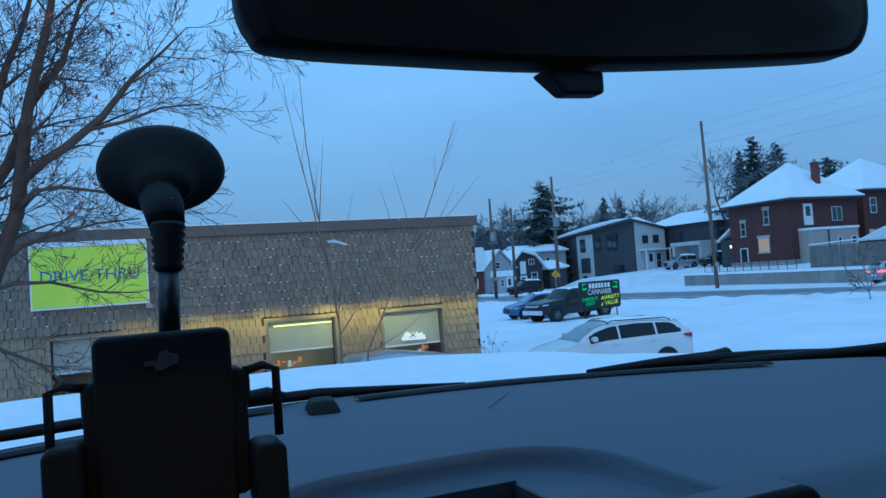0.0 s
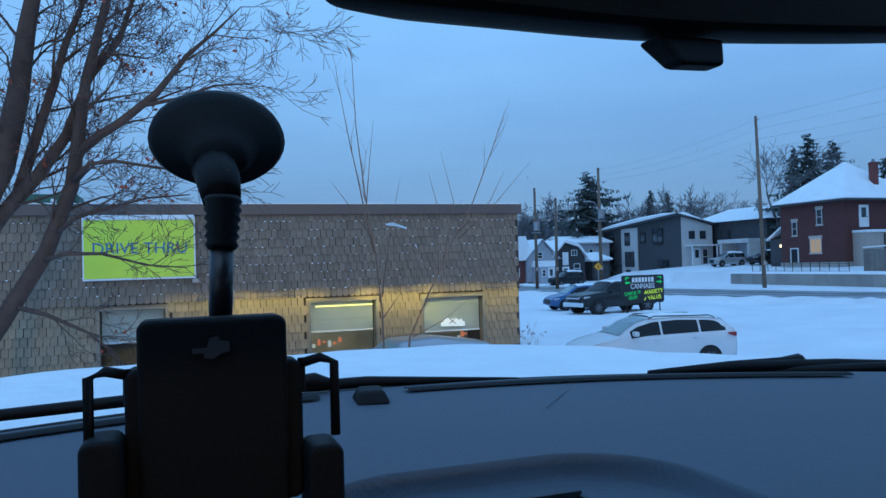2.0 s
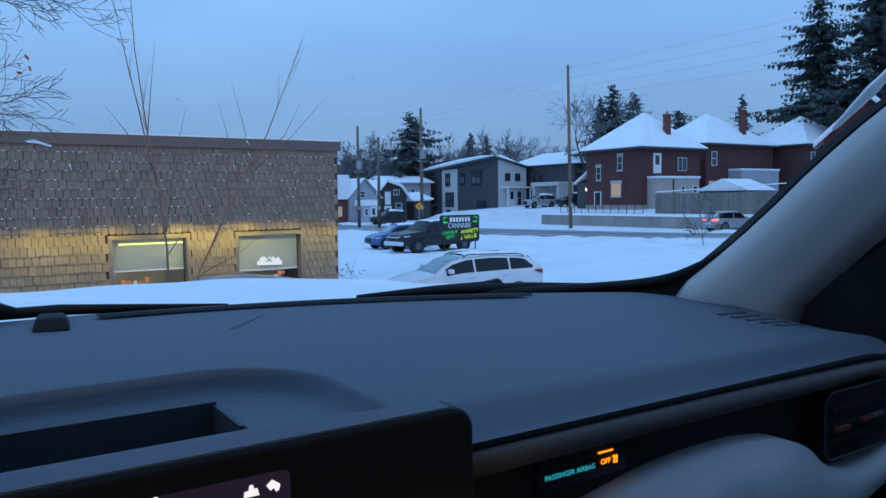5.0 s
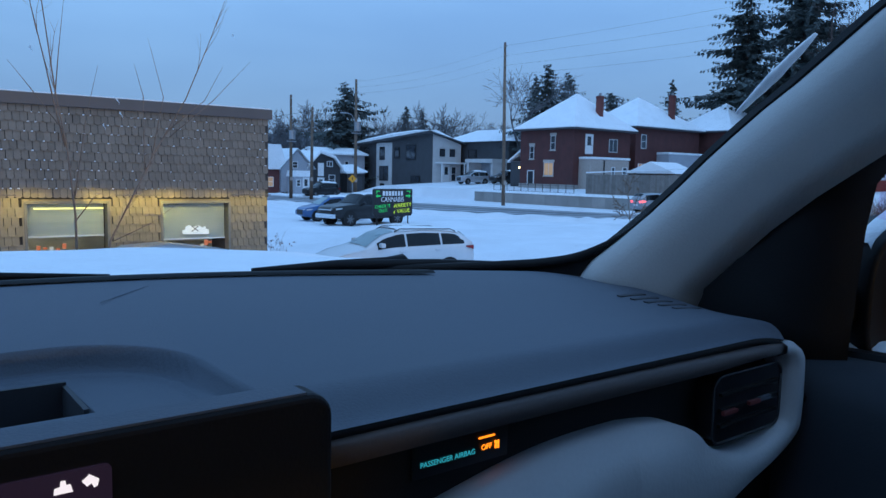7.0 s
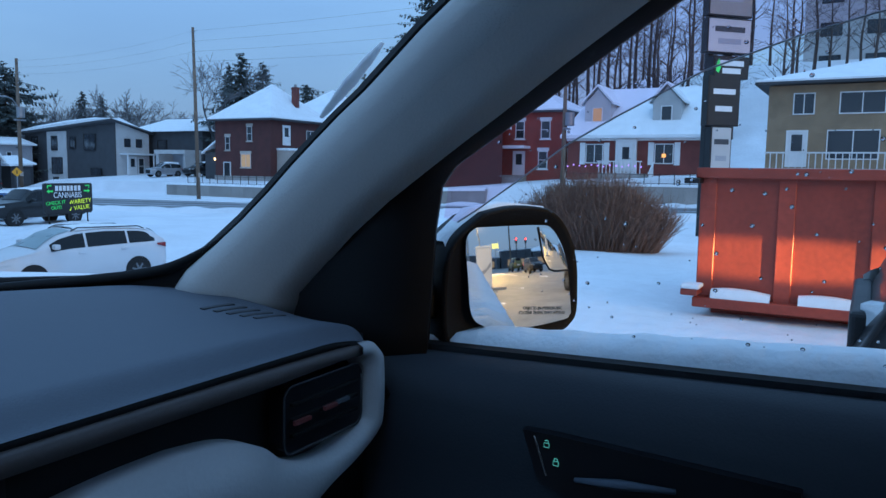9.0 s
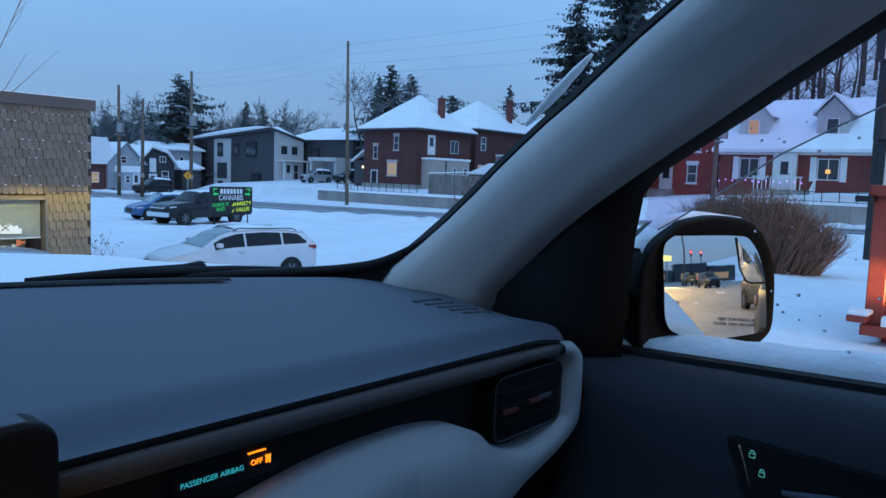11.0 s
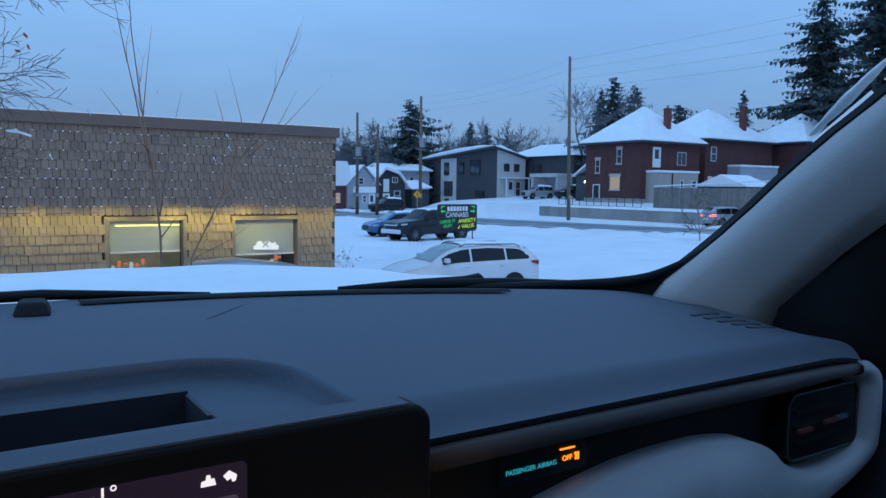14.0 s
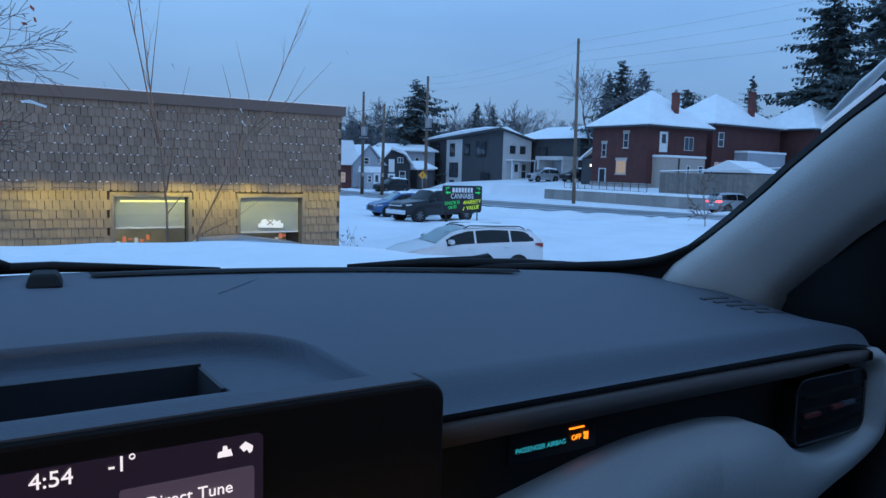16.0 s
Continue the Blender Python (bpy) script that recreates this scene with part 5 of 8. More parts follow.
for i in range(5):
    ring = []
    for x, y in ((0.755, 0.70 + 0.013 * i), (0.79, 0.70 + 0.013 * i), (0.79, 0.705 + 0.013 * i), (0.755, 0.705 + 0.013 * i)):
        ring.append((x - 0.002 * i, y, dash_height(x - 0.002 * i, y, (dash_front(x) - y) / (dash_front(x) - 0.632)) + 0.0009))
    s.add(ring + [(p[0], p[1], p[2] - 0.004) for p in ring], [(0, 1, 2, 3), (0, 4, 5, 1), (1, 5, 6, 2), (2, 6, 7, 3), (3, 7, 4, 0)])
cabin("side_defroster", s, DASH_DARK, "slotted side defroster grille", parent=dashboard)
# Near-black plates inside the tray put its shade into the colour.
tray = cabin("tray_liner", Shape().box(0.1645, 0.3035, 0.7215, 0.7735, 2.995, 3.005), CABIN_BLACK, "dark plate standing in for the shade inside the small tray", parent=dashboard)
for tx0, tx1, ty0, ty1, tz in ((0.1645, 0.3035, 0.7715, 0.7740, 3.0618), (0.3015, 0.3040, 0.7215, 0.7715, 3.0600), (0.1640, 0.1665, 0.7215, 0.7715, 3.0600)):
    cabin("tray_side", Shape().box(tx0, tx1, ty0, ty1, 3.0, tz), DASH_DARK, parent=dashboard)
# the raised seam across the dash pad
s = Shape()
s.tube([(0.455, 1.02, 3.0815), (0.40, 0.965, 3.0805), (0.355, 0.915, 3.0795)], 0.00035, 5)
cabin("seam", s, DASH, parent=dashboard)


def rounded(x0, x1, z0, z1, r, n=6):
    pts = []
    for cx, cz, a0 in ((x1 - r, z1 - r, 0), (x0 + r, z1 - r, 90), (x0 + r, z0 + r, 180), (x1 - r, z0 + r, 270)):
        pts += [(cx + r * math.cos(radians(a0 + 90 * k / n)), cz + r * math.sin(radians(a0 + 90 * k / n))) for k in range(n + 1)]
    return pts


# centre display
SCR = 0.61
screen = cabin("display_housing", Shape().prism(rounded(0.02, 0.378, 2.86, 3.0845, 0.011), SCR, SCR + 0.02, "y"), CABIN_BLACK, "black centre display housing", bevel=0.003)
cabin("housing_edge", Shape().box(0.03, 0.366, SCR + 0.002, SCR + 0.018, 3.0843, 3.0853), DASH, "grey top edge", parent=screen)
disp = cabin("display", Shape().prism(rounded(0.05, 0.2865, 2.88, 3.0735, 0.002), SCR - 0.002, SCR, "y"), SCREEN, "dim radio screen", parent=screen)
TXT = pose(0, 0, 0, 90)


def screen_words(text, size, x, z, mat=TEXT_WHITE, align="LEFT"):
    w = words(text, size, Matrix.Translation((x, SCR - 0.0028, z)) @ TXT, mat, screen, "screen_text", 0.0002, align)
    return w


screen_words("4:54", 0.0085, 0.2005, 3.0695)
screen_words("-1\u00b0", 0.0085, 0.2265, 3.0708)
cabin("button_tile", Shape().prism(rounded(0.2305, 0.2825, 3.044, 3.0605, 0.0015), SCR - 0.0028, SCR - 0.002, "y"), SCREEN_TILE, parent=screen)
words("Direct Tune", 0.0068, Matrix.Translation((0.2565, SCR - 0.0034, 3.0535)) @ TXT, TEXT_WHITE, screen, "screen_text", 0.0002)
ic = Shape()
ic.prism([(0.2675, 3.0665), (0.2735, 3.0665), (0.2728, 3.0692), (0.2715, 3.069), (0.2712, 3.0708), (0.2698, 3.0708), (0.2695, 3.0688), (0.2678, 3.0685)], SCR - 0.0028, SCR - 0.002, "y")
cabin("status_icon", ic, TEXT_WHITE, parent=screen)
ic = Shape().prism([(0.2765, 3.0692), (0.279, 3.0712), (0.282, 3.069), (0.2815, 3.0668), (0.2803, 3.0663), (0.2795, 3.068), (0.278, 3.0672)], SCR - 0.0028, SCR - 0.002, "y")
cabin("status_icon", ic, TEXT_WHITE, parent=screen)

def spline(pts, n=6):
    """A smooth run through the points."""
    out = []
    for i in range(len(pts) - 1):
        p = [Vector(pts[max(i - 1, 0)]), Vector(pts[i]), Vector(pts[i + 1]), Vector(pts[min(i + 2, len(pts) - 1)])]
        for k in range(n):
            t = k / n
            out.append(0.5 * (2 * p[1] + (p[2] - p[0]) * t + (2 * p[0] - 5 * p[1] + 4 * p[2] - p[3]) * t * t + (3 * p[1] - p[0] - 3 * p[2] + p[3]) * t ** 3))
    return out + [Vector(pts[-1])]


# passenger side fascia: bronze strip, dark band, pale frame round the vent
cabin("dark_band", Shape().box(0.36, 0.835, 0.652, 0.70, 2.90, 3.050), CABIN_BLACK, "black band behind the trim")
s = Shape()
strip = [(0.375, 3.0542), (0.49, 3.0542), (0.60, 3.0538), (0.70, 3.0527), (0.77, 3.0515), (0.812, 3.0500)]
s.loft([[(x, 0.6345, z), (x, 0.629, z - 0.003), (x, 0.630, z - 0.0138 + 0.004 * smooth01(0.68, 0.8, x)), (x, 0.6355, z - 0.0155 + 0.004 * smooth01(0.68, 0.8, x))] for x, z in strip])
cabin("trim_strip", s, TRIM_BRONZE, "long bronze trim strip", smooth=True)
s = Shape()
outer = [(0.80, 3.051), (0.820, 3.048), (0.832, 3.040), (0.8365, 3.028), (0.8365, 2.985), (0.829, 2.968), (0.80, 2.953), (0.76, 2.938), (0.71, 2.915), (0.62, 2.885), (0.50, 2.86), (0.36, 2.84)]
inner = [(0.80, 3.038), (0.808, 3.036), (0.812, 3.031), (0.814, 3.022), (0.813, 2.990), (0.806, 2.979), (0.776, 2.969), (0.745, 2.969), (0.712, 2.980), (0.690, 2.9965), (0.660, 3.0085), (0.62, 3.0140)]
outer, inner = spline(outer), spline(inner)
s.loft([[(o[0], 0.634, o[1]), (o[0] * 0.75 + i[0] * 0.25, 0.6265, o[1] * 0.75 + i[1] * 0.25), (o[0] * 0.3 + i[0] * 0.7, 0.6265, o[1] * 0.3 + i[1] * 0.7), (i[0], 0.634, i[1]), (i[0], 0.652, i[1])] for o, i in zip(outer, inner)], closed=False)
low_in = [(0.62, 3.0140), (0.57, 3.0135), (0.52, 3.0085), (0.44, 2.993), (0.36, 2.978)]
low_out = [(0.62, 2.885), (0.57, 2.875), (0.52, 2.865), (0.44, 2.85), (0.36, 2.84)]
low_in, low_out = spline(low_in), spline(low_out)
s.loft([[(o[0], 0.634, o[1]), (o[0] * 0.75 + i[0] * 0.25, 0.6265 - 0.02 * smooth01(0.62, 0.45, o[0]), o[1] * 0.75 + i[1] * 0.25), (o[0] * 0.3 + i[0] * 0.7, 0.6265 - 0.018 * smooth01(0.62, 0.45, o[0]), o[1] * 0.3 + i[1] * 0.7), (i[0], 0.634, i[1]), (i[0], 0.652, i[1])] for o, i in zip(low_out, low_in)], closed=False)
cabin("pale_frame", s, TRIM_PALE, "pale grey frame curving round the vent", smooth=True)
vent = cabin("air_vent", Shape().prism(rounded(0.716, 0.810, 2.981, 3.031, 0.009), 0.637, 0.66, "y"), PIANO, "black side air vent")
vo = rounded(0.715, 0.811, 2.980, 3.032, 0.010)
cabin("vent_surround", Shape().tube([(x, 0.6365, z) for x, z in vo + vo[:1]], 0.0011, 6), DASH_DARK, smooth=True, parent=vent)
for k in range(3):
    cabin("vent_slat", Shape().box(0.722, 0.803, 0.634, 0.645, 2.993 + 0.012 * k, 2.9955 + 0.012 * k), CABIN_BLACK, parent=vent)
for x0, x1, mt in ((0.722, 0.740, VENT_RED), (0.757, 0.772, VENT_RED), (0.772, 0.788, DASH)):
    cabin("vent_tab", Shape().box(x0, x1, 0.631, 0.634, 3.003 + (x0 - 0.72) * 0.06, 3.006 + (x0 - 0.72) * 0.06), mt, "small red and grey vent tab", parent=vent)
ind = cabin("airbag_indicator", Shape().box(0.45, 0.52, 0.651, 0.6525, 3.012, 3.032), PIANO, "passenger airbag warning light")
words("PASSENGER AIRBAG", 0.0044, Matrix.Translation((0.4745, 0.6503, 3.0195)) @ TXT, TEXT_TEAL, ind, "lettering", 0.0001)
words("OFF", 0.0046, Matrix.Translation((0.5028, 0.6503, 3.0205)) @ TXT, TEXT_ORANGE, ind, "lettering", 0.0002)
cabin("warning_symbol", Shape().disc((0.5097, 0.650, 3.0222), 0.0010, "y", 0.001, 10).box(0.5088, 0.5104, 0.6497, 0.650, 3.0185, 3.0210).box(0.5110, 0.5122, 0.6497, 0.650, 3.0182, 3.0232), TEXT_ORANGE, parent=ind)
cabin("warning_bar", Shape().box(0.497, 0.509, 0.650, 0.651, 3.0262, 3.0270), TEXT_ORANGE, parent=ind)

# instrument hood on the driver's side
s = Shape()
s.tube([(-0.22, 0.6, 3.08), (-0.1, 0.615, 3.118), (0.0, 0.62, 3.12), (0.044, 0.62, 3.1155), (0.054, 0.62, 3.112), (0.063, 0.62, 3.104), (0.068, 0.62, 3.094), (0.070, 0.62, 3.07)], 0.0022, 8)
cabin("instrument_hood", s, CABIN_BLACK, "black rim of the instrument hood", smooth=True)

# screen pillar, header, roof, doors and back of the cabin
inner_p = [Vector(p) for p in ((0.795, 0.865, 3.06), (0.798, 0.835, 3.095), (0.812, 0.806, 3.123), (0.823, 0.784, 3.146), (0.830, 0.758, 3.172), (0.835, 0.734, 3.197), (0.838, 0.710, 3.219), (0.838, 0.684, 3.240), (0.836, 0.655, 3.260), (0.822, 0.590, 3.305), (0.795, 0.46, 3.385), (0.77, 0.33, 3.435))]
outer_q = [Vector(p) for p in ((0.852, 0.735, 3.045), (0.852, 0.728, 3.072), (0.855, 0.654, 3.146), (0.857, 0.570, 3.205), (0.856, 0.495, 3.254), (0.853, 0.419, 3.307), (0.845, 0.28, 3.38))]
outer_p = []
for k in range(len(inner_p)):
    u = (len(outer_q) - 1) * (0.0, 0.08, 0.16, 0.23, 0.30, 0.38, 0.46, 0.53, 0.60, 0.72, 0.87, 1.0)[k]
    i = min(int(u), len(outer_q) - 2)
    outer_p.append(outer_q[i].lerp(outer_q[i + 1], u - i))
for mirrored in (False, True):
    s = Shape()
    flip = (lambda p: Vector((0.5 - p.x, p.y, p.z))) if mirrored else (lambda p: p)
    rings = []
    for a, b2 in zip(inner_p, outer_p):
        bulge = Vector((-0.028, -0.006, 0.0))
        a = a + Vector((0.003, -0.001, 0))
        ring = [a, a.lerp(b2, 0.10) + bulge * 0.7, a.lerp(b2, 0.26) + bulge, a.lerp(b2, 0.46) + bulge * 0.8, a.lerp(b2, 0.68) + bulge * 0.45, a.lerp(b2, 0.92), a.lerp(b2, 0.7) + Vector((0.03, 0.03, 0.02)), a.lerp(b2, 0.25) + Vector((0.02, 0.035, 0.02))]
        rings.append([flip(p) for p in ring])
    s.loft(rings)
    cabin("screen_pillar", s, PILLAR, "pale grey padded screen pillar", smooth=True)
    s = Shape()
    s.loft([[flip(a + Vector((0.004, -0.0045, -0.002))), flip(a + Vector((0.0, 0.0, 0.0))), flip(a + Vector((0.006, 0.010, 0.002)))] for a in inner_p])
    cabin("screen_seal", s, CABIN_BLACK, "black edge of the windscreen")
    s = Shape()
    run = [flip(Vector(p)) for p in spline([(0.62, 1.0, 3.076), (0.70, 0.950, 3.080), (0.748, 0.905, 3.085), (0.775, 0.872, 3.090), (0.794, 0.842, 3.099), (0.812, 0.808, 3.121), (0.825, 0.780, 3.148)])]
    s.tube(run, [0.0055 * (1 - 0.85 * smooth01(0.6, 1.0, k / (len(run) - 1))) for k in range(len(run))], 8)
    s.loft([[p, p + flip(Vector((0.012, 0, 0))) - flip(Vector((0, 0, 0))) + Vector((0, -0.012, -0.016)), Vector((p.x, p.y - 0.01, 3.05))] for p in run], closed=False)
    cabin("screen_corner", s, CABIN_BLACK, "black rounded corner of the windscreen surround", smooth=True)
    s = Shape()
    frame_in = [Vector(p) for p in ((0.885, 0.618, 3.005), (0.885, 0.616, 3.05), (0.885, 0.610, 3.139), (0.885, 0.604, 3.178), (0.885, 0.590, 3.197), (0.885, 0.507, 3.251), (0.885, 0.461, 3.283), (0.880, 0.30, 3.385))]
    back_p = [Vector(p) for p in ((0.845, 0.775, 2.99), (0.845, 0.765, 3.05), (0.846, 0.715, 3.125), (0.847, 0.68, 3.155), (0.848, 0.63, 3.19), (0.850, 0.545, 3.25), (0.850, 0.49, 3.285), (0.842, 0.31, 3.39))]
    s.loft([[flip(a), flip(a.lerp(b2, 0.3) + Vector((-0.006, 0, 0))), flip(b2), flip(b2 + Vector((0.03, 0.03, 0))), flip(a + Vector((0.025, 0.012, 0)))] for a, b2 in zip(frame_in, back_p)])
    cabin("door_frame", s, CABIN_BLACK, "black door frame and corner panel", smooth=True)
    # door card
    s = Shape()
    rings = []
    for y in np.linspace(0.70, -0.75, 24):
        dz = 0.034 * (0.62 - y)
        rings.append([flip(Vector(p)) for p in ((0.905, y, 3.026 + dz), (0.889, y, 3.027 + dz), (0.868, y, 3.022 + dz), (0.854, y, 3.008 + dz), (0.848, y, 2.995), (0.846, y, 2.95), (0.845, y, 2.90), (0.83, y, 2.86), (0.83, y, 2.3), (0.905, y, 2.3))])
    s.loft(rings)
    door_card = cabin("door", s, DOOR_TRIM, "dark passenger door with soft upper trim", smooth=True)
    s = Shape()
    s.loft([[flip(Vector(p)) for p in ((0.899, y, 3.026), (0.901, y, 3.0315 + 0.034 * (0.62 - y)), (0.917, y, 3.0315 + 0.034 * (0.62 - y)), (0.917, y, 3.0))] for y in np.linspace(0.64, -0.75, 12)])
    cabin("window_seal", s, CABIN_BLACK, "black rubber window seal", parent=door_card)
    s = Shape()
    rings = []
    for k, y in enumerate(np.linspace(0.665, -0.7, 60)):
        u = 0.006 * noise.noise(Vector((y * 9, 2, 1))) + 0.004 * noise.noise(Vector((y * 31, 2, 1)))
        t0 = 3.040 + 0.060 * (0.664 - y) + 0.5 * u - 0.010 * smooth01(0.60, 0.67, y)
        rings.append([flip(Vector(p)) for p in ((0.917, y, 3.0), (0.917, y, t0 - 0.012), (0.928, y, t0 - 0.002), (0.952, y, t0), (0.985, y, t0 - 0.014), (0.995, y, 3.0))])
    s.loft(rings)
    cabin("sill_snow", s, SNOW_HOOD, "ridge of snow along the outside of the window", smooth=True, parent=door_card)
    g = Shape().add([flip(Vector(p)) for p in ((0.900, 0.63, 3.035), (0.900, -0.75, 3.04), (0.885, -0.75, 3.38), (0.893, 0.29, 3.40), (0.895, 0.60, 3.20))], [(0, 1, 2, 3, 4)])
    pane = cabin("side_window", g, GLASS, "side window", parent=door_card)
    pane.visible_shadow = False
    edge = [flip(Vector(p)) for p in ((0.909, 0.600, 3.146), (0.909, 0.582, 3.157), (0.909, 0.538, 3.187), (0.909, 0.497, 3.216), (0.908, 0.456, 3.238), (0.907, 0.389, 3.271), (0.906, 0.325, 3.292), (0.905, 0.277, 3.304), (0.903, 0.15, 3.325), (0.90, -0.4, 3.345))]
    rim = [flip(Vector(p)) for p in ((0.905, 0.612, 3.150), (0.905, 0.607, 3.185), (0.905, 0.590, 3.205), (0.905, 0.520, 3.252), (0.905, 0.465, 3.290), (0.903, 0.39, 3.340), (0.902, 0.325, 3.375), (0.90, 0.277, 3.395), (0.898, 0.15, 3.41), (0.89, -0.4, 3.42))]
    visor = cabin("window_visor", Shape().loft([[a, b2] for a, b2 in zip(edge, rim)], closed=False), VISOR, "tinted clear wind deflector above the window", parent=door_card)
    visor.visible_shadow = False
    cabin("visor_edge", Shape().tube(edge, 0.0008, 5), TRIM_PALE, "pale edge of the wind deflector", parent=door_card)
    s = Shape().add([flip(Vector(p)) for p in ((0.92, 0.9, 2.95), (0.92, -0.75, 2.95), (0.92, -0.75, 1.95), (0.92, 0.9, 1.95), (0.96, 0.9, 2.95), (0.96, -0.75, 3.0), (0.98, -0.75, 1.95), (0.98, 0.9, 1.95))], [(0, 1, 2, 3), (4, 7, 6, 5), (0, 4, 5, 1), (3, 2, 6, 7), (0, 3, 7, 4), (1, 5, 6, 2)])
    cabin("outer_door_skin", s, PAINT_SILVER)
    # rear of the side
    cabin("rear_side", Shape().add([flip(Vector(p)) for p in ((0.92, -0.75, 2.3), (0.92, -1.5, 2.3), (0.88, -1.5, 3.42), (0.88, -0.75, 3.42), (0.96, -0.75, 2.3), (0.96, -1.5, 2.3), (0.92, -1.5, 3.46), (0.92, -0.75, 3.46))], [(0, 1, 2, 3), (4, 7, 6, 5), (0, 3, 7, 4), (3, 2, 6, 7)]), CABIN_BLACK)
    # roof side rail
    s = Shape()
    s.tube([flip(Vector(p)) for p in ((0.80, 0.36, 3.40), (0.84, 0.1, 3.45), (0.86, -0.4, 3.47), (0.86, -1.5, 3.44))], 0.05, 8)
    cabin("roof_rail", s, HEADLINER, smooth=True)
s = Shape()
s.loft([[(x, y, 3.43 + 0.05 * (1 - ((x - 0.25) / 0.6) ** 2) - 0.03 * smooth01(0.0, 0.4, y)) for x in np.linspace(-0.38, 0.88, 13)] for y in np.linspace(0.33, -1.5, 12)], closed=False)
cabin("headliner", s, HEADLINER, "pale cloth headliner", smooth=True)
s = Shape()
s.loft([[(x, y, 3.50 + 0.05 * (1 - ((x - 0.25) / 0.6) ** 2) - 0.03 * smooth01(0.0, 0.4, y)) for x in np.linspace(-0.42, 0.92, 13)] for y in np.linspace(0.33, -1.5, 12)], closed=False)
cabin("roof_panel", s, PAINT_SILVER, smooth=True)
cabin("cabin_back", Shape().box(-0.42, 0.92, -1.55, -1.5, 2.3, 3.05).box(-0.42, 0.0, -1.55, -1.5, 3.05, 3.5).box(0.5, 0.92, -1.55, -1.5, 3.05, 3.5).box(0.0, 0.5, -1.55, -1.5, 3.38, 3.5), CABIN_BLACK)
cabin("cabin_floor", Shape().box(-0.42, 0.92, -1.5, 0.7, 2.2, 2.25), CABIN_BLACK)
wind = Shape()
wind.loft([[(0.25 + (0.585 - 0.03 * k / 8) * u, dash_front(0.25 + 0.545 * u) + 0.012 - (0.56 + 0.06 * (1 - u * u)) * k / 8, 3.083 + (0.372 + 0.03 * (1 - u * u)) * k / 8 - 0.01 * u * u) for u in np.linspace(-1, 1, 17)] for k in range(9)], closed=False)
ws_ob = cabin("windscreen", wind, GLASS, "clear windscreen", smooth=True)
ws_ob.visible_shadow = False
# a streak of ice and specks of meltwater on the glass
for x, z, w in ((0.2235, 3.2185, 0.0075), (0.262, 3.232, 0.0011), (0.30, 3.245, 0.0010), (0.243, 3.205, 0.0008), (0.355, 3.222, 0.0011), (0.36, 3.214, 0.0012), (0.352, 3.206, 0.0009), (0.41, 3.262, 0.001)):
    y = 1.06 - (z - 3.083) / 0.68
    cabin("ice_speck", Shape().loft([[(x - w, y, z + 0.0012), (x - w * 0.3, y, z + 0.0022), (x + w, y + 0.004 * w, z - 0.0012)], [(x - w * 0.8, y - 0.001, z + 0.0002), (x, y - 0.001, z - 0.0004), (x + w * 0.9, y - 0.001, z - 0.0024)]], closed=False, cap=False), SNOW_HOOD, parent=ws_ob)

# bonnet, cowl and wipers
s = Shape()
s.loft([[(x, dash_front(x) + 0.006, 3.06), (x, dash_front(x) + 0.010, 3.080 - 0.5 * max(0, abs(x - 0.25) - 0.5) ** 2), (x, dash_front(x) + 0.06, 3.074), (x, dash_front(x) + 0.13, 3.05)] for x in np.linspace(-0.30, 0.80, 50)], closed=False)
cabin("cowl", s, CABIN_BLACK, "black plastic cowl below the windscreen", smooth=True)
s = Shape()
rings = []
for y in np.linspace(1.05, 2.12, 90):
    row = []
    for x in np.linspace(-0.72, 1.22, 150):
        u = (x - 0.25) / 0.97
        f = dash_front(min(max(x, -0.28), 0.78)) + 0.05
        yy = y + (f - 1.1) * (1 - smooth01(1.05, 1.6, y))
        z = 3.062 - 0.052 * smooth01(1.1, 2.05, y) - 0.055 * abs(u) ** 3.0 - 0.06 * smooth01(1.98, 2.12, y) ** 2 - 0.10 * smooth01(0.9, 1.0, abs(u))
        z += 0.006 * noise.noise(Vector((x * 5, y * 5, 3))) + (0.010 * noise.noise(Vector((x * 18, y * 14, 8))) * smooth01(0.62, 0.40, x) * smooth01(1.2, 1.4, y) if y < 1.95 else 0)
        row.append((x, yy, z))
    rings.append(row)
s.loft(rings, closed=False)
cabin("bonnet_snow", s, SNOW_HOOD, "thick uneven snow covering the bonnet", smooth=True)
cabin("bonnet", Shape().box(-0.70, 1.20, 1.08, 2.1, 2.6, 2.90).box(-0.66, 1.16, 1.12, 2.06, 2.90, 2.93), PAINT_SILVER, bevel=0.04)
wr = cabin("wiper", Shape().tube([(0.515, 1.012, 3.082), (0.60, 1.0, 3.083), (0.70, 0.965, 3.083), (0.82, 0.905, 3.078), (0.86, 0.88, 3.075)], [0.0025, 0.006, 0.0056, 0.0055, 0.005], 8), CABIN_BLACK, "black wiper blade lying along the cowl", smooth=True)
cabin("wiper_arm", Shape().tube([(0.60, 1.0, 3.086), (0.655, 0.988, 3.0845), (0.672, 0.985, 3.085), (0.682, 0.985, 3.078)], [0.003, 0.006, 0.0085, 0.006], 8), CABIN_BLACK, smooth=True, parent=wr)
wl_ = cabin("wiper", Shape().tube([(-0.2, 1.02, 3.085), (0.05, 1.06, 3.088), (0.25, 1.065, 3.087), (0.395, 1.05, 3.080)], [0.004, 0.005, 0.005, 0.002], 8), CABIN_BLACK, smooth=True)
cabin("wiper_arm", Shape().tube([(0.12, 1.055, 3.09), (0.20, 1.05, 3.095), (0.215, 1.05, 3.09)], [0.003, 0.006, 0.004], 8), CABIN_BLACK, smooth=True, parent=wl_)

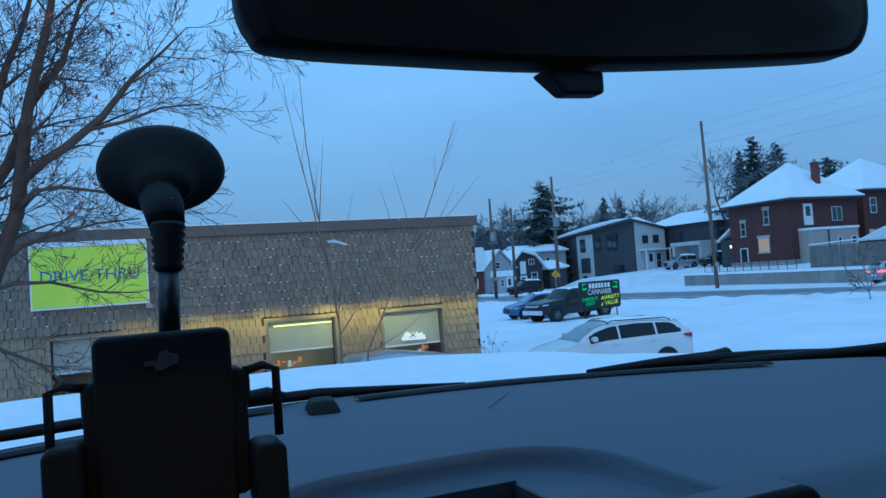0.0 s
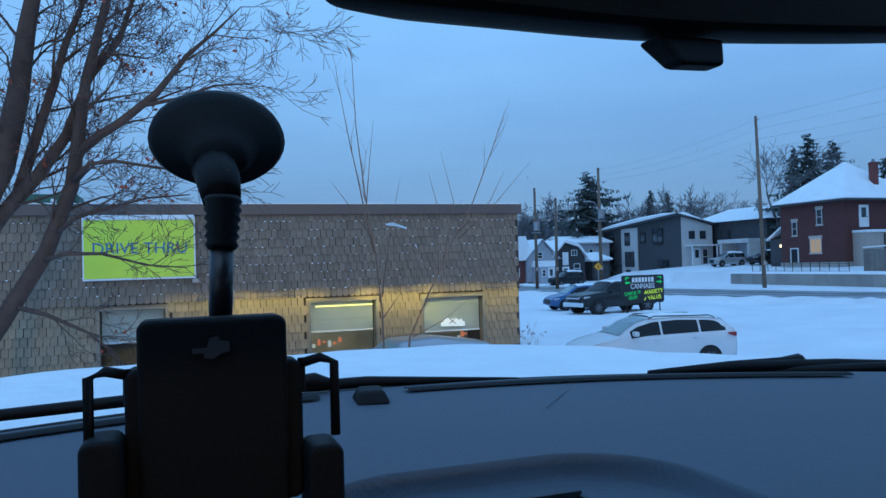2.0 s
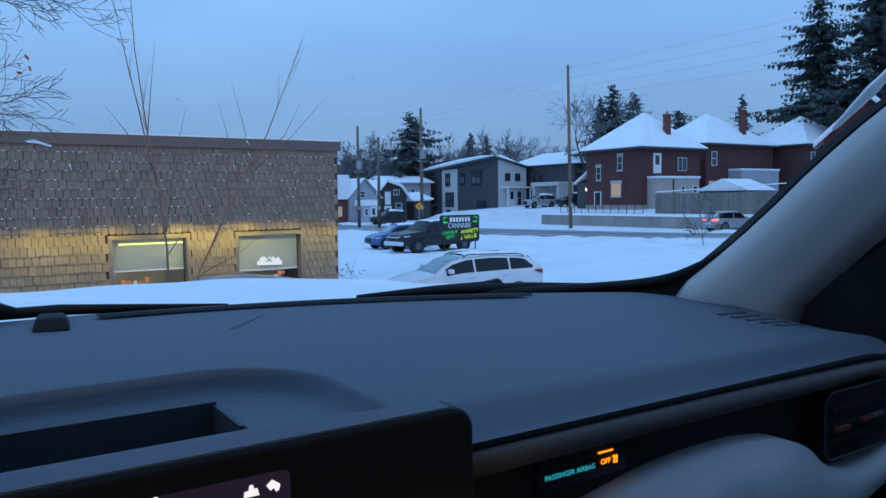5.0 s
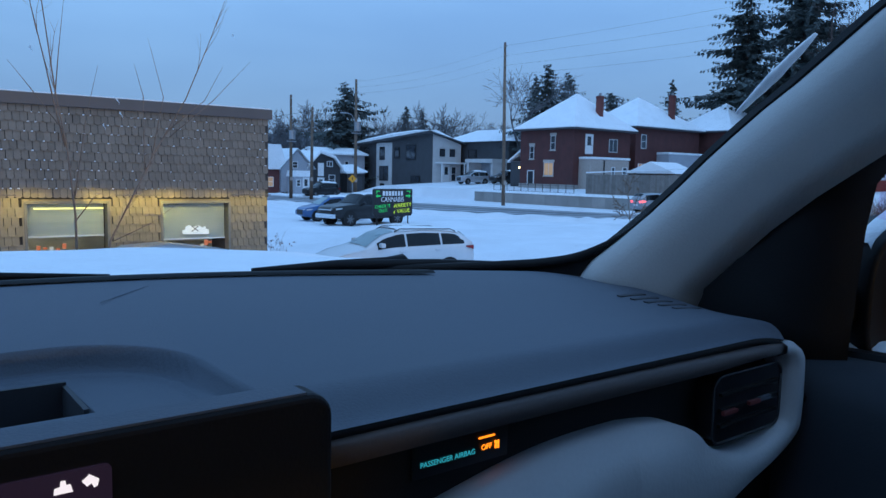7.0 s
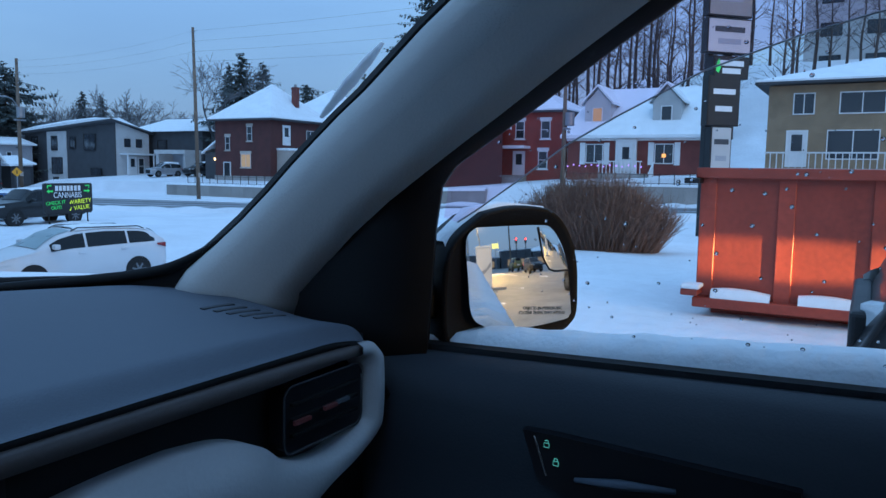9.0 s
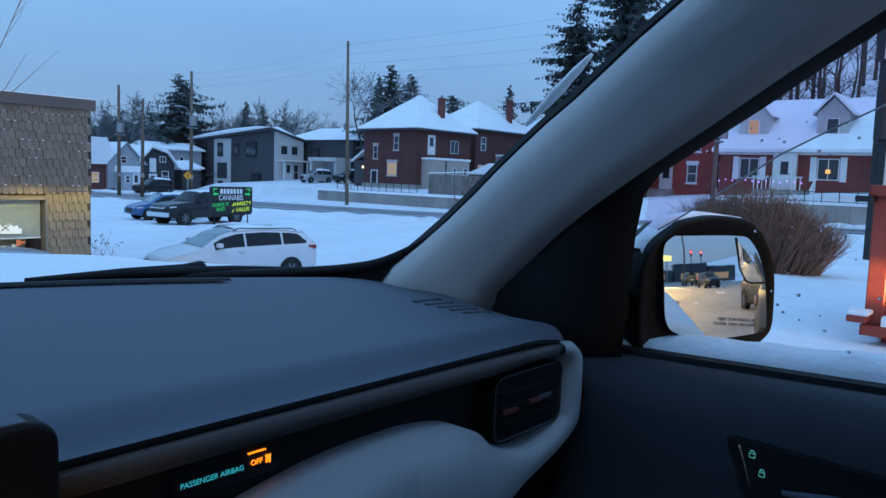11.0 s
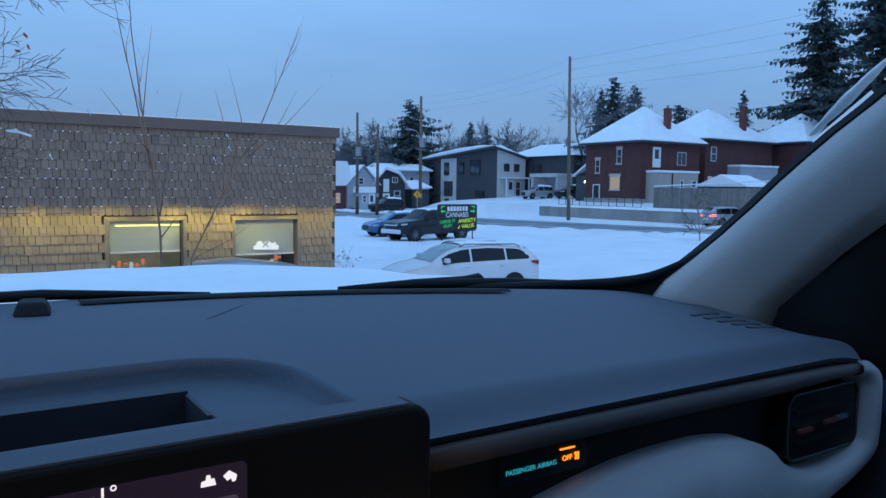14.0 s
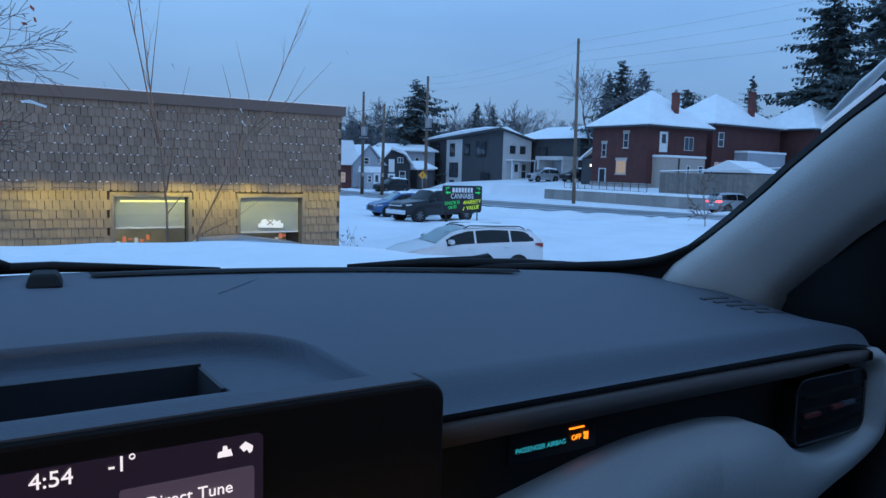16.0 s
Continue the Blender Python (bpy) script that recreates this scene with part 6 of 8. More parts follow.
# outer body of the truck
cabin("front_body", Shape().box(-0.68, 1.18, 0.95, 2.10, 2.05, 2.60), PAINT_SILVER, "silver front wings and nose", bevel=0.05)
grille = cabin("grille", Shape().box(-0.3, 0.8, 2.09, 2.13, 2.25, 2.58), BLACK_METAL, "black front grille", bevel=0.02)
for hx in (-0.66, 0.84):
    cabin("headlight", Shape().box(hx, hx + 0.32, 2.08, 2.14, 2.42, 2.58), HEADLIGHT, bevel=0.02)
cabin("bumper", Shape().box(-0.70, 1.20, 2.06, 2.22, 1.98, 2.2), CHROME, bevel=0.04)
cabin("chassis", Shape().box(-0.35, 0.85, -3.3, 0.95, 1.98, 2.12), BLACK_METAL)
cabin("load_bed", Shape().box(-0.44, 0.94, -3.4, -1.58, 2.2, 2.26).box(-0.44, -0.38, -3.4, -1.58, 2.26, 2.85).box(0.88, 0.94, -3.4, -1.58, 2.26, 2.85).box(-0.38, 0.88, -3.4, -3.34, 2.26, 2.85).box(-0.38, 0.88, -1.64, -1.58, 2.26, 2.85), PAINT_SILVER, "open silver load bed")
for wx, wy in ((-0.58, 1.5), (1.08, 1.5), (-0.44, -2.45), (0.94, -2.45)):
    tyre = cabin("wheel", Shape().disc((wx, wy, 2.05), 0.40, "x", 0.24, 28), TYRE, bevel=0.03)
    cabin("rim", Shape().disc((wx + (0.1 if wx > 0.25 else -0.1), wy, 2.05), 0.25, "x", 0.06, 20), RIM, parent=tyre)

# rear-view mirror
def mirror_outline(grow=0.0):
    bot = [(0.128 - grow, 3.300), (0.128 - grow, 3.283), (0.1315 - grow, 3.273 - grow), (0.140, 3.2675 - grow), (0.181, 3.2665 - grow), (0.25, 3.2665 - grow), (0.33, 3.271 - grow), (0.395, 3.2765 - grow), (0.411, 3.281 - grow), (0.4195 + grow, 3.292), (0.421 + grow, 3.307)]
    top = [(0.417 + grow, 3.330), (0.405, 3.339 + grow), (0.36, 3.343 + grow), (0.25, 3.342 + grow), (0.16, 3.335 + grow), (0.138 - grow, 3.325 + grow)]
    loop = bot + top
    return [(x, z + 0.0025) for x, z in spline(loop + [loop[0]])[:-1]]


s = Shape()
def ring_at(y, k):
    cx, cz = 0.274, 3.304
    return [(cx + (x - cx) * k, y, cz + (z - cz) * k) for x, z in mirror_outline()]
s.loft([ring_at(0.598, 0.975), ring_at(0.600, 1.0), ring_at(0.612, 1.0), ring_at(0.625, 0.9), ring_at(0.635, 0.6)])
rv = cabin("rearview_mirror", s, CABIN_BLACK, "black rear-view mirror housing", smooth=True)
s = Shape()
s.add([(0.274 + (x - 0.274) * 0.955, 0.5975, 3.304 + (z - 3.304) * 0.93) for x, z in mirror_outline()], [tuple(range(len(mirror_outline())))])
cabin("mirror_glass", s, MIRROR_DIM, "dimmed mirror glass", parent=rv)
cabin("dimming_tab", Shape().loft([[(0.243, 0.602, 3.268), (0.270, 0.602, 3.268), (0.270, 0.616, 3.268), (0.243, 0.616, 3.268)], [(0.249, 0.598, 3.257), (0.267, 0.598, 3.2575), (0.267, 0.608, 3.2575), (0.249, 0.608, 3.257)]]), CABIN_BLACK, "small day and night lever", bevel=0.002, parent=rv)
cabin("mirror_stem", Shape().tube([(0.26, 0.63, 3.31), (0.255, 0.66, 3.345), (0.25, 0.675, 3.362)], 0.011, 10), CABIN_BLACK, smooth=True, parent=rv)

# door mirror
WM = Matrix.Translation((1.0, 0.5755, 3.085)) @ pose(0, 0, 0, 0, 0, -28.1)
WING = [(-0.0456, 0.0682), (-0.0109, 0.0743), (0.0325, 0.0697), (0.056, 0.0488), (0.0686, 0.0174), (0.0716, -0.0173), (0.0707, -0.0408), (0.0635, -0.0511), (0.0505, -0.0582), (0.021, -0.0597), (-0.0355, -0.0551), (-0.0777, -0.0616), (-0.0853, -0.0131), (-0.0777, 0.0376)]
WING = [(x * 1.14 if x < 0 else x, z) for x, z in WING]


def wing(k, y, dx=0.0):
    cx, cz = -0.01, 0.0
    return [WM @ Vector((cx + (x - cx) * k + dx, y, cz + (z - cz) * k)) for x, z in spline(WING + [WING[0]])[:-1]]


s = Shape()
s.loft([wing(0.93, -0.004), wing(0.965, -0.009), wing(1.0, -0.004), wing(1.0, 0.03, 0.004), wing(0.9, 0.07, 0.01), wing(0.6, 0.09, 0.01)])
wm = cabin("door_mirror", s, CABIN_BLACK, "black door mirror housing with snow on top", smooth=True)
GLASS_O = [(-0.0476, 0.0537), (0.0121, 0.0542), (0.0325, 0.0495), (0.0468, 0.0284), (0.0533, 0.0038), (0.057, -0.0348), (0.055, -0.0403), (0.0457, -0.0445), (-0.0127, -0.0484), (-0.0395, -0.0429), (-0.053, -0.03), (-0.0559, 0.0034), (-0.0566, 0.042)]
GLASS_O = [(x * 1.28 if x < 0 else x, z) for x, z in GLASS_O]
GLASS_S = spline(GLASS_O + [GLASS_O[0]])[:-1]
n = len(GLASS_S)


def sag(x, z, r=1.4):
    return -0.0125 + (x * x + (z - 0.003) ** 2) / (2 * r)


mg = Shape()
mg.loft([[(x * k, sag(x * k, 0.003 + (z - 0.003) * k), 0.003 + (z - 0.003) * k) for x, z in GLASS_S] for k in (1.0, 0.85, 0.68, 0.5, 0.32, 0.15, 0.01)], cap=False)
glass_ob = part("mirror_glass", mg, MIRROR, wm, "slightly domed mirror glass", smooth=True, m=WM @ pose(0, 0, 0, -3.6, 0, 0.2))
SPOT = [(0.0136, 0.0522), (0.019, 0.0213), (0.0271, 0.009), (0.0346, 0.0066), (0.0533, 0.0068)]
part("mirror_divider", Shape().tube([(x, -0.0120, z) for x, z in SPOT], 0.0011, 5), CABIN_BLACK, glass_ob)
corner = [(0.0150, 0.0515), (0.0200, 0.0225), (0.0278, 0.0105), (0.0346, 0.0080), (0.0515, 0.0080), (0.0462, 0.0270), (0.0320, 0.0478)]
cx, cz = 0.033, 0.031
corner = spline(corner + [corner[0]], 4)[:-1]
dome = Shape().loft([[(cx + (x - cx) * k, -0.0122 - 0.0010 * (1 - k * k), cz + (z - cz) * k) for x, z in corner] for k in (1.0, 0.8, 0.6, 0.4, 0.2, 0.01)], cap=False)
part("spot_mirror", dome, MIRROR, glass_ob, "small strongly domed wide-angle mirror", smooth=True)
words("OBJECTS IN MIRROR ARE\nCLOSER THAN THEY APPEAR", 0.0046, Matrix.Translation((0.0180, -0.0124, -0.0325)) @ pose(0, 0, 0, 90, 5, 0), ETCHED, glass_ob, "lettering", 0.0001)
s = Shape()
top = [WING[13], WING[0], WING[1], WING[2], WING[3]]
s.loft([[WM @ Vector((x, y, z + dz)) for y, dz in ((0.004, -0.002), (0.008, 0.003), (0.03, 0.003), (0.05, -0.01))] for x, z in top], closed=False)
cabin("mirror_snow", s, SNOW_HOOD, "thin snow on top of the mirror", smooth=True, parent=wm)
cabin("mirror_arm", Shape().box(0.90, 0.99, 0.625, 0.665, 3.05, 3.085), CABIN_BLACK, bevel=0.01, parent=wm)
# water drops on the passenger window
rnd = random.Random(11)
for i in range(190):
    y, z = rnd.uniform(0.12, 0.56), rnd.uniform(3.06, 3.30)
    if z > 3.22 + 0.6 * (0.56 - y):
        continue
    r = rnd.choice((0.0006, 0.0008, 0.001, 0.0014, 0.0018))
    s = Shape()
    rings = []
    for k in range(5):
        a = k / 4 * math.pi / 2
        rings.append([(0.8985 - 0.04 * (z - 3.05) - r * 0.5 * math.sin(a), y + r * math.cos(a) * math.cos(q2 * math.pi / 4), z + 0.9 * r * math.cos(a) * math.sin(q2 * math.pi / 4)) for q2 in range(8)])
    s.loft(rings)
    cabin("water_drop", s, DROP, smooth=True)

# lock buttons and pull on the passenger door
lk = cabin("lock_panel", Shape().prism([(0.50, 2.991), (0.47, 2.991), (0.30, 2.985), (0.30, 2.945), (0.46, 2.945), (0.485, 2.95)], 0.838, 0.85, "x"), PIANO, "black lock and handle recess")
for y, z in ((0.479, 2.9835), (0.471, 2.9705)):
    s = Shape()
    s.tube([(0.8372, y - 0.0021, z + 0.0004), (0.8372, y - 0.0021, z - 0.0030), (0.8372, y + 0.0021, z - 0.0030), (0.8372, y + 0.0021, z + 0.0004), (0.8372, y - 0.0021, z + 0.0004)], 0.00035, 5)
    cabin("lock_symbol", s, LOCK_TEAL, "glowing teal lock symbol", parent=lk)
    s = Shape()
    s.tube([(0.8372, y - 0.0013, z + 0.0004), (0.8372, y - 0.0013, z + 0.0025), (0.8372, y + 0.0013, z + 0.0025), (0.8372, y + 0.0013, z + (0.0004 if z < 2.975 else 0.0018))], 0.0004, 5)
    cabin("lock_shackle", s, LOCK_TEAL, parent=lk)
cabin("recess_edge", Shape().tube([(0.8375, 0.4895, 2.988), (0.8375, 0.488, 2.984), (0.8375, 0.4785, 2.958)], 0.0009, 6), CHROME, parent=lk)
cabin("door_pull", Shape().tube([(0.836, 0.455, 2.960), (0.834, 0.42, 2.965), (0.836, 0.38, 2.968)], [0.002, 0.004, 0.002], 8), DASH, "grey inner door pull", smooth=True, parent=lk)

# ---- phone holder on the windscreen ----
MB = Vector((0.108, 0.74, 3.25))
holder = thing("phone_holder", MB, "black suction-cup phone holder stuck to the windscreen", "phone holder")


def hold(name, shape, mat=CABIN_BLACK, label="", smooth=False, bevel=0.0, parent=None):
    return part(name, shape, mat, parent or holder, label, smooth, bevel, None if parent else Matrix.Translation(-MB))


nrm, up = Vector((0, -0.80, -0.6)).normalized(), Vector((0, -0.6, 0.80)).normalized()
s, rings = Shape(), []
for k, (r, d) in enumerate(((0.029, -0.004), (0.0295, 0.0), (0.027, 0.004), (0.018, 0.008), (0.013, 0.014), (0.011, 0.018))):
    rings.append([MB + nrm * d + Vector((1, 0, 0)) * r * math.cos(a) + Vector((0, -0.16, 0.985)) * r * 0.70 * math.sin(a) + Vector((0, 0, 0.001)) for a in np.linspace(0, 2 * math.pi, 33)[:-1]])
s.loft(rings)
hold("suction_cup", s, label="broad black suction cup", smooth=True)
hold("cup_rivet", Shape().disc((0.1095, 0.708, 3.2325), 0.0014, "y", 0.002, 10), CHROME)
neck = [(0.106, 0.735, 3.238), (0.1065, 0.715, 3.230), (0.107, 0.705, 3.222)]
hold("neck", Shape().tube(neck, [0.010, 0.009, 0.0078], 12), smooth=True)
pts, rad = [], []
for k in range(13):
    pts.append((0.1075 - 0.001 * k / 12, 0.702 - 0.002 * k / 12, 3.222 - 0.021 * k / 12))
    rad.append((0.0078 if k % 2 else 0.0066) * (1 - 0.18 * k / 12))
hold("gooseneck", Shape().tube(pts, rad, 14), label="ribbed flexible neck", smooth=True)
hold("stem", Shape().tube([(0.1065, 0.700, 3.203), (0.1055, 0.700, 3.172)], 0.0046, 12), PIANO, smooth=True)
cr = hold("cradle", Shape().prism(rounded(0.0755, 0.1285, 3.092, 3.1755, 0.004), 0.680, 0.694, "y").prism(rounded(0.071, 0.1345, 3.105, 3.158, 0.004), 0.683, 0.697, "y"), label="black cradle back plate", bevel=0.002)
hold("cradle_mark", Shape().prism([(0.0945, 3.1628), (0.0985, 3.1628), (0.0985, 3.161), (0.1015, 3.1605), (0.1045, 3.1625), (0.1075, 3.163), (0.1075, 3.1665), (0.1045, 3.167), (0.1035, 3.1685), (0.1005, 3.168), (0.0995, 3.1645), (0.0945, 3.1645)], 0.6785, 0.68, "y"), DASH_DARK, "faint grey emblem", parent=cr)
for sx, x0, x1 in ((-1, 0.0575, 0.072), (1, 0.1345, 0.1485)):
    xo, xi = (x0, x1) if sx < 0 else (x1, x0)
    arm = hold("clamp_arm", Shape().tube([(xi, 0.686, 3.156), ((xi + xo) / 2, 0.684, 3.158), (xo - 0.002 * sx, 0.682, 3.156), (xo - 0.002 * sx, 0.682, 3.128)], 0.0019, 8), label="side clamp of the holder", smooth=True)
    hold("clamp_jaw", Shape().prism(rounded(min(x0, x1) - 0.0005, max(x0, x1) - 0.001, 3.084 if sx < 0 else 3.099, 3.136 if sx < 0 else 3.127, 0.004), 0.670, 0.692, "y"), bevel=0.002, parent=arm)
    hold("clamp_rod", Shape().tube([(xi, 0.686, 3.145), (xi, 0.686, 3.158)], 0.0015, 6), parent=arm)
for x0, x1 in ((0.077, 0.088), (0.1215, 0.131)):
    hold("foot", Shape().prism([(x0, 3.096), (x0 + 0.001, 3.083), (x1 - 0.001, 3.083), (x1, 3.096)], 0.672, 0.69, "y"), bevel=0.002, parent=cr)

# ---- vehicles ----


def lerp_table(table, x):
    for (x0, z0), (x1, z1) in zip(table, table[1:]):
        if x0 <= x <= x1:
            return z0 + (z1 - z0) * (x - x0) / (x1 - x0)
    return table[0][1] if x < table[0][0] else table[-1][1]


def car(name, m, label, category, paint, length, width, top, belt, wheels, radius, glass_x, screen_x, rear_x, low=0.24, snow=0.0, lit="", bumper=None, screen_mat=None, rails=False, pillars=(), group="parked cars"):
    """A car with its nose to +x: top and belt are height tables along x, glass_x the span of side glass."""
    ob = thing(name, m, label, category, group)
    x0, x1 = -length / 2, length / 2
    hw = width / 2

    def half(x):
        e = min(x - x0, x1 - x)
        return hw * (0.80 + 0.20 * smooth01(0.0, 0.75, e))

    def section(x):
        zt, zb, w = lerp_table(top, x), lerp_table(belt, x), half(x)
        zb = min(zb, zt - 0.03)
        green = smooth01(0.05, 0.35, zt - zb)
        wr = w * (0.97 - 0.20 * green)
        z0 = low + 0.14 * (1 - smooth01(0.0, 0.5, min(x - x0, x1 - x)))
        return [(w * 0.90, z0), (w * 0.985, z0 + 0.16), (w, z0 + (zb - z0) * 0.5), (w * 0.985, zb - 0.06), (w * 0.955, zb), (wr * 0.5 + w * 0.955 * 0.5, zb + (zt - zb) * 0.48), (wr, zt - 0.06 * green - 0.012), (wr * 0.82, zt - 0.005), (wr * 0.4, zt + 0.02)]

    stations = sorted(set([round(v, 3) for v in np.linspace(x0, x1, 44)] + [round(p[0], 3) for p in top if x0 <= p[0] <= x1]))
    rings = []
    for x in stations:
        h = section(x)
        rings.append([(x, y, z) for y, z in h] + [(x, -y, z) for y, z in reversed(h)])
    part("body", Shape().loft(rings), paint, ob, smooth=True)
    # side glass, screens
    for side in (1, -1):
        cuts = [glass_x[0]] + list(pillars) + [glass_x[1]]
        for a, b2 in zip(cuts, cuts[1:]):
            s, loop = Shape(), []
            for x in np.linspace(a + 0.035, b2 - 0.035, 9):
                h = section(x)
                lo, hi = Vector((x, h[4][0], h[4][1])), Vector((x, h[6][0], h[6][1]))
                mid = Vector((x, h[5][0], h[5][1]))
                end = min(1.0, 0.42 + (x - glass_x[0]) / 0.55) if category == "minivan" else 1.0
                lo, mid, hi = lo.lerp(hi, 0.10 * (1 - end)), lo.lerp(mid, end), lo.lerp(hi, end)
                pts = [lo.lerp(mid, 0.14), mid, hi.lerp(mid, 0.16)]
                loop.append([(p.x, side * (p.y + 0.008), p.z) for p in pts])
            s.loft(loop, closed=False)
            part("side_window", s, CAR_GLASS, ob, smooth=True)
    for nm, (a, b2), mt in (("windscreen", screen_x, screen_mat or CAR_GLASS), ("rear_window", rear_x, CAR_GLASS)):
        s, loop = Shape(), []
        for k in sorted(list(np.linspace(0.06, 0.94, 9)) + [(p[0] - a) / (b2 - a) for p in top if 0.06 < (p[0] - a) / (b2 - a) < 0.94]):
            x = a + (b2 - a) * k
            zt, h = lerp_table(top, x), section(x)
            wv = h[7][0] * 0.98
            loop.append([(x, y, zt + 0.042 - 0.03 * abs(y / wv) ** 3) for y in np.linspace(-wv, wv, 9)])
        s.loft(loop, closed=False)
        part(nm, s, mt, ob, smooth=True)
    for wx in wheels:
        for side in (1, -1):
            y = side * (hw - 0.10)
            arch = part("wheel_arch", Shape().disc((wx, side * (hw - 0.11), radius + 0.03), radius * 1.16, "y", 0.235, 26), TYRE, ob)
            wh = part("wheel", Shape().disc((wx, y, radius), radius, "y", 0.225, 28), TYRE, ob, bevel=0.02)
            part("rim", Shape().disc((wx, y + side * 0.10, radius), radius * 0.68, "y", 0.05, 24), BLACK_METAL, wh)
            for k in range(7):
                a = 2 * math.pi * k / 7 + 0.3
                c, sn = math.cos(a), math.sin(a)
                part("spoke", Shape().add([(wx + c * r * radius - sn * o, y + side * d, radius + sn * r * radius + c * o) for d in (0.125, 0.14) for r, o in ((0.08, -0.03), (0.66, -0.022), (0.66, 0.022), (0.08, 0.03))],
                                          [(0, 1, 2, 3), (7, 6, 5, 4), (0, 4, 5, 1), (1, 5, 6, 2), (2, 6, 7, 3), (3, 7, 4, 0)]), RIM, wh)
    zh = lerp_table(top, x1 - 0.25) - 0.12
    for side in (1, -1):
        yl = half(x1 - 0.12)
        part("headlight", Shape().loft([[(x1 - 0.02, side * yl * 0.55, zh - 0.1), (x1 - 0.02, side * yl * 0.55, zh), (x1 - 0.05, side * yl * 0.60, zh + 0.02)],
                                        [(x1 - 0.16, side * (yl * 1.0 + 0.0), zh - 0.06), (x1 - 0.16, side * (yl * 1.0), zh + 0.03), (x1 - 0.2, side * yl * 0.98, zh + 0.05)],
                                        [(x1 - 0.50, side * (half(x1 - 0.5) + 0.004), zh + 0.0), (x1 - 0.50, side * (half(x1 - 0.5) + 0.002), zh + 0.05), (x1 - 0.52, side * half(x1 - 0.5) * 0.99, zh + 0.06)]]), HEAD_LIT if "head" in lit else HEADLIGHT, ob)
        zt = lerp_table(belt, x0 + 0.2) - 0.08
        yr = half(x0 + 0.1)
        part("tail_light", Shape().loft([[(x0 - 0.012, side * yr * 0.62, zt - 0.12), (x0 - 0.012, side * yr * 0.62, zt + 0.02), (x0 + 0.03, side * yr * 0.7, zt + 0.02)],
                                         [(x0 + 0.02, side * (yr + 0.012), zt - 0.12), (x0 + 0.02, side * (yr + 0.012), zt + 0.03), (x0 + 0.1, side * yr, zt + 0.03)],
                                         [(x0 + 0.36, side * (half(x0 + 0.36) + 0.008), zt - 0.02), (x0 + 0.36, side * (half(x0 + 0.36) + 0.008), zt + 0.03), (x0 + 0.36, side * half(x0 + 0.36) * 0.98, zt + 0.03)]]), TAIL_LIT if "tail" in lit else TAIL_RED, ob)
        mx, mz = screen_x[1] if screen_x[1] > screen_x[0] else screen_x[0], lerp_table(belt, screen_x[0]) + 0.05
        mir = part("door_mirror", Shape().box(mx - 0.55, mx - 0.38, side * (hw + 0.02), side * (hw + 0.22), mz, mz + 0.15), paint, ob, bevel=0.04)
        for hx in pillars[:2]:
            part("door_handle", Shape().box(hx + 0.06, hx + 0.26, side * (hw - 0.01), side * (hw + 0.03), lerp_table(belt, hx) - 0.14, lerp_table(belt, hx) - 0.10), paint, ob, bevel=0.01)
    part("grille", Shape().box(x1 - 0.06, x1 + 0.012, -hw * 0.5, hw * 0.5, low + 0.18, zh - 0.02), BLACK_METAL, ob, bevel=0.02)
    if bumper:
        part("front_bumper", Shape().box(x1 - 0.1, x1 + 0.08, -hw * 0.86, hw * 0.86, low + 0.06, low + 0.32), bumper, ob, bevel=0.04)
        part("grille_bar", Shape().box(x1, x1 + 0.03, -hw * 0.6, hw * 0.6, low + 0.52, low + 0.58), bumper, ob)
    part("number_plate", Shape().box(x0 - 0.02, x0 - 0.005, -0.26, 0.26, low + 0.35, low + 0.5), WHITE_PAINT, ob)
    if rails:
        for side in (1, -1):
            part("roof_rail", Shape().tube([(glass_x[0] + 0.3, side * hw * 0.68, lerp_table(top, glass_x[0] + 0.3) + 0.01), (glass_x[0] + 0.5, side * hw * 0.68, lerp_table(top, glass_x[0] + 0.5) + 0.06), (glass_x[1] - 0.9, side * hw * 0.68, lerp_table(top, glass_x[1] - 0.9) + 0.06), (glass_x[1] - 0.7, side * hw * 0.68, lerp_table(top, glass_x[1] - 0.7) + 0.0)], 0.018, 6), BLACK_METAL, ob)
    if snow:
        s, loop = Shape(), []
        for x in np.linspace(glass_x[0] + 0.15, screen_x[0] - 0.05 if screen_x[0] < screen_x[1] else screen_x[1] - 0.05, 14):
            h = section(x)
            wv, zt = h[6][0] * 0.95, lerp_table(top, x)
            loop.append([(x, y, zt + (-0.02 if abs(y) > wv * 0.97 else snow * (1 - abs(y / wv) ** 4) + 0.02 * noise.noise(Vector((x * 3, y * 3, 0))))) for y in np.linspace(-wv, wv, 9)])
        s.loft(loop, closed=False)
        part("roof_snow", s, SNOW_ROOF, ob, "snow on the roof", smooth=True)
    return ob


def facing(x, y, heading, z=None):
    return Matrix.Translation((x, y, ground_height(x, y) if z is None else z)) @ pose(0, 0, 0, 0, 0, heading)


van = car("minivan", facing(13.57, 20.03, 172, -0.17) @ Matrix.Diagonal((0.97, 0.97, 0.93, 1)), "white minivan with dark windows parked on the snowy lot", "minivan", VAN_WHITE, 5.17, 1.98,
          [(-2.6, 0.95), (-2.52, 1.25), (-2.2, 1.56), (-1.6, 1.67), (-0.6, 1.72), (0.25, 1.68), (0.75, 1.54), (1.42, 1.13), (2.0, 1.0), (2.4, 0.87), (2.6, 0.66)],
          [(-2.6, 1.20), (-1.2, 1.17), (0.5, 1.12), (1.4, 1.04), (2.6, 0.9)], (1.53, -1.53), 0.35, (-2.2, 1.05), (0.28, 1.42), (-2.5, -2.15), low=0.2, snow=0.06, screen_mat=CAR_GLASS_FROST, rails=True, pillars=(-1.25, 0.02))
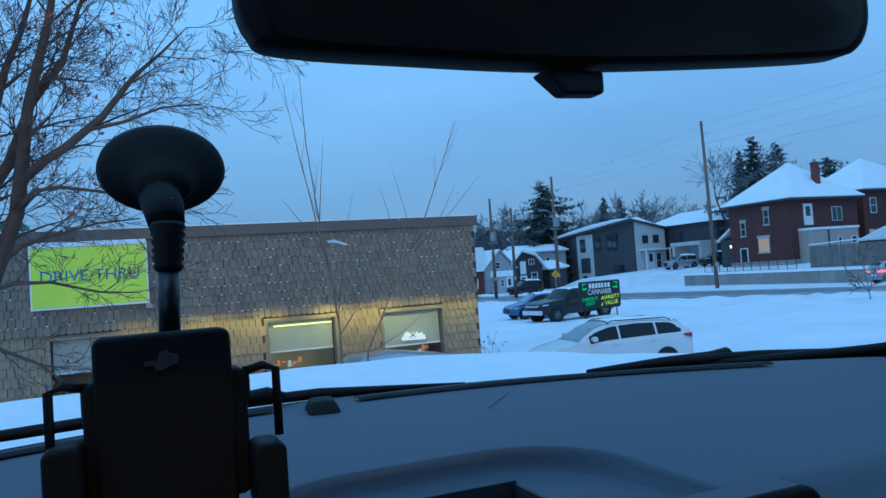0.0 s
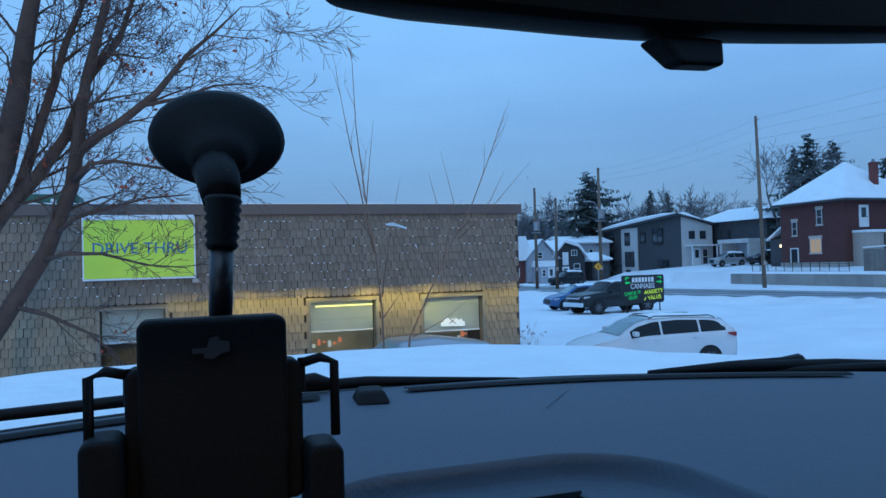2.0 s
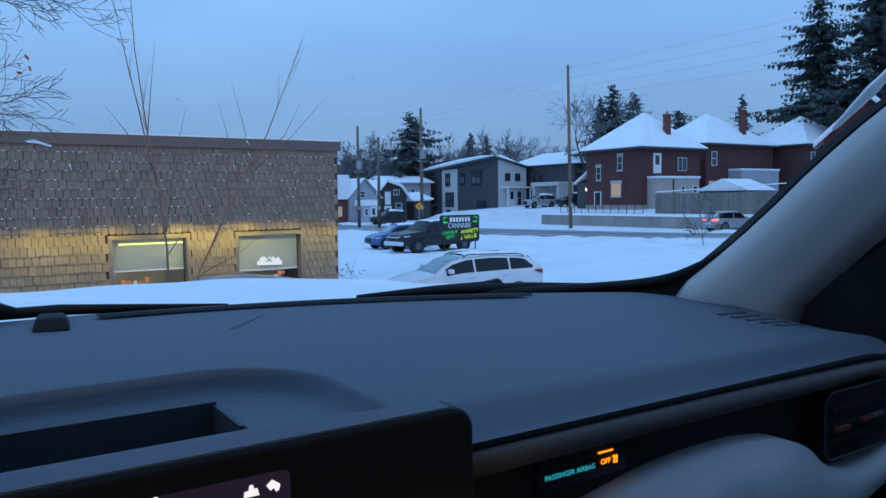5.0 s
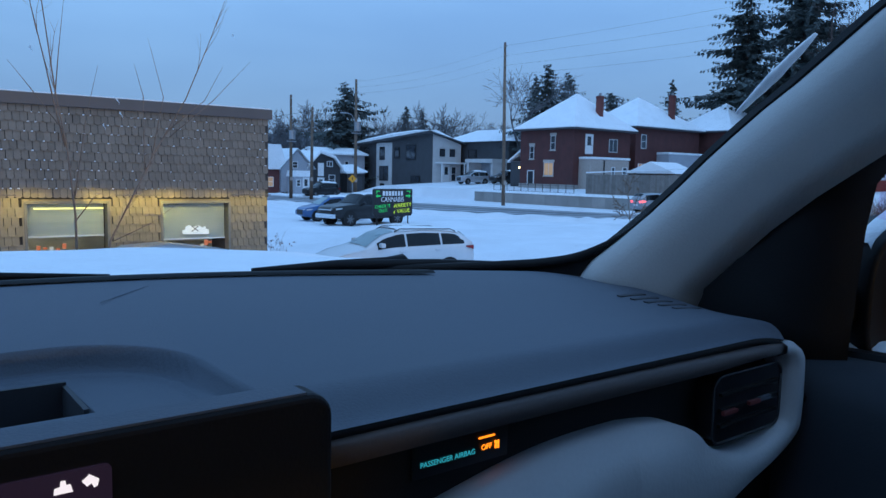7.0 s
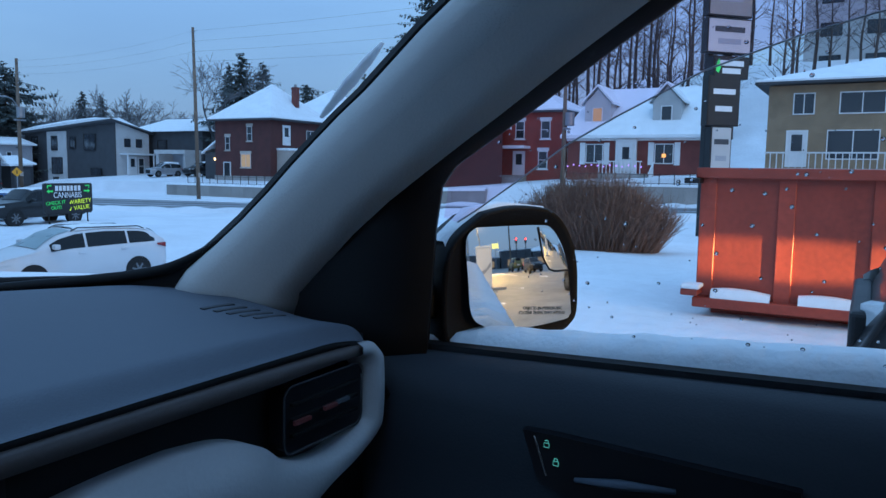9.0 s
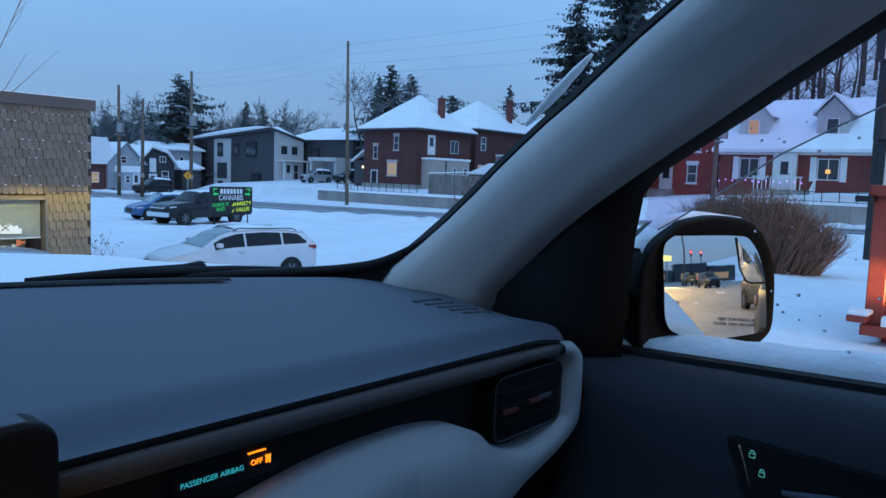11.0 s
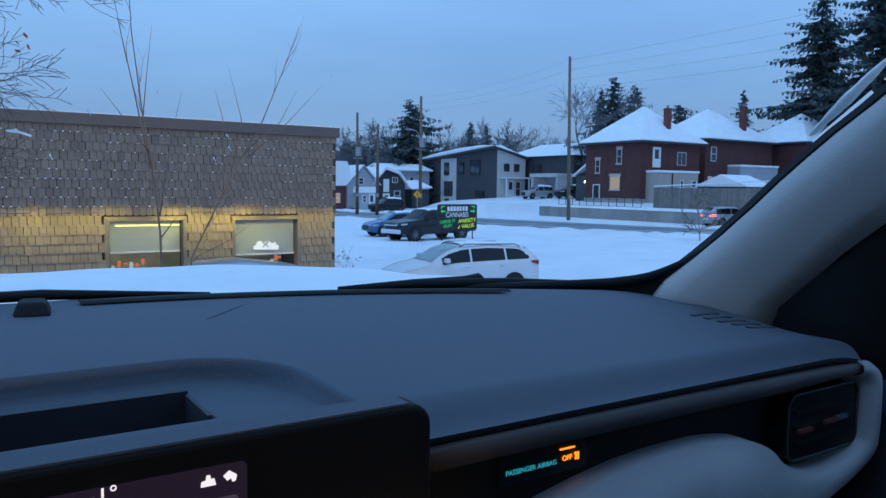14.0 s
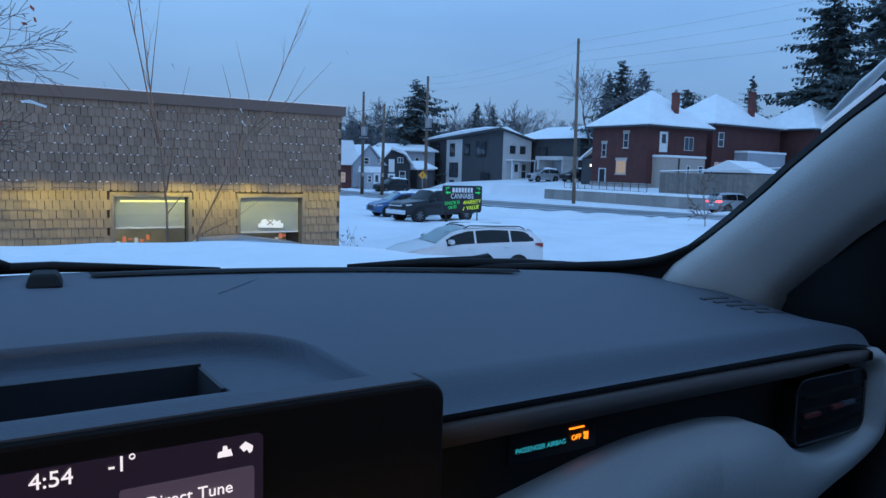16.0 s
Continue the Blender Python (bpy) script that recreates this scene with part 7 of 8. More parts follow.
pickup = car("black_pickup", facing(24.5, 39.5, 188, -0.02), "black crew-cab pickup with chrome bumper parked in the lot", "pickup truck", PAINT_BLACK, 5.9, 2.03,
             [(-2.95, 1.22), (-1.05, 1.24), (-1.0, 1.28), (-0.85, 1.80), (-0.5, 1.90), (0.4, 1.91), (0.75, 1.82), (1.35, 1.32), (2.6, 1.18), (2.85, 1.1), (2.95, 0.9)],
             [(-2.95, 1.2), (1.2, 1.22), (2.95, 1.1)], (1.9, -1.8), 0.42, (-0.95, 1.2), (0.72, 1.38), (-1.02, -0.8), low=0.42, snow=0.05, bumper=CHROME, pillars=(0.1,))
blue = car("blue_hatchback", facing(24.4, 43.4, 176, 0.0), "blue hatchback parked beside the black pickup", "car", PAINT_BLUE, 4.4, 1.82,
           [(-2.2, 0.95), (-2.1, 1.25), (-1.6, 1.5), (-0.3, 1.58), (0.4, 1.52), (1.2, 1.02), (2.0, 0.85), (2.2, 0.65)],
           [(-2.2, 1.0), (2.2, 0.88)], (1.35, -1.3), 0.33, (-1.85, 0.95), (0.42, 1.2), (-2.1, -1.6), snow=0.07, screen_mat=CAR_GLASS_FROST, pillars=(-0.4,))
silver = car("silver_car", facing(4.45, 15.0, 180, -0.02), "silver car with frosted glass parked below the shop windows", "car", PAINT_SILVER, 4.5, 1.8,
             [(-2.25, 1.0), (-2.0, 1.22), (-1.5, 1.58), (-0.4, 1.74), (0.3, 1.70), (1.1, 1.2), (2.0, 0.95), (2.25, 0.7)],
             [(-2.25, 1.05), (2.25, 0.95)], (1.35, -1.3), 0.33, (-1.6, 0.95), (0.35, 1.1), (-2.0, -1.55), screen_mat=CAR_GLASS_FROST, pillars=(-0.4,))
SUV_TOP = [(-2.3, 1.0), (-2.22, 1.35), (-1.9, 1.62), (-0.5, 1.7), (0.3, 1.66), (1.1, 1.15), (2.1, 1.0), (2.3, 0.75)]
SUV_BELT = [(-2.3, 1.08), (2.3, 1.0)]
grey_suv = car("grey_suv", facing(55.0, 40.6, -12, road_height(40) + 0.15), "grey car with glowing red tail lights by the fence", "car", PAINT_SILVER, 4.6, 1.85, SUV_TOP, SUV_BELT, (1.4, -1.35), 0.36, (-1.9, 0.95), (0.35, 1.1), (-2.2, -1.9), lit="tail", pillars=(-0.4,))
drive_car = car("snowy_car", facing(64.2, 76.5, 175), "silver car under snow parked on a driveway", "car", PAINT_SILVER, 4.5, 1.8, SUV_TOP, SUV_BELT, (1.4, -1.35), 0.35, (-1.9, 0.95), (0.35, 1.1), (-2.2, -1.9), snow=0.15, pillars=(-0.4,))
dark_car = car("dark_suv", facing(66.5, 72.5, 178), "black car parked before the pale garage", "car", PAINT_BLACK, 4.6, 1.85, SUV_TOP, SUV_BELT, (1.4, -1.35), 0.36, (-1.9, 0.95), (0.35, 1.1), (-2.2, -1.9), snow=0.1, pillars=(-0.4,))
far_car = car("snowy_car", facing(43.6, 80.0, 185), "snow-covered dark car by the cottages", "car", PAINT_BLACK, 4.5, 1.8, SUV_TOP, SUV_BELT, (1.4, -1.35), 0.35, (-1.9, 0.95), (0.35, 1.1), (-2.2, -1.9), snow=0.16, pillars=(-0.4,))
rear_suv = car("dark_suv", facing(10.3, -45.0, 82, 1.70), "dark car waiting on the lit forecourt behind", "car", PAINT_BLACK, 4.6, 1.85, SUV_TOP, SUV_BELT, (1.4, -1.35), 0.36, (-1.9, 0.95), (0.35, 1.1), (-2.2, -1.9), lit="tail", pillars=(-0.4,), group="cars on the forecourt")
JEEP_TOP = [(-2.1, 1.0), (-2.05, 1.82), (-0.5, 1.86), (0.35, 1.84), (0.6, 1.2), (2.0, 1.12), (2.1, 0.75)]
jeep = car("olive_off_roader", facing(9.7, -58.0, 265, 1.70), "boxy olive green off-roader on the lit forecourt", "car", PAINT_OLIVE, 4.2, 1.88, JEEP_TOP, [(-2.1, 1.15), (2.1, 1.1)], (1.3, -1.3), 0.42, (-1.95, 0.5), (0.36, 0.6), (-2.08, -2.0), low=0.4, pillars=(-0.9, -0.1), group="cars on the forecourt")
# Unseen car and narrow spot, added to throw the warm band on the dumpster.
beam_car = car("dark_suv", facing(7.1, -14.0, 87, 1.68), "unseen dark car added as source of the light on the dumpster", "car", PAINT_BLACK, 4.6, 1.85, SUV_TOP, SUV_BELT, (1.4, -1.35), 0.36, (-1.9, 0.95), (0.35, 1.1), (-2.2, -1.9), lit="head", pillars=(-0.4,), group="cars on the forecourt")
lamp("dumpster_band_spot", "SPOT", look((7.2, -11.5, 2.42), (8.80, 0.95, 2.32)), 70000, (1.0, 0.66, 0.30), radians(2.3))
NEXT_TOP = [(-2.4, 1.1), (-2.3, 1.5), (-1.9, 1.80), (-0.5, 1.88), (0.3, 1.82), (0.95, 1.32), (2.0, 1.26), (2.28, 1.20), (2.4, 0.95)]
next_car = car("dark_suv", facing(3.62, -2.10, 90, 1.66), "tall dark car parked alongside with wet bonnet", "car", PAINT_BLACK, 4.8, 1.95, NEXT_TOP, [(-2.4, 1.2), (2.4, 1.14)], (1.5, -1.45), 0.38, (-2.0, 0.9), (0.35, 0.95), (-2.3, -1.95), low=0.3, pillars=(-0.5, 0.3))

# ---- roadside advertising board ----
board = thing("advertising_board", facing(19.45, 28.9, 4, 0), "portable black board with white, green and yellow words", "sign")
part("panel", Shape().prism(rounded(-1.12, 1.12, 1.24, 2.44, 0.08), -0.05, 0.05, "y"), SIGN_BLACK, board)
part("panel_edge", Shape().box(-1.05, 1.05, -0.06, 0.06, 1.2, 1.245), BLACK_METAL, board)
for x in (-0.9, 0.9):
    part("leg", Shape().tube([(x, 0, 0.0), (x, 0, 1.25)], 0.03, 6), BLACK_METAL, board)
    part("brace", Shape().tube([(x, 0.0, 0.9), (x + 0.25, -0.5, 0.1)], 0.02, 6), BLACK_METAL, board)
SG = pose(0, 0, 0, 90)
for k, w in enumerate((0.13, 0.13, 0.13, 0.13, 0.11, 0.12, 0.12)):
    part("name_bar", Shape().box(-0.62 + 0.175 * k, -0.62 + 0.175 * k + w, -0.058, -0.05, 2.13, 2.34), LET_WHITE, board)
words("CANNABIS", 0.33, Matrix.Translation((-0.05, -0.054, 1.95)) @ SG @ Matrix.Diagonal((0.82, 1, 1, 1)), LET_WHITE, board)
words("CHECK IT\nOUT!", 0.20, Matrix.Translation((-0.6, -0.054, 1.55)) @ SG @ pose(0, 0, 0, 0, 0, 4), LET_GREEN_GLOW, board)
words("VARIETY\nVALUE", 0.255, Matrix.Translation((0.58, -0.054, 1.56)) @ SG @ pose(0, 0, 0, 0, 0, 4), LET_YELLOW_GLOW, board)
part("tick", Shape().prism([(0.02, 1.62), (0.06, 1.58), (0.12, 1.74), (0.09, 1.74), (0.06, 1.65), (0.04, 1.66)], -0.058, -0.05, "y"), LET_YELLOW_GLOW, board)
part("tick", Shape().prism([(0.0, 1.34), (0.05, 1.30), (0.11, 1.46), (0.08, 1.46), (0.05, 1.37), (0.03, 1.38)], -0.058, -0.05, "y"), LET_YELLOW_GLOW, board)
for sx in (-1, 1):
    part("arrow", Shape().prism([(sx * 1.0, 2.12), (sx * 0.9, 2.20), (sx * 0.9, 2.15), (sx * 0.72, 2.15), (sx * 0.72, 2.09), (sx * 0.9, 2.09), (sx * 0.9, 2.04)], -0.058, -0.05, "y"), LET_GREEN_GLOW, board)
    part("arrow", Shape().prism([(sx * 0.98, 2.36), (sx * 0.78, 2.36), (sx * 0.78, 2.32), (sx * 0.94, 2.32), (sx * 0.94, 2.24), (sx * 0.98, 2.24)], -0.058, -0.05, "y"), LET_GREEN_GLOW, board)

# ---- skip, shrub and pylon sign beside the truck ----
DX = 8.7
skip = thing("dumpster", (DX, 0, 1.5), "rusty red roll-off dumpster with snow on its ledge", "dumpster")
b = Shape().box(0.10, 0.16, -4.6, 1.86, 0.30, 1.70).box(0.10, 2.4, 1.80, 1.86, 0.30, 1.70).box(0.10, 2.4, -4.6, -4.54, 0.30, 1.70).box(2.34, 2.4, -4.6, 1.86, 0.30, 1.70).box(0.1, 2.4, -4.6, 1.86, 0.26, 0.32)
part("body", b, RUST_RED, skip)
part("top_rim", Shape().box(-0.02, 0.17, -4.65, 1.92, 1.66, 1.77), RUST_RED, skip, bevel=0.012)
part("end_rim", Shape().box(0.17, 2.45, 1.78, 1.92, 1.66, 1.77), RUST_RED, skip, bevel=0.012)
part("bottom_rail", Shape().box(-0.02, 0.2, -4.65, 1.90, 0.26, 0.37), RUST_RED, skip, bevel=0.012)
part("skid", Shape().box(0.3, 0.5, -4.6, 1.75, 0.04, 0.26), RUST_RED, skip)
part("skid", Shape().box(1.9, 2.1, -4.6, 1.75, 0.04, 0.26), RUST_RED, skip)
for y in (1.80, 1.02, 0.16, -0.70, -1.56, -2.42, -3.28, -4.5):
    part("rib", Shape().box(0.082, 0.12, y - 0.085, y + 0.085, 0.36, 1.67), RUST_RED, skip, bevel=0.012)
    if y < 1.7:
        s = Shape()
        s.loft([[(-0.01, y + 0.10 + 0.66 * k, 0.37), (-0.005, y + 0.10 + 0.66 * k, 0.40 + 0.07 * math.sin(0.4 + 2.2 * k)), (0.06, y + 0.10 + 0.66 * k, 0.43 + 0.06 * math.sin(0.4 + 2.2 * k)), (0.11, y + 0.10 + 0.66 * k, 0.37)] for k in np.linspace(0, 0.9, 7)], closed=False)
        part("ledge_snow", s, SNOW_ROOF, skip, smooth=True)
part("latch_arm", Shape().box(-0.12, 0.12, 1.86, 2.02, 1.60, 1.66), BLACK_METAL, skip, bevel=0.01)
hk = part("side_hook", Shape().box(-0.16, 0.1, 1.82, 2.0, 0.40, 0.47), RUST_RED, skip, bevel=0.015)
part("hook_snow", Shape().box(-0.17, 0.08, 1.80, 2.0, 0.47, 0.52), SNOW_ROOF, hk, bevel=0.02)

rnd = random.Random(31)
shrub = thing("dry_shrub", (15.8, 5.4, ground_height(15.8, 5.4) - 0.28), "wide leafless reddish-brown shrub beside the snow", "shrub")
s = Shape()
for i in range(4200):
    a, r = rnd.uniform(0, 6.28), 1.55 * math.sqrt(rnd.random())
    bx, by = r * math.cos(a) * 0.55, r * math.sin(a)
    top_z = 1.85 * (1 - 0.35 * (r / 1.35) ** 2) * rnd.uniform(0.65, 1.05)
    p0, p2 = Vector((bx * 0.7, by * 0.8, 0)), Vector((bx * 1.15 + rnd.gauss(0, 0.15), by * 1.12 + rnd.gauss(0, 0.15), top_z))
    p1 = p0.lerp(p2, 0.55) + Vector((rnd.gauss(0, 0.08), rnd.gauss(0, 0.08), 0.1))
    s.tube([p0, p1, p2], [0.007, 0.0055, 0.003], 3, False)
    for _ in range(2):
        q = p1.lerp(p2, rnd.random())
        s.tube([q, q + Vector((rnd.gauss(0, 0.13), rnd.gauss(0, 0.13), rnd.uniform(0.05, 0.3)))], [0.004, 0.002], 3, False)
part("stems", s, BUSH, shrub)

pyl = thing("pylon_sign", Matrix.Translation((27.6, 5.0, ground_height(27.6, 5.0))) @ pose(0, 0, 0, 0, 0, -44), "tall black pylon sign with several shop panels", "sign")
GZ = ground_height(27.6, 5.0)
for x in (-0.33, 0.4):
    part("post", Shape().box(x - 0.10, x + 0.10, 0.1, 0.36, -0.3, 10.6 - GZ), BLACK_METAL, pyl, bevel=0.02)
for x0, x1, z0, z1, mt in ((-0.42, 0.42, 3.2, 4.85, OFFWHITE), (-0.62, 0.66, 4.86, 6.55, SIGN_BLACK), (-0.45, 0.95, 6.45, 7.2, SIGN_BLACK), (-0.75, 0.98, 7.28, 8.45, OFFWHITE), (-0.75, 0.98, 8.5, 10.2, CONCRETE)):
    pn = part("sign_panel", Shape().box(x0, x1, -0.22, 0.12, z0 - GZ, z1 - GZ), BLACK_METAL, pyl, bevel=0.02)
    part("panel_face", Shape().box(x0 + 0.05, x1 - 0.05, -0.235, -0.22, z0 + 0.05 - GZ, z1 - 0.05 - GZ), mt, pn)
    dark, mid = mt == SIGN_BLACK, (x0 + x1) / 2
    for k in range(2):
        zc, hw2 = z0 - GZ + (z1 - z0) * (0.68 - 0.34 * k), (x1 - x0) * (0.34 - 0.08 * k)
        part("name_bar", Shape().box(mid - hw2, mid + hw2, -0.242, -0.235, zc - 0.09, zc + 0.09), LET_WHITE if dark else GREY_SIDING if k else DARK_SIDING, pn)
part("leaf_mark", Shape().prism([(-0.36, 6.7 - GZ), (-0.26, 6.62 - GZ), (-0.18, 6.8 - GZ), (-0.26, 7.1 - GZ), (-0.34, 6.95 - GZ)], -0.243, -0.235, "y"), LET_GREEN_GLOW, pyl, "green leaf-like mark")

# ---- forecourt behind, seen in the door mirror ----
kiosk = thing("white_pump_cabinet", (2.1, -20.6, 1.70), "white fuel pump cabinet on a kerbed island", "pump")
part("island", Shape().box(-0.9, 1.3, -0.6, 0.9, -0.1, 0.14), CONCRETE, kiosk, bevel=0.03)
part("cabinet", Shape().box(-0.48, 0.48, -0.3, 0.3, 0.14, 2.25), WHITE_PAINT, kiosk, bevel=0.05)
part("cap_snow", Shape().box(-0.50, 0.50, -0.32, 0.32, 2.25, 2.37), SNOW_ROOF, kiosk, bevel=0.04)
part("picture_panel", Shape().prism([(-0.4, 0.95), (0.1, 1.15), (0.4, 1.5), (0.4, 1.25), (0.0, 0.9), (-0.4, 0.75)], 0.3, 0.31, "y"), GREY_SIDING, kiosk)
fc = Shape().loft([[(x, y, 1.70 + 0.015 * noise.noise(Vector((x * 0.8, y * 0.8, 0)))) for x in np.linspace(-6, 24, 40)] for y in np.linspace(-96, -5.4, 90)], closed=False)
tagged(part("forecourt", fc, material("trodden_snow", (0.26, 0.25, 0.23), 0.7, var=0.4, scale=0.9, fine=7.0, bump=0.5), smooth=True), "trodden snow of the lamplit forecourt", "pavement", kind="structure")
for x, y, watts in ((0.4, -16.0, 900), (1.4, -31.0, 3000), (3.0, -47.0, 4500)):
    lp = thing("lamp_post", (x, y, 1.6), "tall lamp post with a warm yellow lamp", "street lamp", "lamp posts on the forecourt")
    part("pole", Shape().tube([(0, 0, 0), (0, 0, 6.4)], 0.07, 8), GALV, lp)
    part("lamp_head", Shape().box(-0.35, 0.35, -0.2, 0.2, 6.4, 6.55), GALV, lp)
    part("lens", Shape().box(-0.28, 0.28, -0.15, 0.15, 6.37, 6.4), SHOP_LIGHT, lp)
    lamp("forecourt_light", "AREA", look((x, y, 7.9), (x + 1.0, y + 3.0, 0)), watts, (1.0, 0.62, 0.18), 0.6)
for k in range(2):
    lp = thing("traffic_light", (11.6 + 2.6 * k, -68 - 3 * k, 1.6), "distant traffic light glowing red", "traffic light", "traffic lights far behind")
    part("pole", Shape().tube([(0, 0, 0), (0, 0, 5.6)], 0.09, 8), BLACK_METAL, lp)
    part("head", Shape().box(-0.2, 0.2, -0.15, 0.15, 4.6, 5.6), BLACK_METAL, lp)
    part("red_lens", Shape().disc((0, 0.16, 5.35), 0.20, "y", 0.04, 12), TAIL_LIT, lp)
for x, w, hgt in ((-3.0, 7.0, 3.6), (4.5, 6.0, 2.8), (11.0, 9.0, 4.2), (20.5, 8.0, 3.4)):
    far_shop = thing("far_shop", (x, -94.0, 1.6), "low dark shop far behind across the road", "building", "shops far behind")
    part("wall", Shape().box(0, w, -6, 0, 0, hgt), DARK_SIDING, far_shop)
    part("roof_snow", Shape().box(-0.1, w + 0.1, -6.1, 0.1, hgt, hgt + 0.2), SNOW_ROOF, far_shop)
    part("shop_window", Shape().box(w * 0.2, w * 0.75, 0.0, 0.05, 0.6, 2.0), WINDOW_WARM, far_shop)
lit_sign = thing("lit_sign", (7.2, -69.0, 1.6), "small lit yellow sign on a post", "sign")
part("post", Shape().tube([(0, 0, 0), (0, 0, 4.2)], 0.08, 8), GALV, lit_sign)
part("panel", Shape().box(-0.7, 0.7, -0.1, 0.1, 4.0, 4.9), SHOP_LIGHT, lit_sign, bevel=0.03)
far_pole = thing("utility_pole", (10.2, -68.0, 1.6), "tall weathered wooden utility pole", "utility pole", "utility poles along the road")
part("pole", Shape().tube([(0, 0, -0.2), (0, 0, 9.5)], [0.2, 0.13], 8), POLE_WOOD, far_pole)
part("crossarm", Shape().box(-1.1, 1.1, -0.08, 0.08, 8.2, 8.4), POLE_WOOD, far_pole)

# ---- trees close to the building ----


def twiggy(stem, rnd, shape, twigs, tips, step, size, depth=3):
    """Side branches along a stem of (x, y, z, radius) points."""
    for (a, b2) in zip(stem, stem[1:]):
        pa, pb = Vector(a[:3]), Vector(b2[:3])
        n = max(1, int((pb - pa).length / step))
        for k in range(n):
            p = pa.lerp(pb, (k + rnd.random()) / n)
            d = (pb - pa).normalized()
            ax = Vector((rnd.uniform(-1, 1), rnd.uniform(-1, 1), rnd.uniform(-1, 1))).normalized()
            nd = (Matrix.Rotation(radians(rnd.uniform(35, 75)), 3, ax) @ d + Vector((0.15, 0, 0.12))).normalized()
            limb(shape, twigs, tips, p, nd, size * rnd.uniform(0.6, 1.2), min(a[3] * 0.35, 0.022), depth, rnd, 0.02, 3, 0.66, 5, 0.0034)


rnd = random.Random(77)
oak = thing("bare_tree", (-2.1, 10.0, ground_height(-2.1, 10.0)), "bare tree with a few dead red leaves before the shop", "tree", "trees before the shop")
OB = Vector((-2.1, 10.0, ground_height(-2.1, 10.0)))
STEMS = [
    [(-2.35, 10.0, 0.2, 0.19), (-2.33, 10.0, 1.9, 0.17), (-2.25, 10.0, 3.2, 0.15), (-1.92, 10.0, 4.14, 0.145), (-1.80, 10.0, 4.4, 0.14), (-1.62, 10.0, 5.24, 0.12), (-1.53, 10.0, 5.96, 0.10), (-1.43, 10.0, 6.5, 0.08), (-1.24, 10.0, 7.5, 0.05), (-1.1, 10.0, 8.6, 0.02)],
    [(-2.38, 10.0, 1.2, 0.12), (-2.2, 9.98, 2.05, 0.11), (-1.83, 9.95, 2.64, 0.10), (-1.35, 9.9, 3.44, 0.09), (-1.07, 9.9, 4.2, 0.08), (-1.0, 9.9, 4.7, 0.075), (-0.90, 9.9, 5.43, 0.06), (-0.65, 9.9, 6.43, 0.045), (-0.49, 9.9, 7.3, 0.025), (-0.3, 9.9, 8.3, 0.012)],
    [(-0.98, 9.9, 4.6, 0.058), (-0.76, 9.8, 4.78, 0.054), (-0.54, 9.7, 4.91, 0.05), (-0.14, 9.7, 5.27, 0.042), (0.23, 9.7, 5.76, 0.028), (0.55, 9.7, 6.06, 0.017), (0.85, 9.7, 6.38, 0.006)],
    [(-2.2, 10.1, 3.3, 0.09), (-1.81, 10.1, 3.9, 0.085), (-1.44, 10.1, 4.35, 0.075), (-1.14, 10.1, 4.82, 0.062), (-0.89, 10.1, 5.51, 0.05), (-0.54, 10.1, 6.01, 0.038), (-0.34, 10.1, 6.66, 0.022), (0.0, 10.1, 7.6, 0.010)],
    [(-2.2, 10.2, 3.2, 0.08), (-1.98, 10.2, 3.64, 0.075), (-1.67, 10.2, 4.15, 0.07), (-1.46, 10.2, 4.86, 0.06), (-1.27, 10.2, 5.46, 0.05), (-1.15, 10.2, 5.92, 0.042), (-0.96, 10.2, 6.4, 0.032), (-0.71, 10.2, 7.3, 0.015)],
    [(-1.06, 9.85, 4.25, 0.03), (-0.85, 9.6, 4.42, 0.026), (-0.6, 9.6, 4.46, 0.022), (-0.06, 9.6, 4.38, 0.014), (0.37, 9.6, 4.32, 0.008)],
    [(-1.25, 9.9, 3.65, 0.03), (-1.0, 9.6, 3.82, 0.026), (-0.73, 9.6, 3.91, 0.02), (-0.25, 9.6, 4.04, 0.013), (0.21, 9.6, 4.08, 0.007)],
    [(-1.4, 9.9, 3.35, 0.03), (-1.1, 9.6, 3.42, 0.024), (-0.74, 9.6, 3.41, 0.018), (-0.27, 9.6, 3.27, 0.012), (0.16, 9.6, 3.23, 0.006)],
    [(-1.7, 9.95, 2.85, 0.03), (-1.3, 9.6, 2.75, 0.024), (-0.9, 9.5, 2.55, 0.016), (-0.6, 9.4, 2.3, 0.008)],
    [(-0.30, 9.7, 5.12, 0.026), (0.1, 9.6, 5.2, 0.02), (0.5, 9.5, 5.35, 0.013), (0.95, 9.5, 5.4, 0.007)],
]
trunk_s, limbs_s, twigs_s, tips = Shape(), Shape(), Shape(), []
for i, st in enumerate(STEMS):
    pts = [Vector(p[:3]) - OB for p in st]
    (trunk_s if i < 2 else limbs_s).tube(pts, [p[3] for p in st], 9, True)
    local = [(p[0] - OB.x, p[1] - OB.y, p[2] - OB.z, p[3]) for p in (st[3:] if i < 2 else st[1:])]
    twiggy(local, rnd, limbs_s, twigs_s, tips, 0.21 if i < 5 else 0.13, 0.58 if i < 5 else 0.42, 4 if i < 5 else 3)
part("trunk", trunk_s, BARK, oak, smooth=True)
part("limbs", limbs_s, BARK, oak, smooth=True)
part("twigs", twigs_s, BARK, oak)
lv = Shape()
for p in rnd.sample(tips, min(120, len(tips))):
    leaf_spray(lv, rnd, p, 0.05, rnd.randint(2, 5))
part("dead_leaves", lv, LEAF_RED, oak, "few dead red-brown leaves")


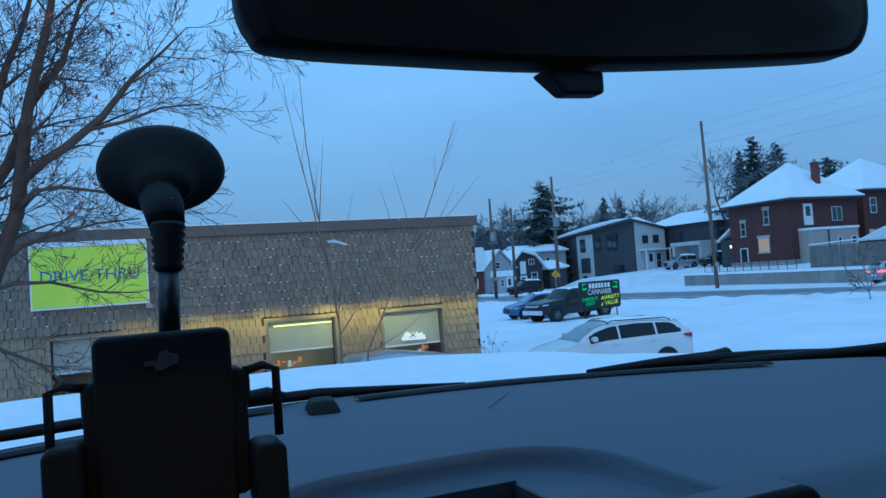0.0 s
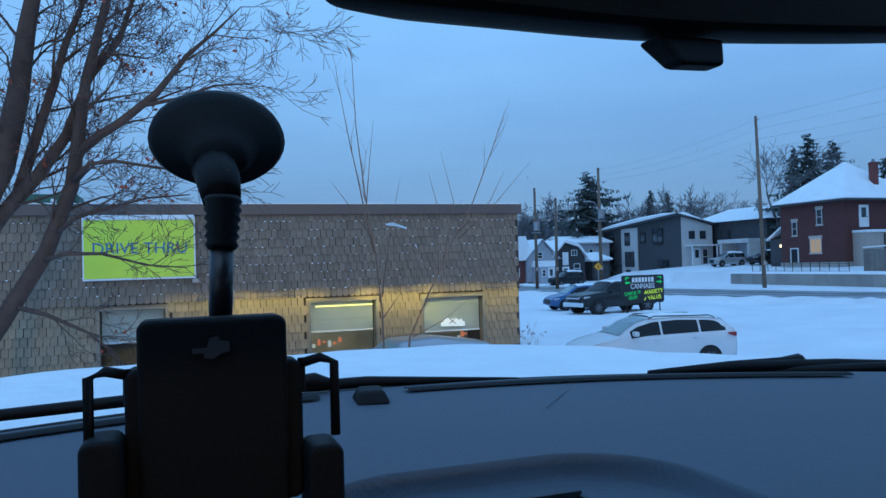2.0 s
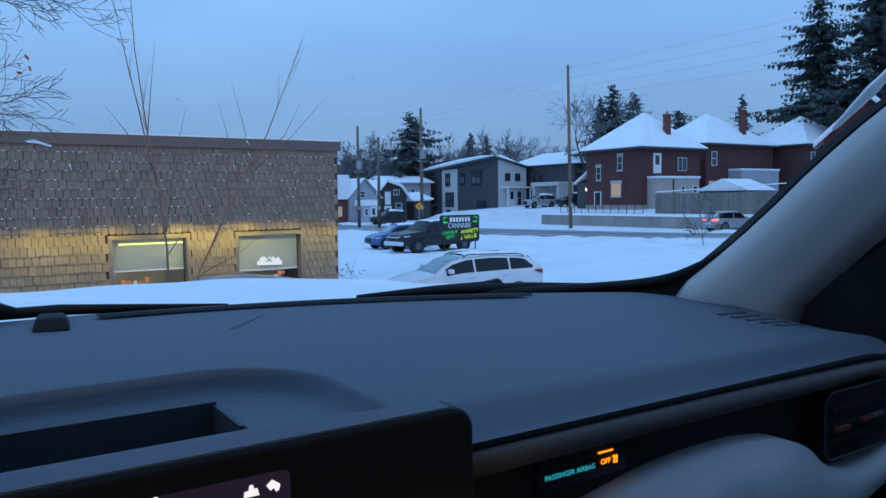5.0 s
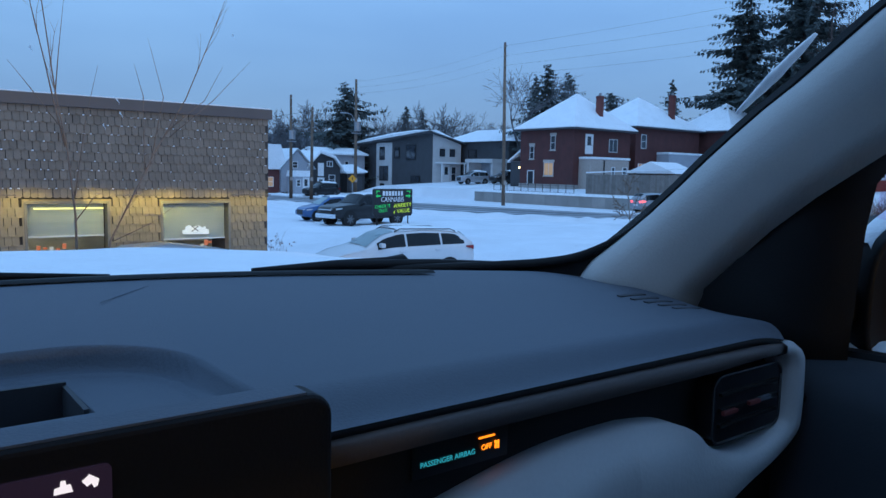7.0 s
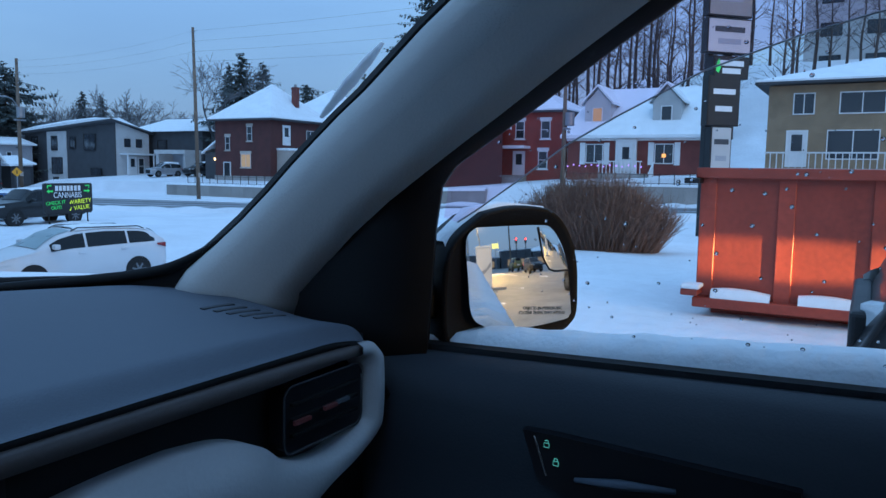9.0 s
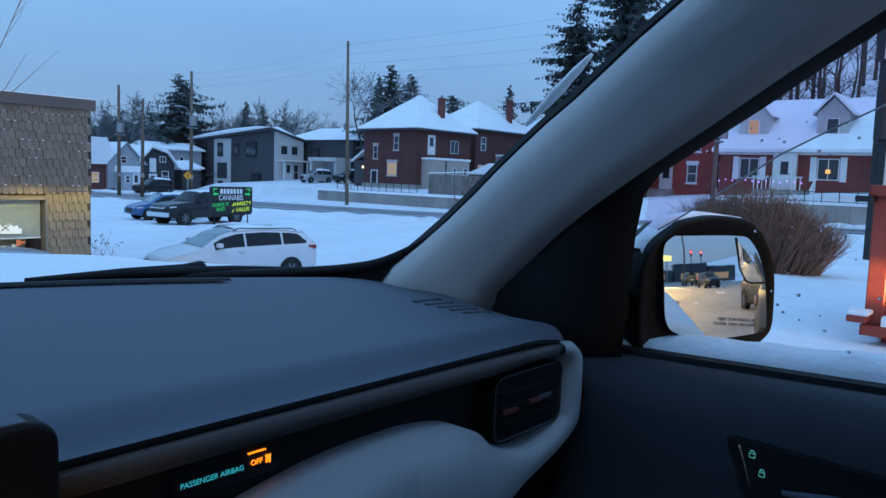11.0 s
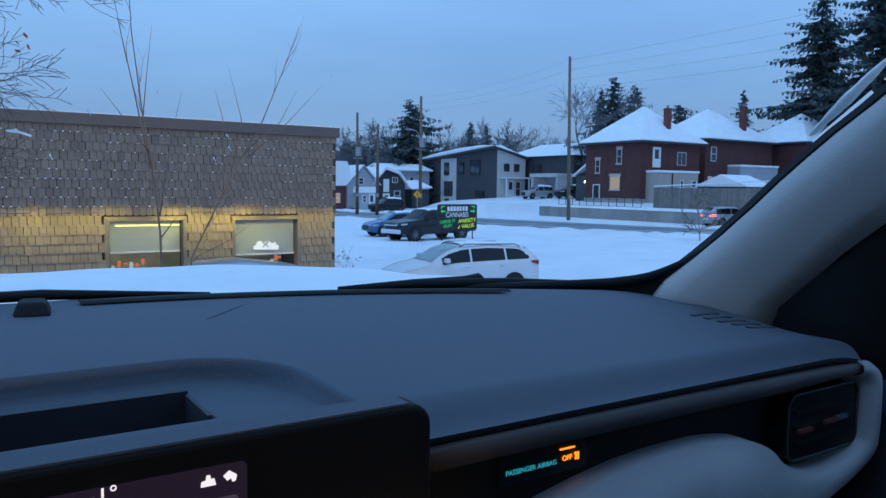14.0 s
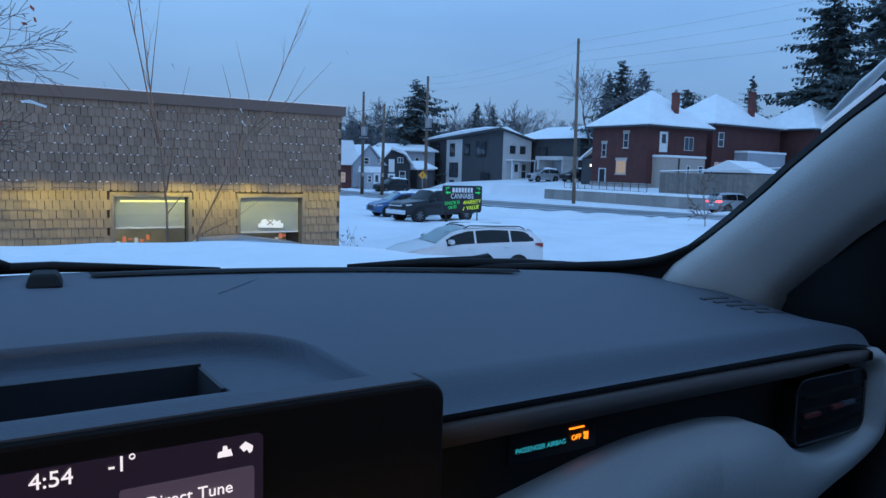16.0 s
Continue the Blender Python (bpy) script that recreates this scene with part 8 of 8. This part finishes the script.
def sapling(base, stems, label):
    bz = Vector((*base, ground_height(*base)))
    t = thing("sapling", bz, label, "tree", "saplings before the truck")
    s, tw, tp = Shape(), Shape(), []
    for st in stems:
        pts = [Vector(p) - bz for p in st]
        r0 = 0.0050 if len(st) > 5 else 0.0034 if len(st) > 3 else 0.0022
        s.tube(pts, [r0 * (1 - 0.82 * k / (len(pts) - 1)) for k in range(len(pts))], 6)
        for a, b2 in zip(pts[2:], pts[3:]):
            for k in range(2):
                d = ((b2 - a).normalized() + Vector((rnd.uniform(-0.4, 0.4), rnd.uniform(-0.4, 0.4), 0.1))).normalized()
                limb(s, tw, tp, a.lerp(b2, rnd.random()), d, 0.09, 0.0013, 1, rnd, 0, 2, 0.6, 4)
    part("stems", s, BARK_PALE, t, smooth=True)
    part("twigs", tw, BARK_PALE, t)


sapling((0.78, 3.0), [[(0.78, 3.0, 1.5), (0.775, 3.0, 2.5), (0.77, 3.0, 3.02), (0.75, 3.0, 3.24), (0.72, 3.0, 3.42), (0.69, 3.0, 3.69), (0.68, 3.0, 3.97)], [(0.745, 3.0, 3.24), (0.72, 3.02, 3.38), (0.70, 3.02, 3.49), (0.66, 3.02, 3.69), (0.63, 3.02, 3.87)],
                      [(0.735, 3.0, 3.30), (0.65, 3.0, 3.42), (0.59, 3.0, 3.50)], [(0.77, 3.0, 3.08), (0.81, 3.0, 3.34), (0.85, 3.0, 3.51)], [(0.77, 3.0, 3.0), (0.83, 3.0, 3.08), (0.89, 3.0, 3.11)], [(0.72, 3.0, 3.40), (0.735, 3.0, 3.55), (0.755, 3.0, 3.72)]],
        "thin leafless sapling just beyond the bonnet")
sapling((0.84, 3.1), [[(0.84, 3.1, 1.5), (0.86, 3.1, 2.6), (0.90, 3.1, 2.92), (0.96, 3.1, 3.04), (1.06, 3.1, 3.24), (1.17, 3.1, 3.43), (1.25, 3.1, 3.62), (1.32, 3.1, 3.80)], [(1.10, 3.1, 3.31), (1.24, 3.1, 3.43), (1.31, 3.1, 3.56)], [(1.11, 3.1, 3.29), (1.27, 3.1, 3.43), (1.42, 3.1, 3.59)],
                      [(1.04, 3.1, 3.19), (1.09, 3.1, 3.43), (1.04, 3.1, 3.63)], [(0.91, 3.1, 2.92), (1.04, 3.1, 2.98), (1.15, 3.1, 3.06)], [(1.02, 3.1, 3.17), (1.02, 3.1, 3.43), (0.99, 3.1, 3.54)]],
        "slanting leafless sapling just beyond the bonnet")
wd_b = thing("dry_weeds", (9.6, 20.2, ground_height(9.6, 20.2)), "dry brown weed stalks by the wall corner", "weeds")
s = Shape()
for i in range(16):
    x, y = rnd.gauss(0, 0.3), rnd.gauss(0, 0.2)
    s.tube([(x, y, -0.1), (x + rnd.gauss(0, 0.08), y, 0.6), (x + rnd.gauss(0, 0.2), y, rnd.uniform(0.8, 1.5))], 0.0045, 4)
part("stalks", s, BUSH, wd_b)
dried = Shape()
for i in range(22):
    leaf_spray(dried, rnd, Vector((rnd.gauss(0, 0.35), rnd.gauss(0, 0.2), rnd.uniform(0.3, 1.3))), 0.05, 4)
part("dried_leaves", dried, BUSH, wd_b, "dry brown leaves on the stalks")
# snow lodged against the passenger side edge of the windscreen
s, rings = Shape(), []
for k in np.linspace(0, 1, 16):
    c = Vector((0.862, 0.708, 3.240)).lerp(Vector((0.862, 0.640, 3.303)), k)
    r = 0.0048 * math.sin(math.pi * (0.03 + 0.94 * k)) ** 0.7 * (1 + 0.3 * noise.noise(Vector((k * 7, 0, 0)))) + 0.001
    rings.append([c + Vector((math.cos(a) * r * 1.4, 0.012 + math.sin(a) * r * 0.4, math.sin(a) * r * 0.5)) for a in np.linspace(0, 2 * math.pi, 13)[:-1]])
s.loft(rings)
cabin("edge_snow", s, SNOW_HOOD, "clump of snow at the windscreen edge", smooth=True)
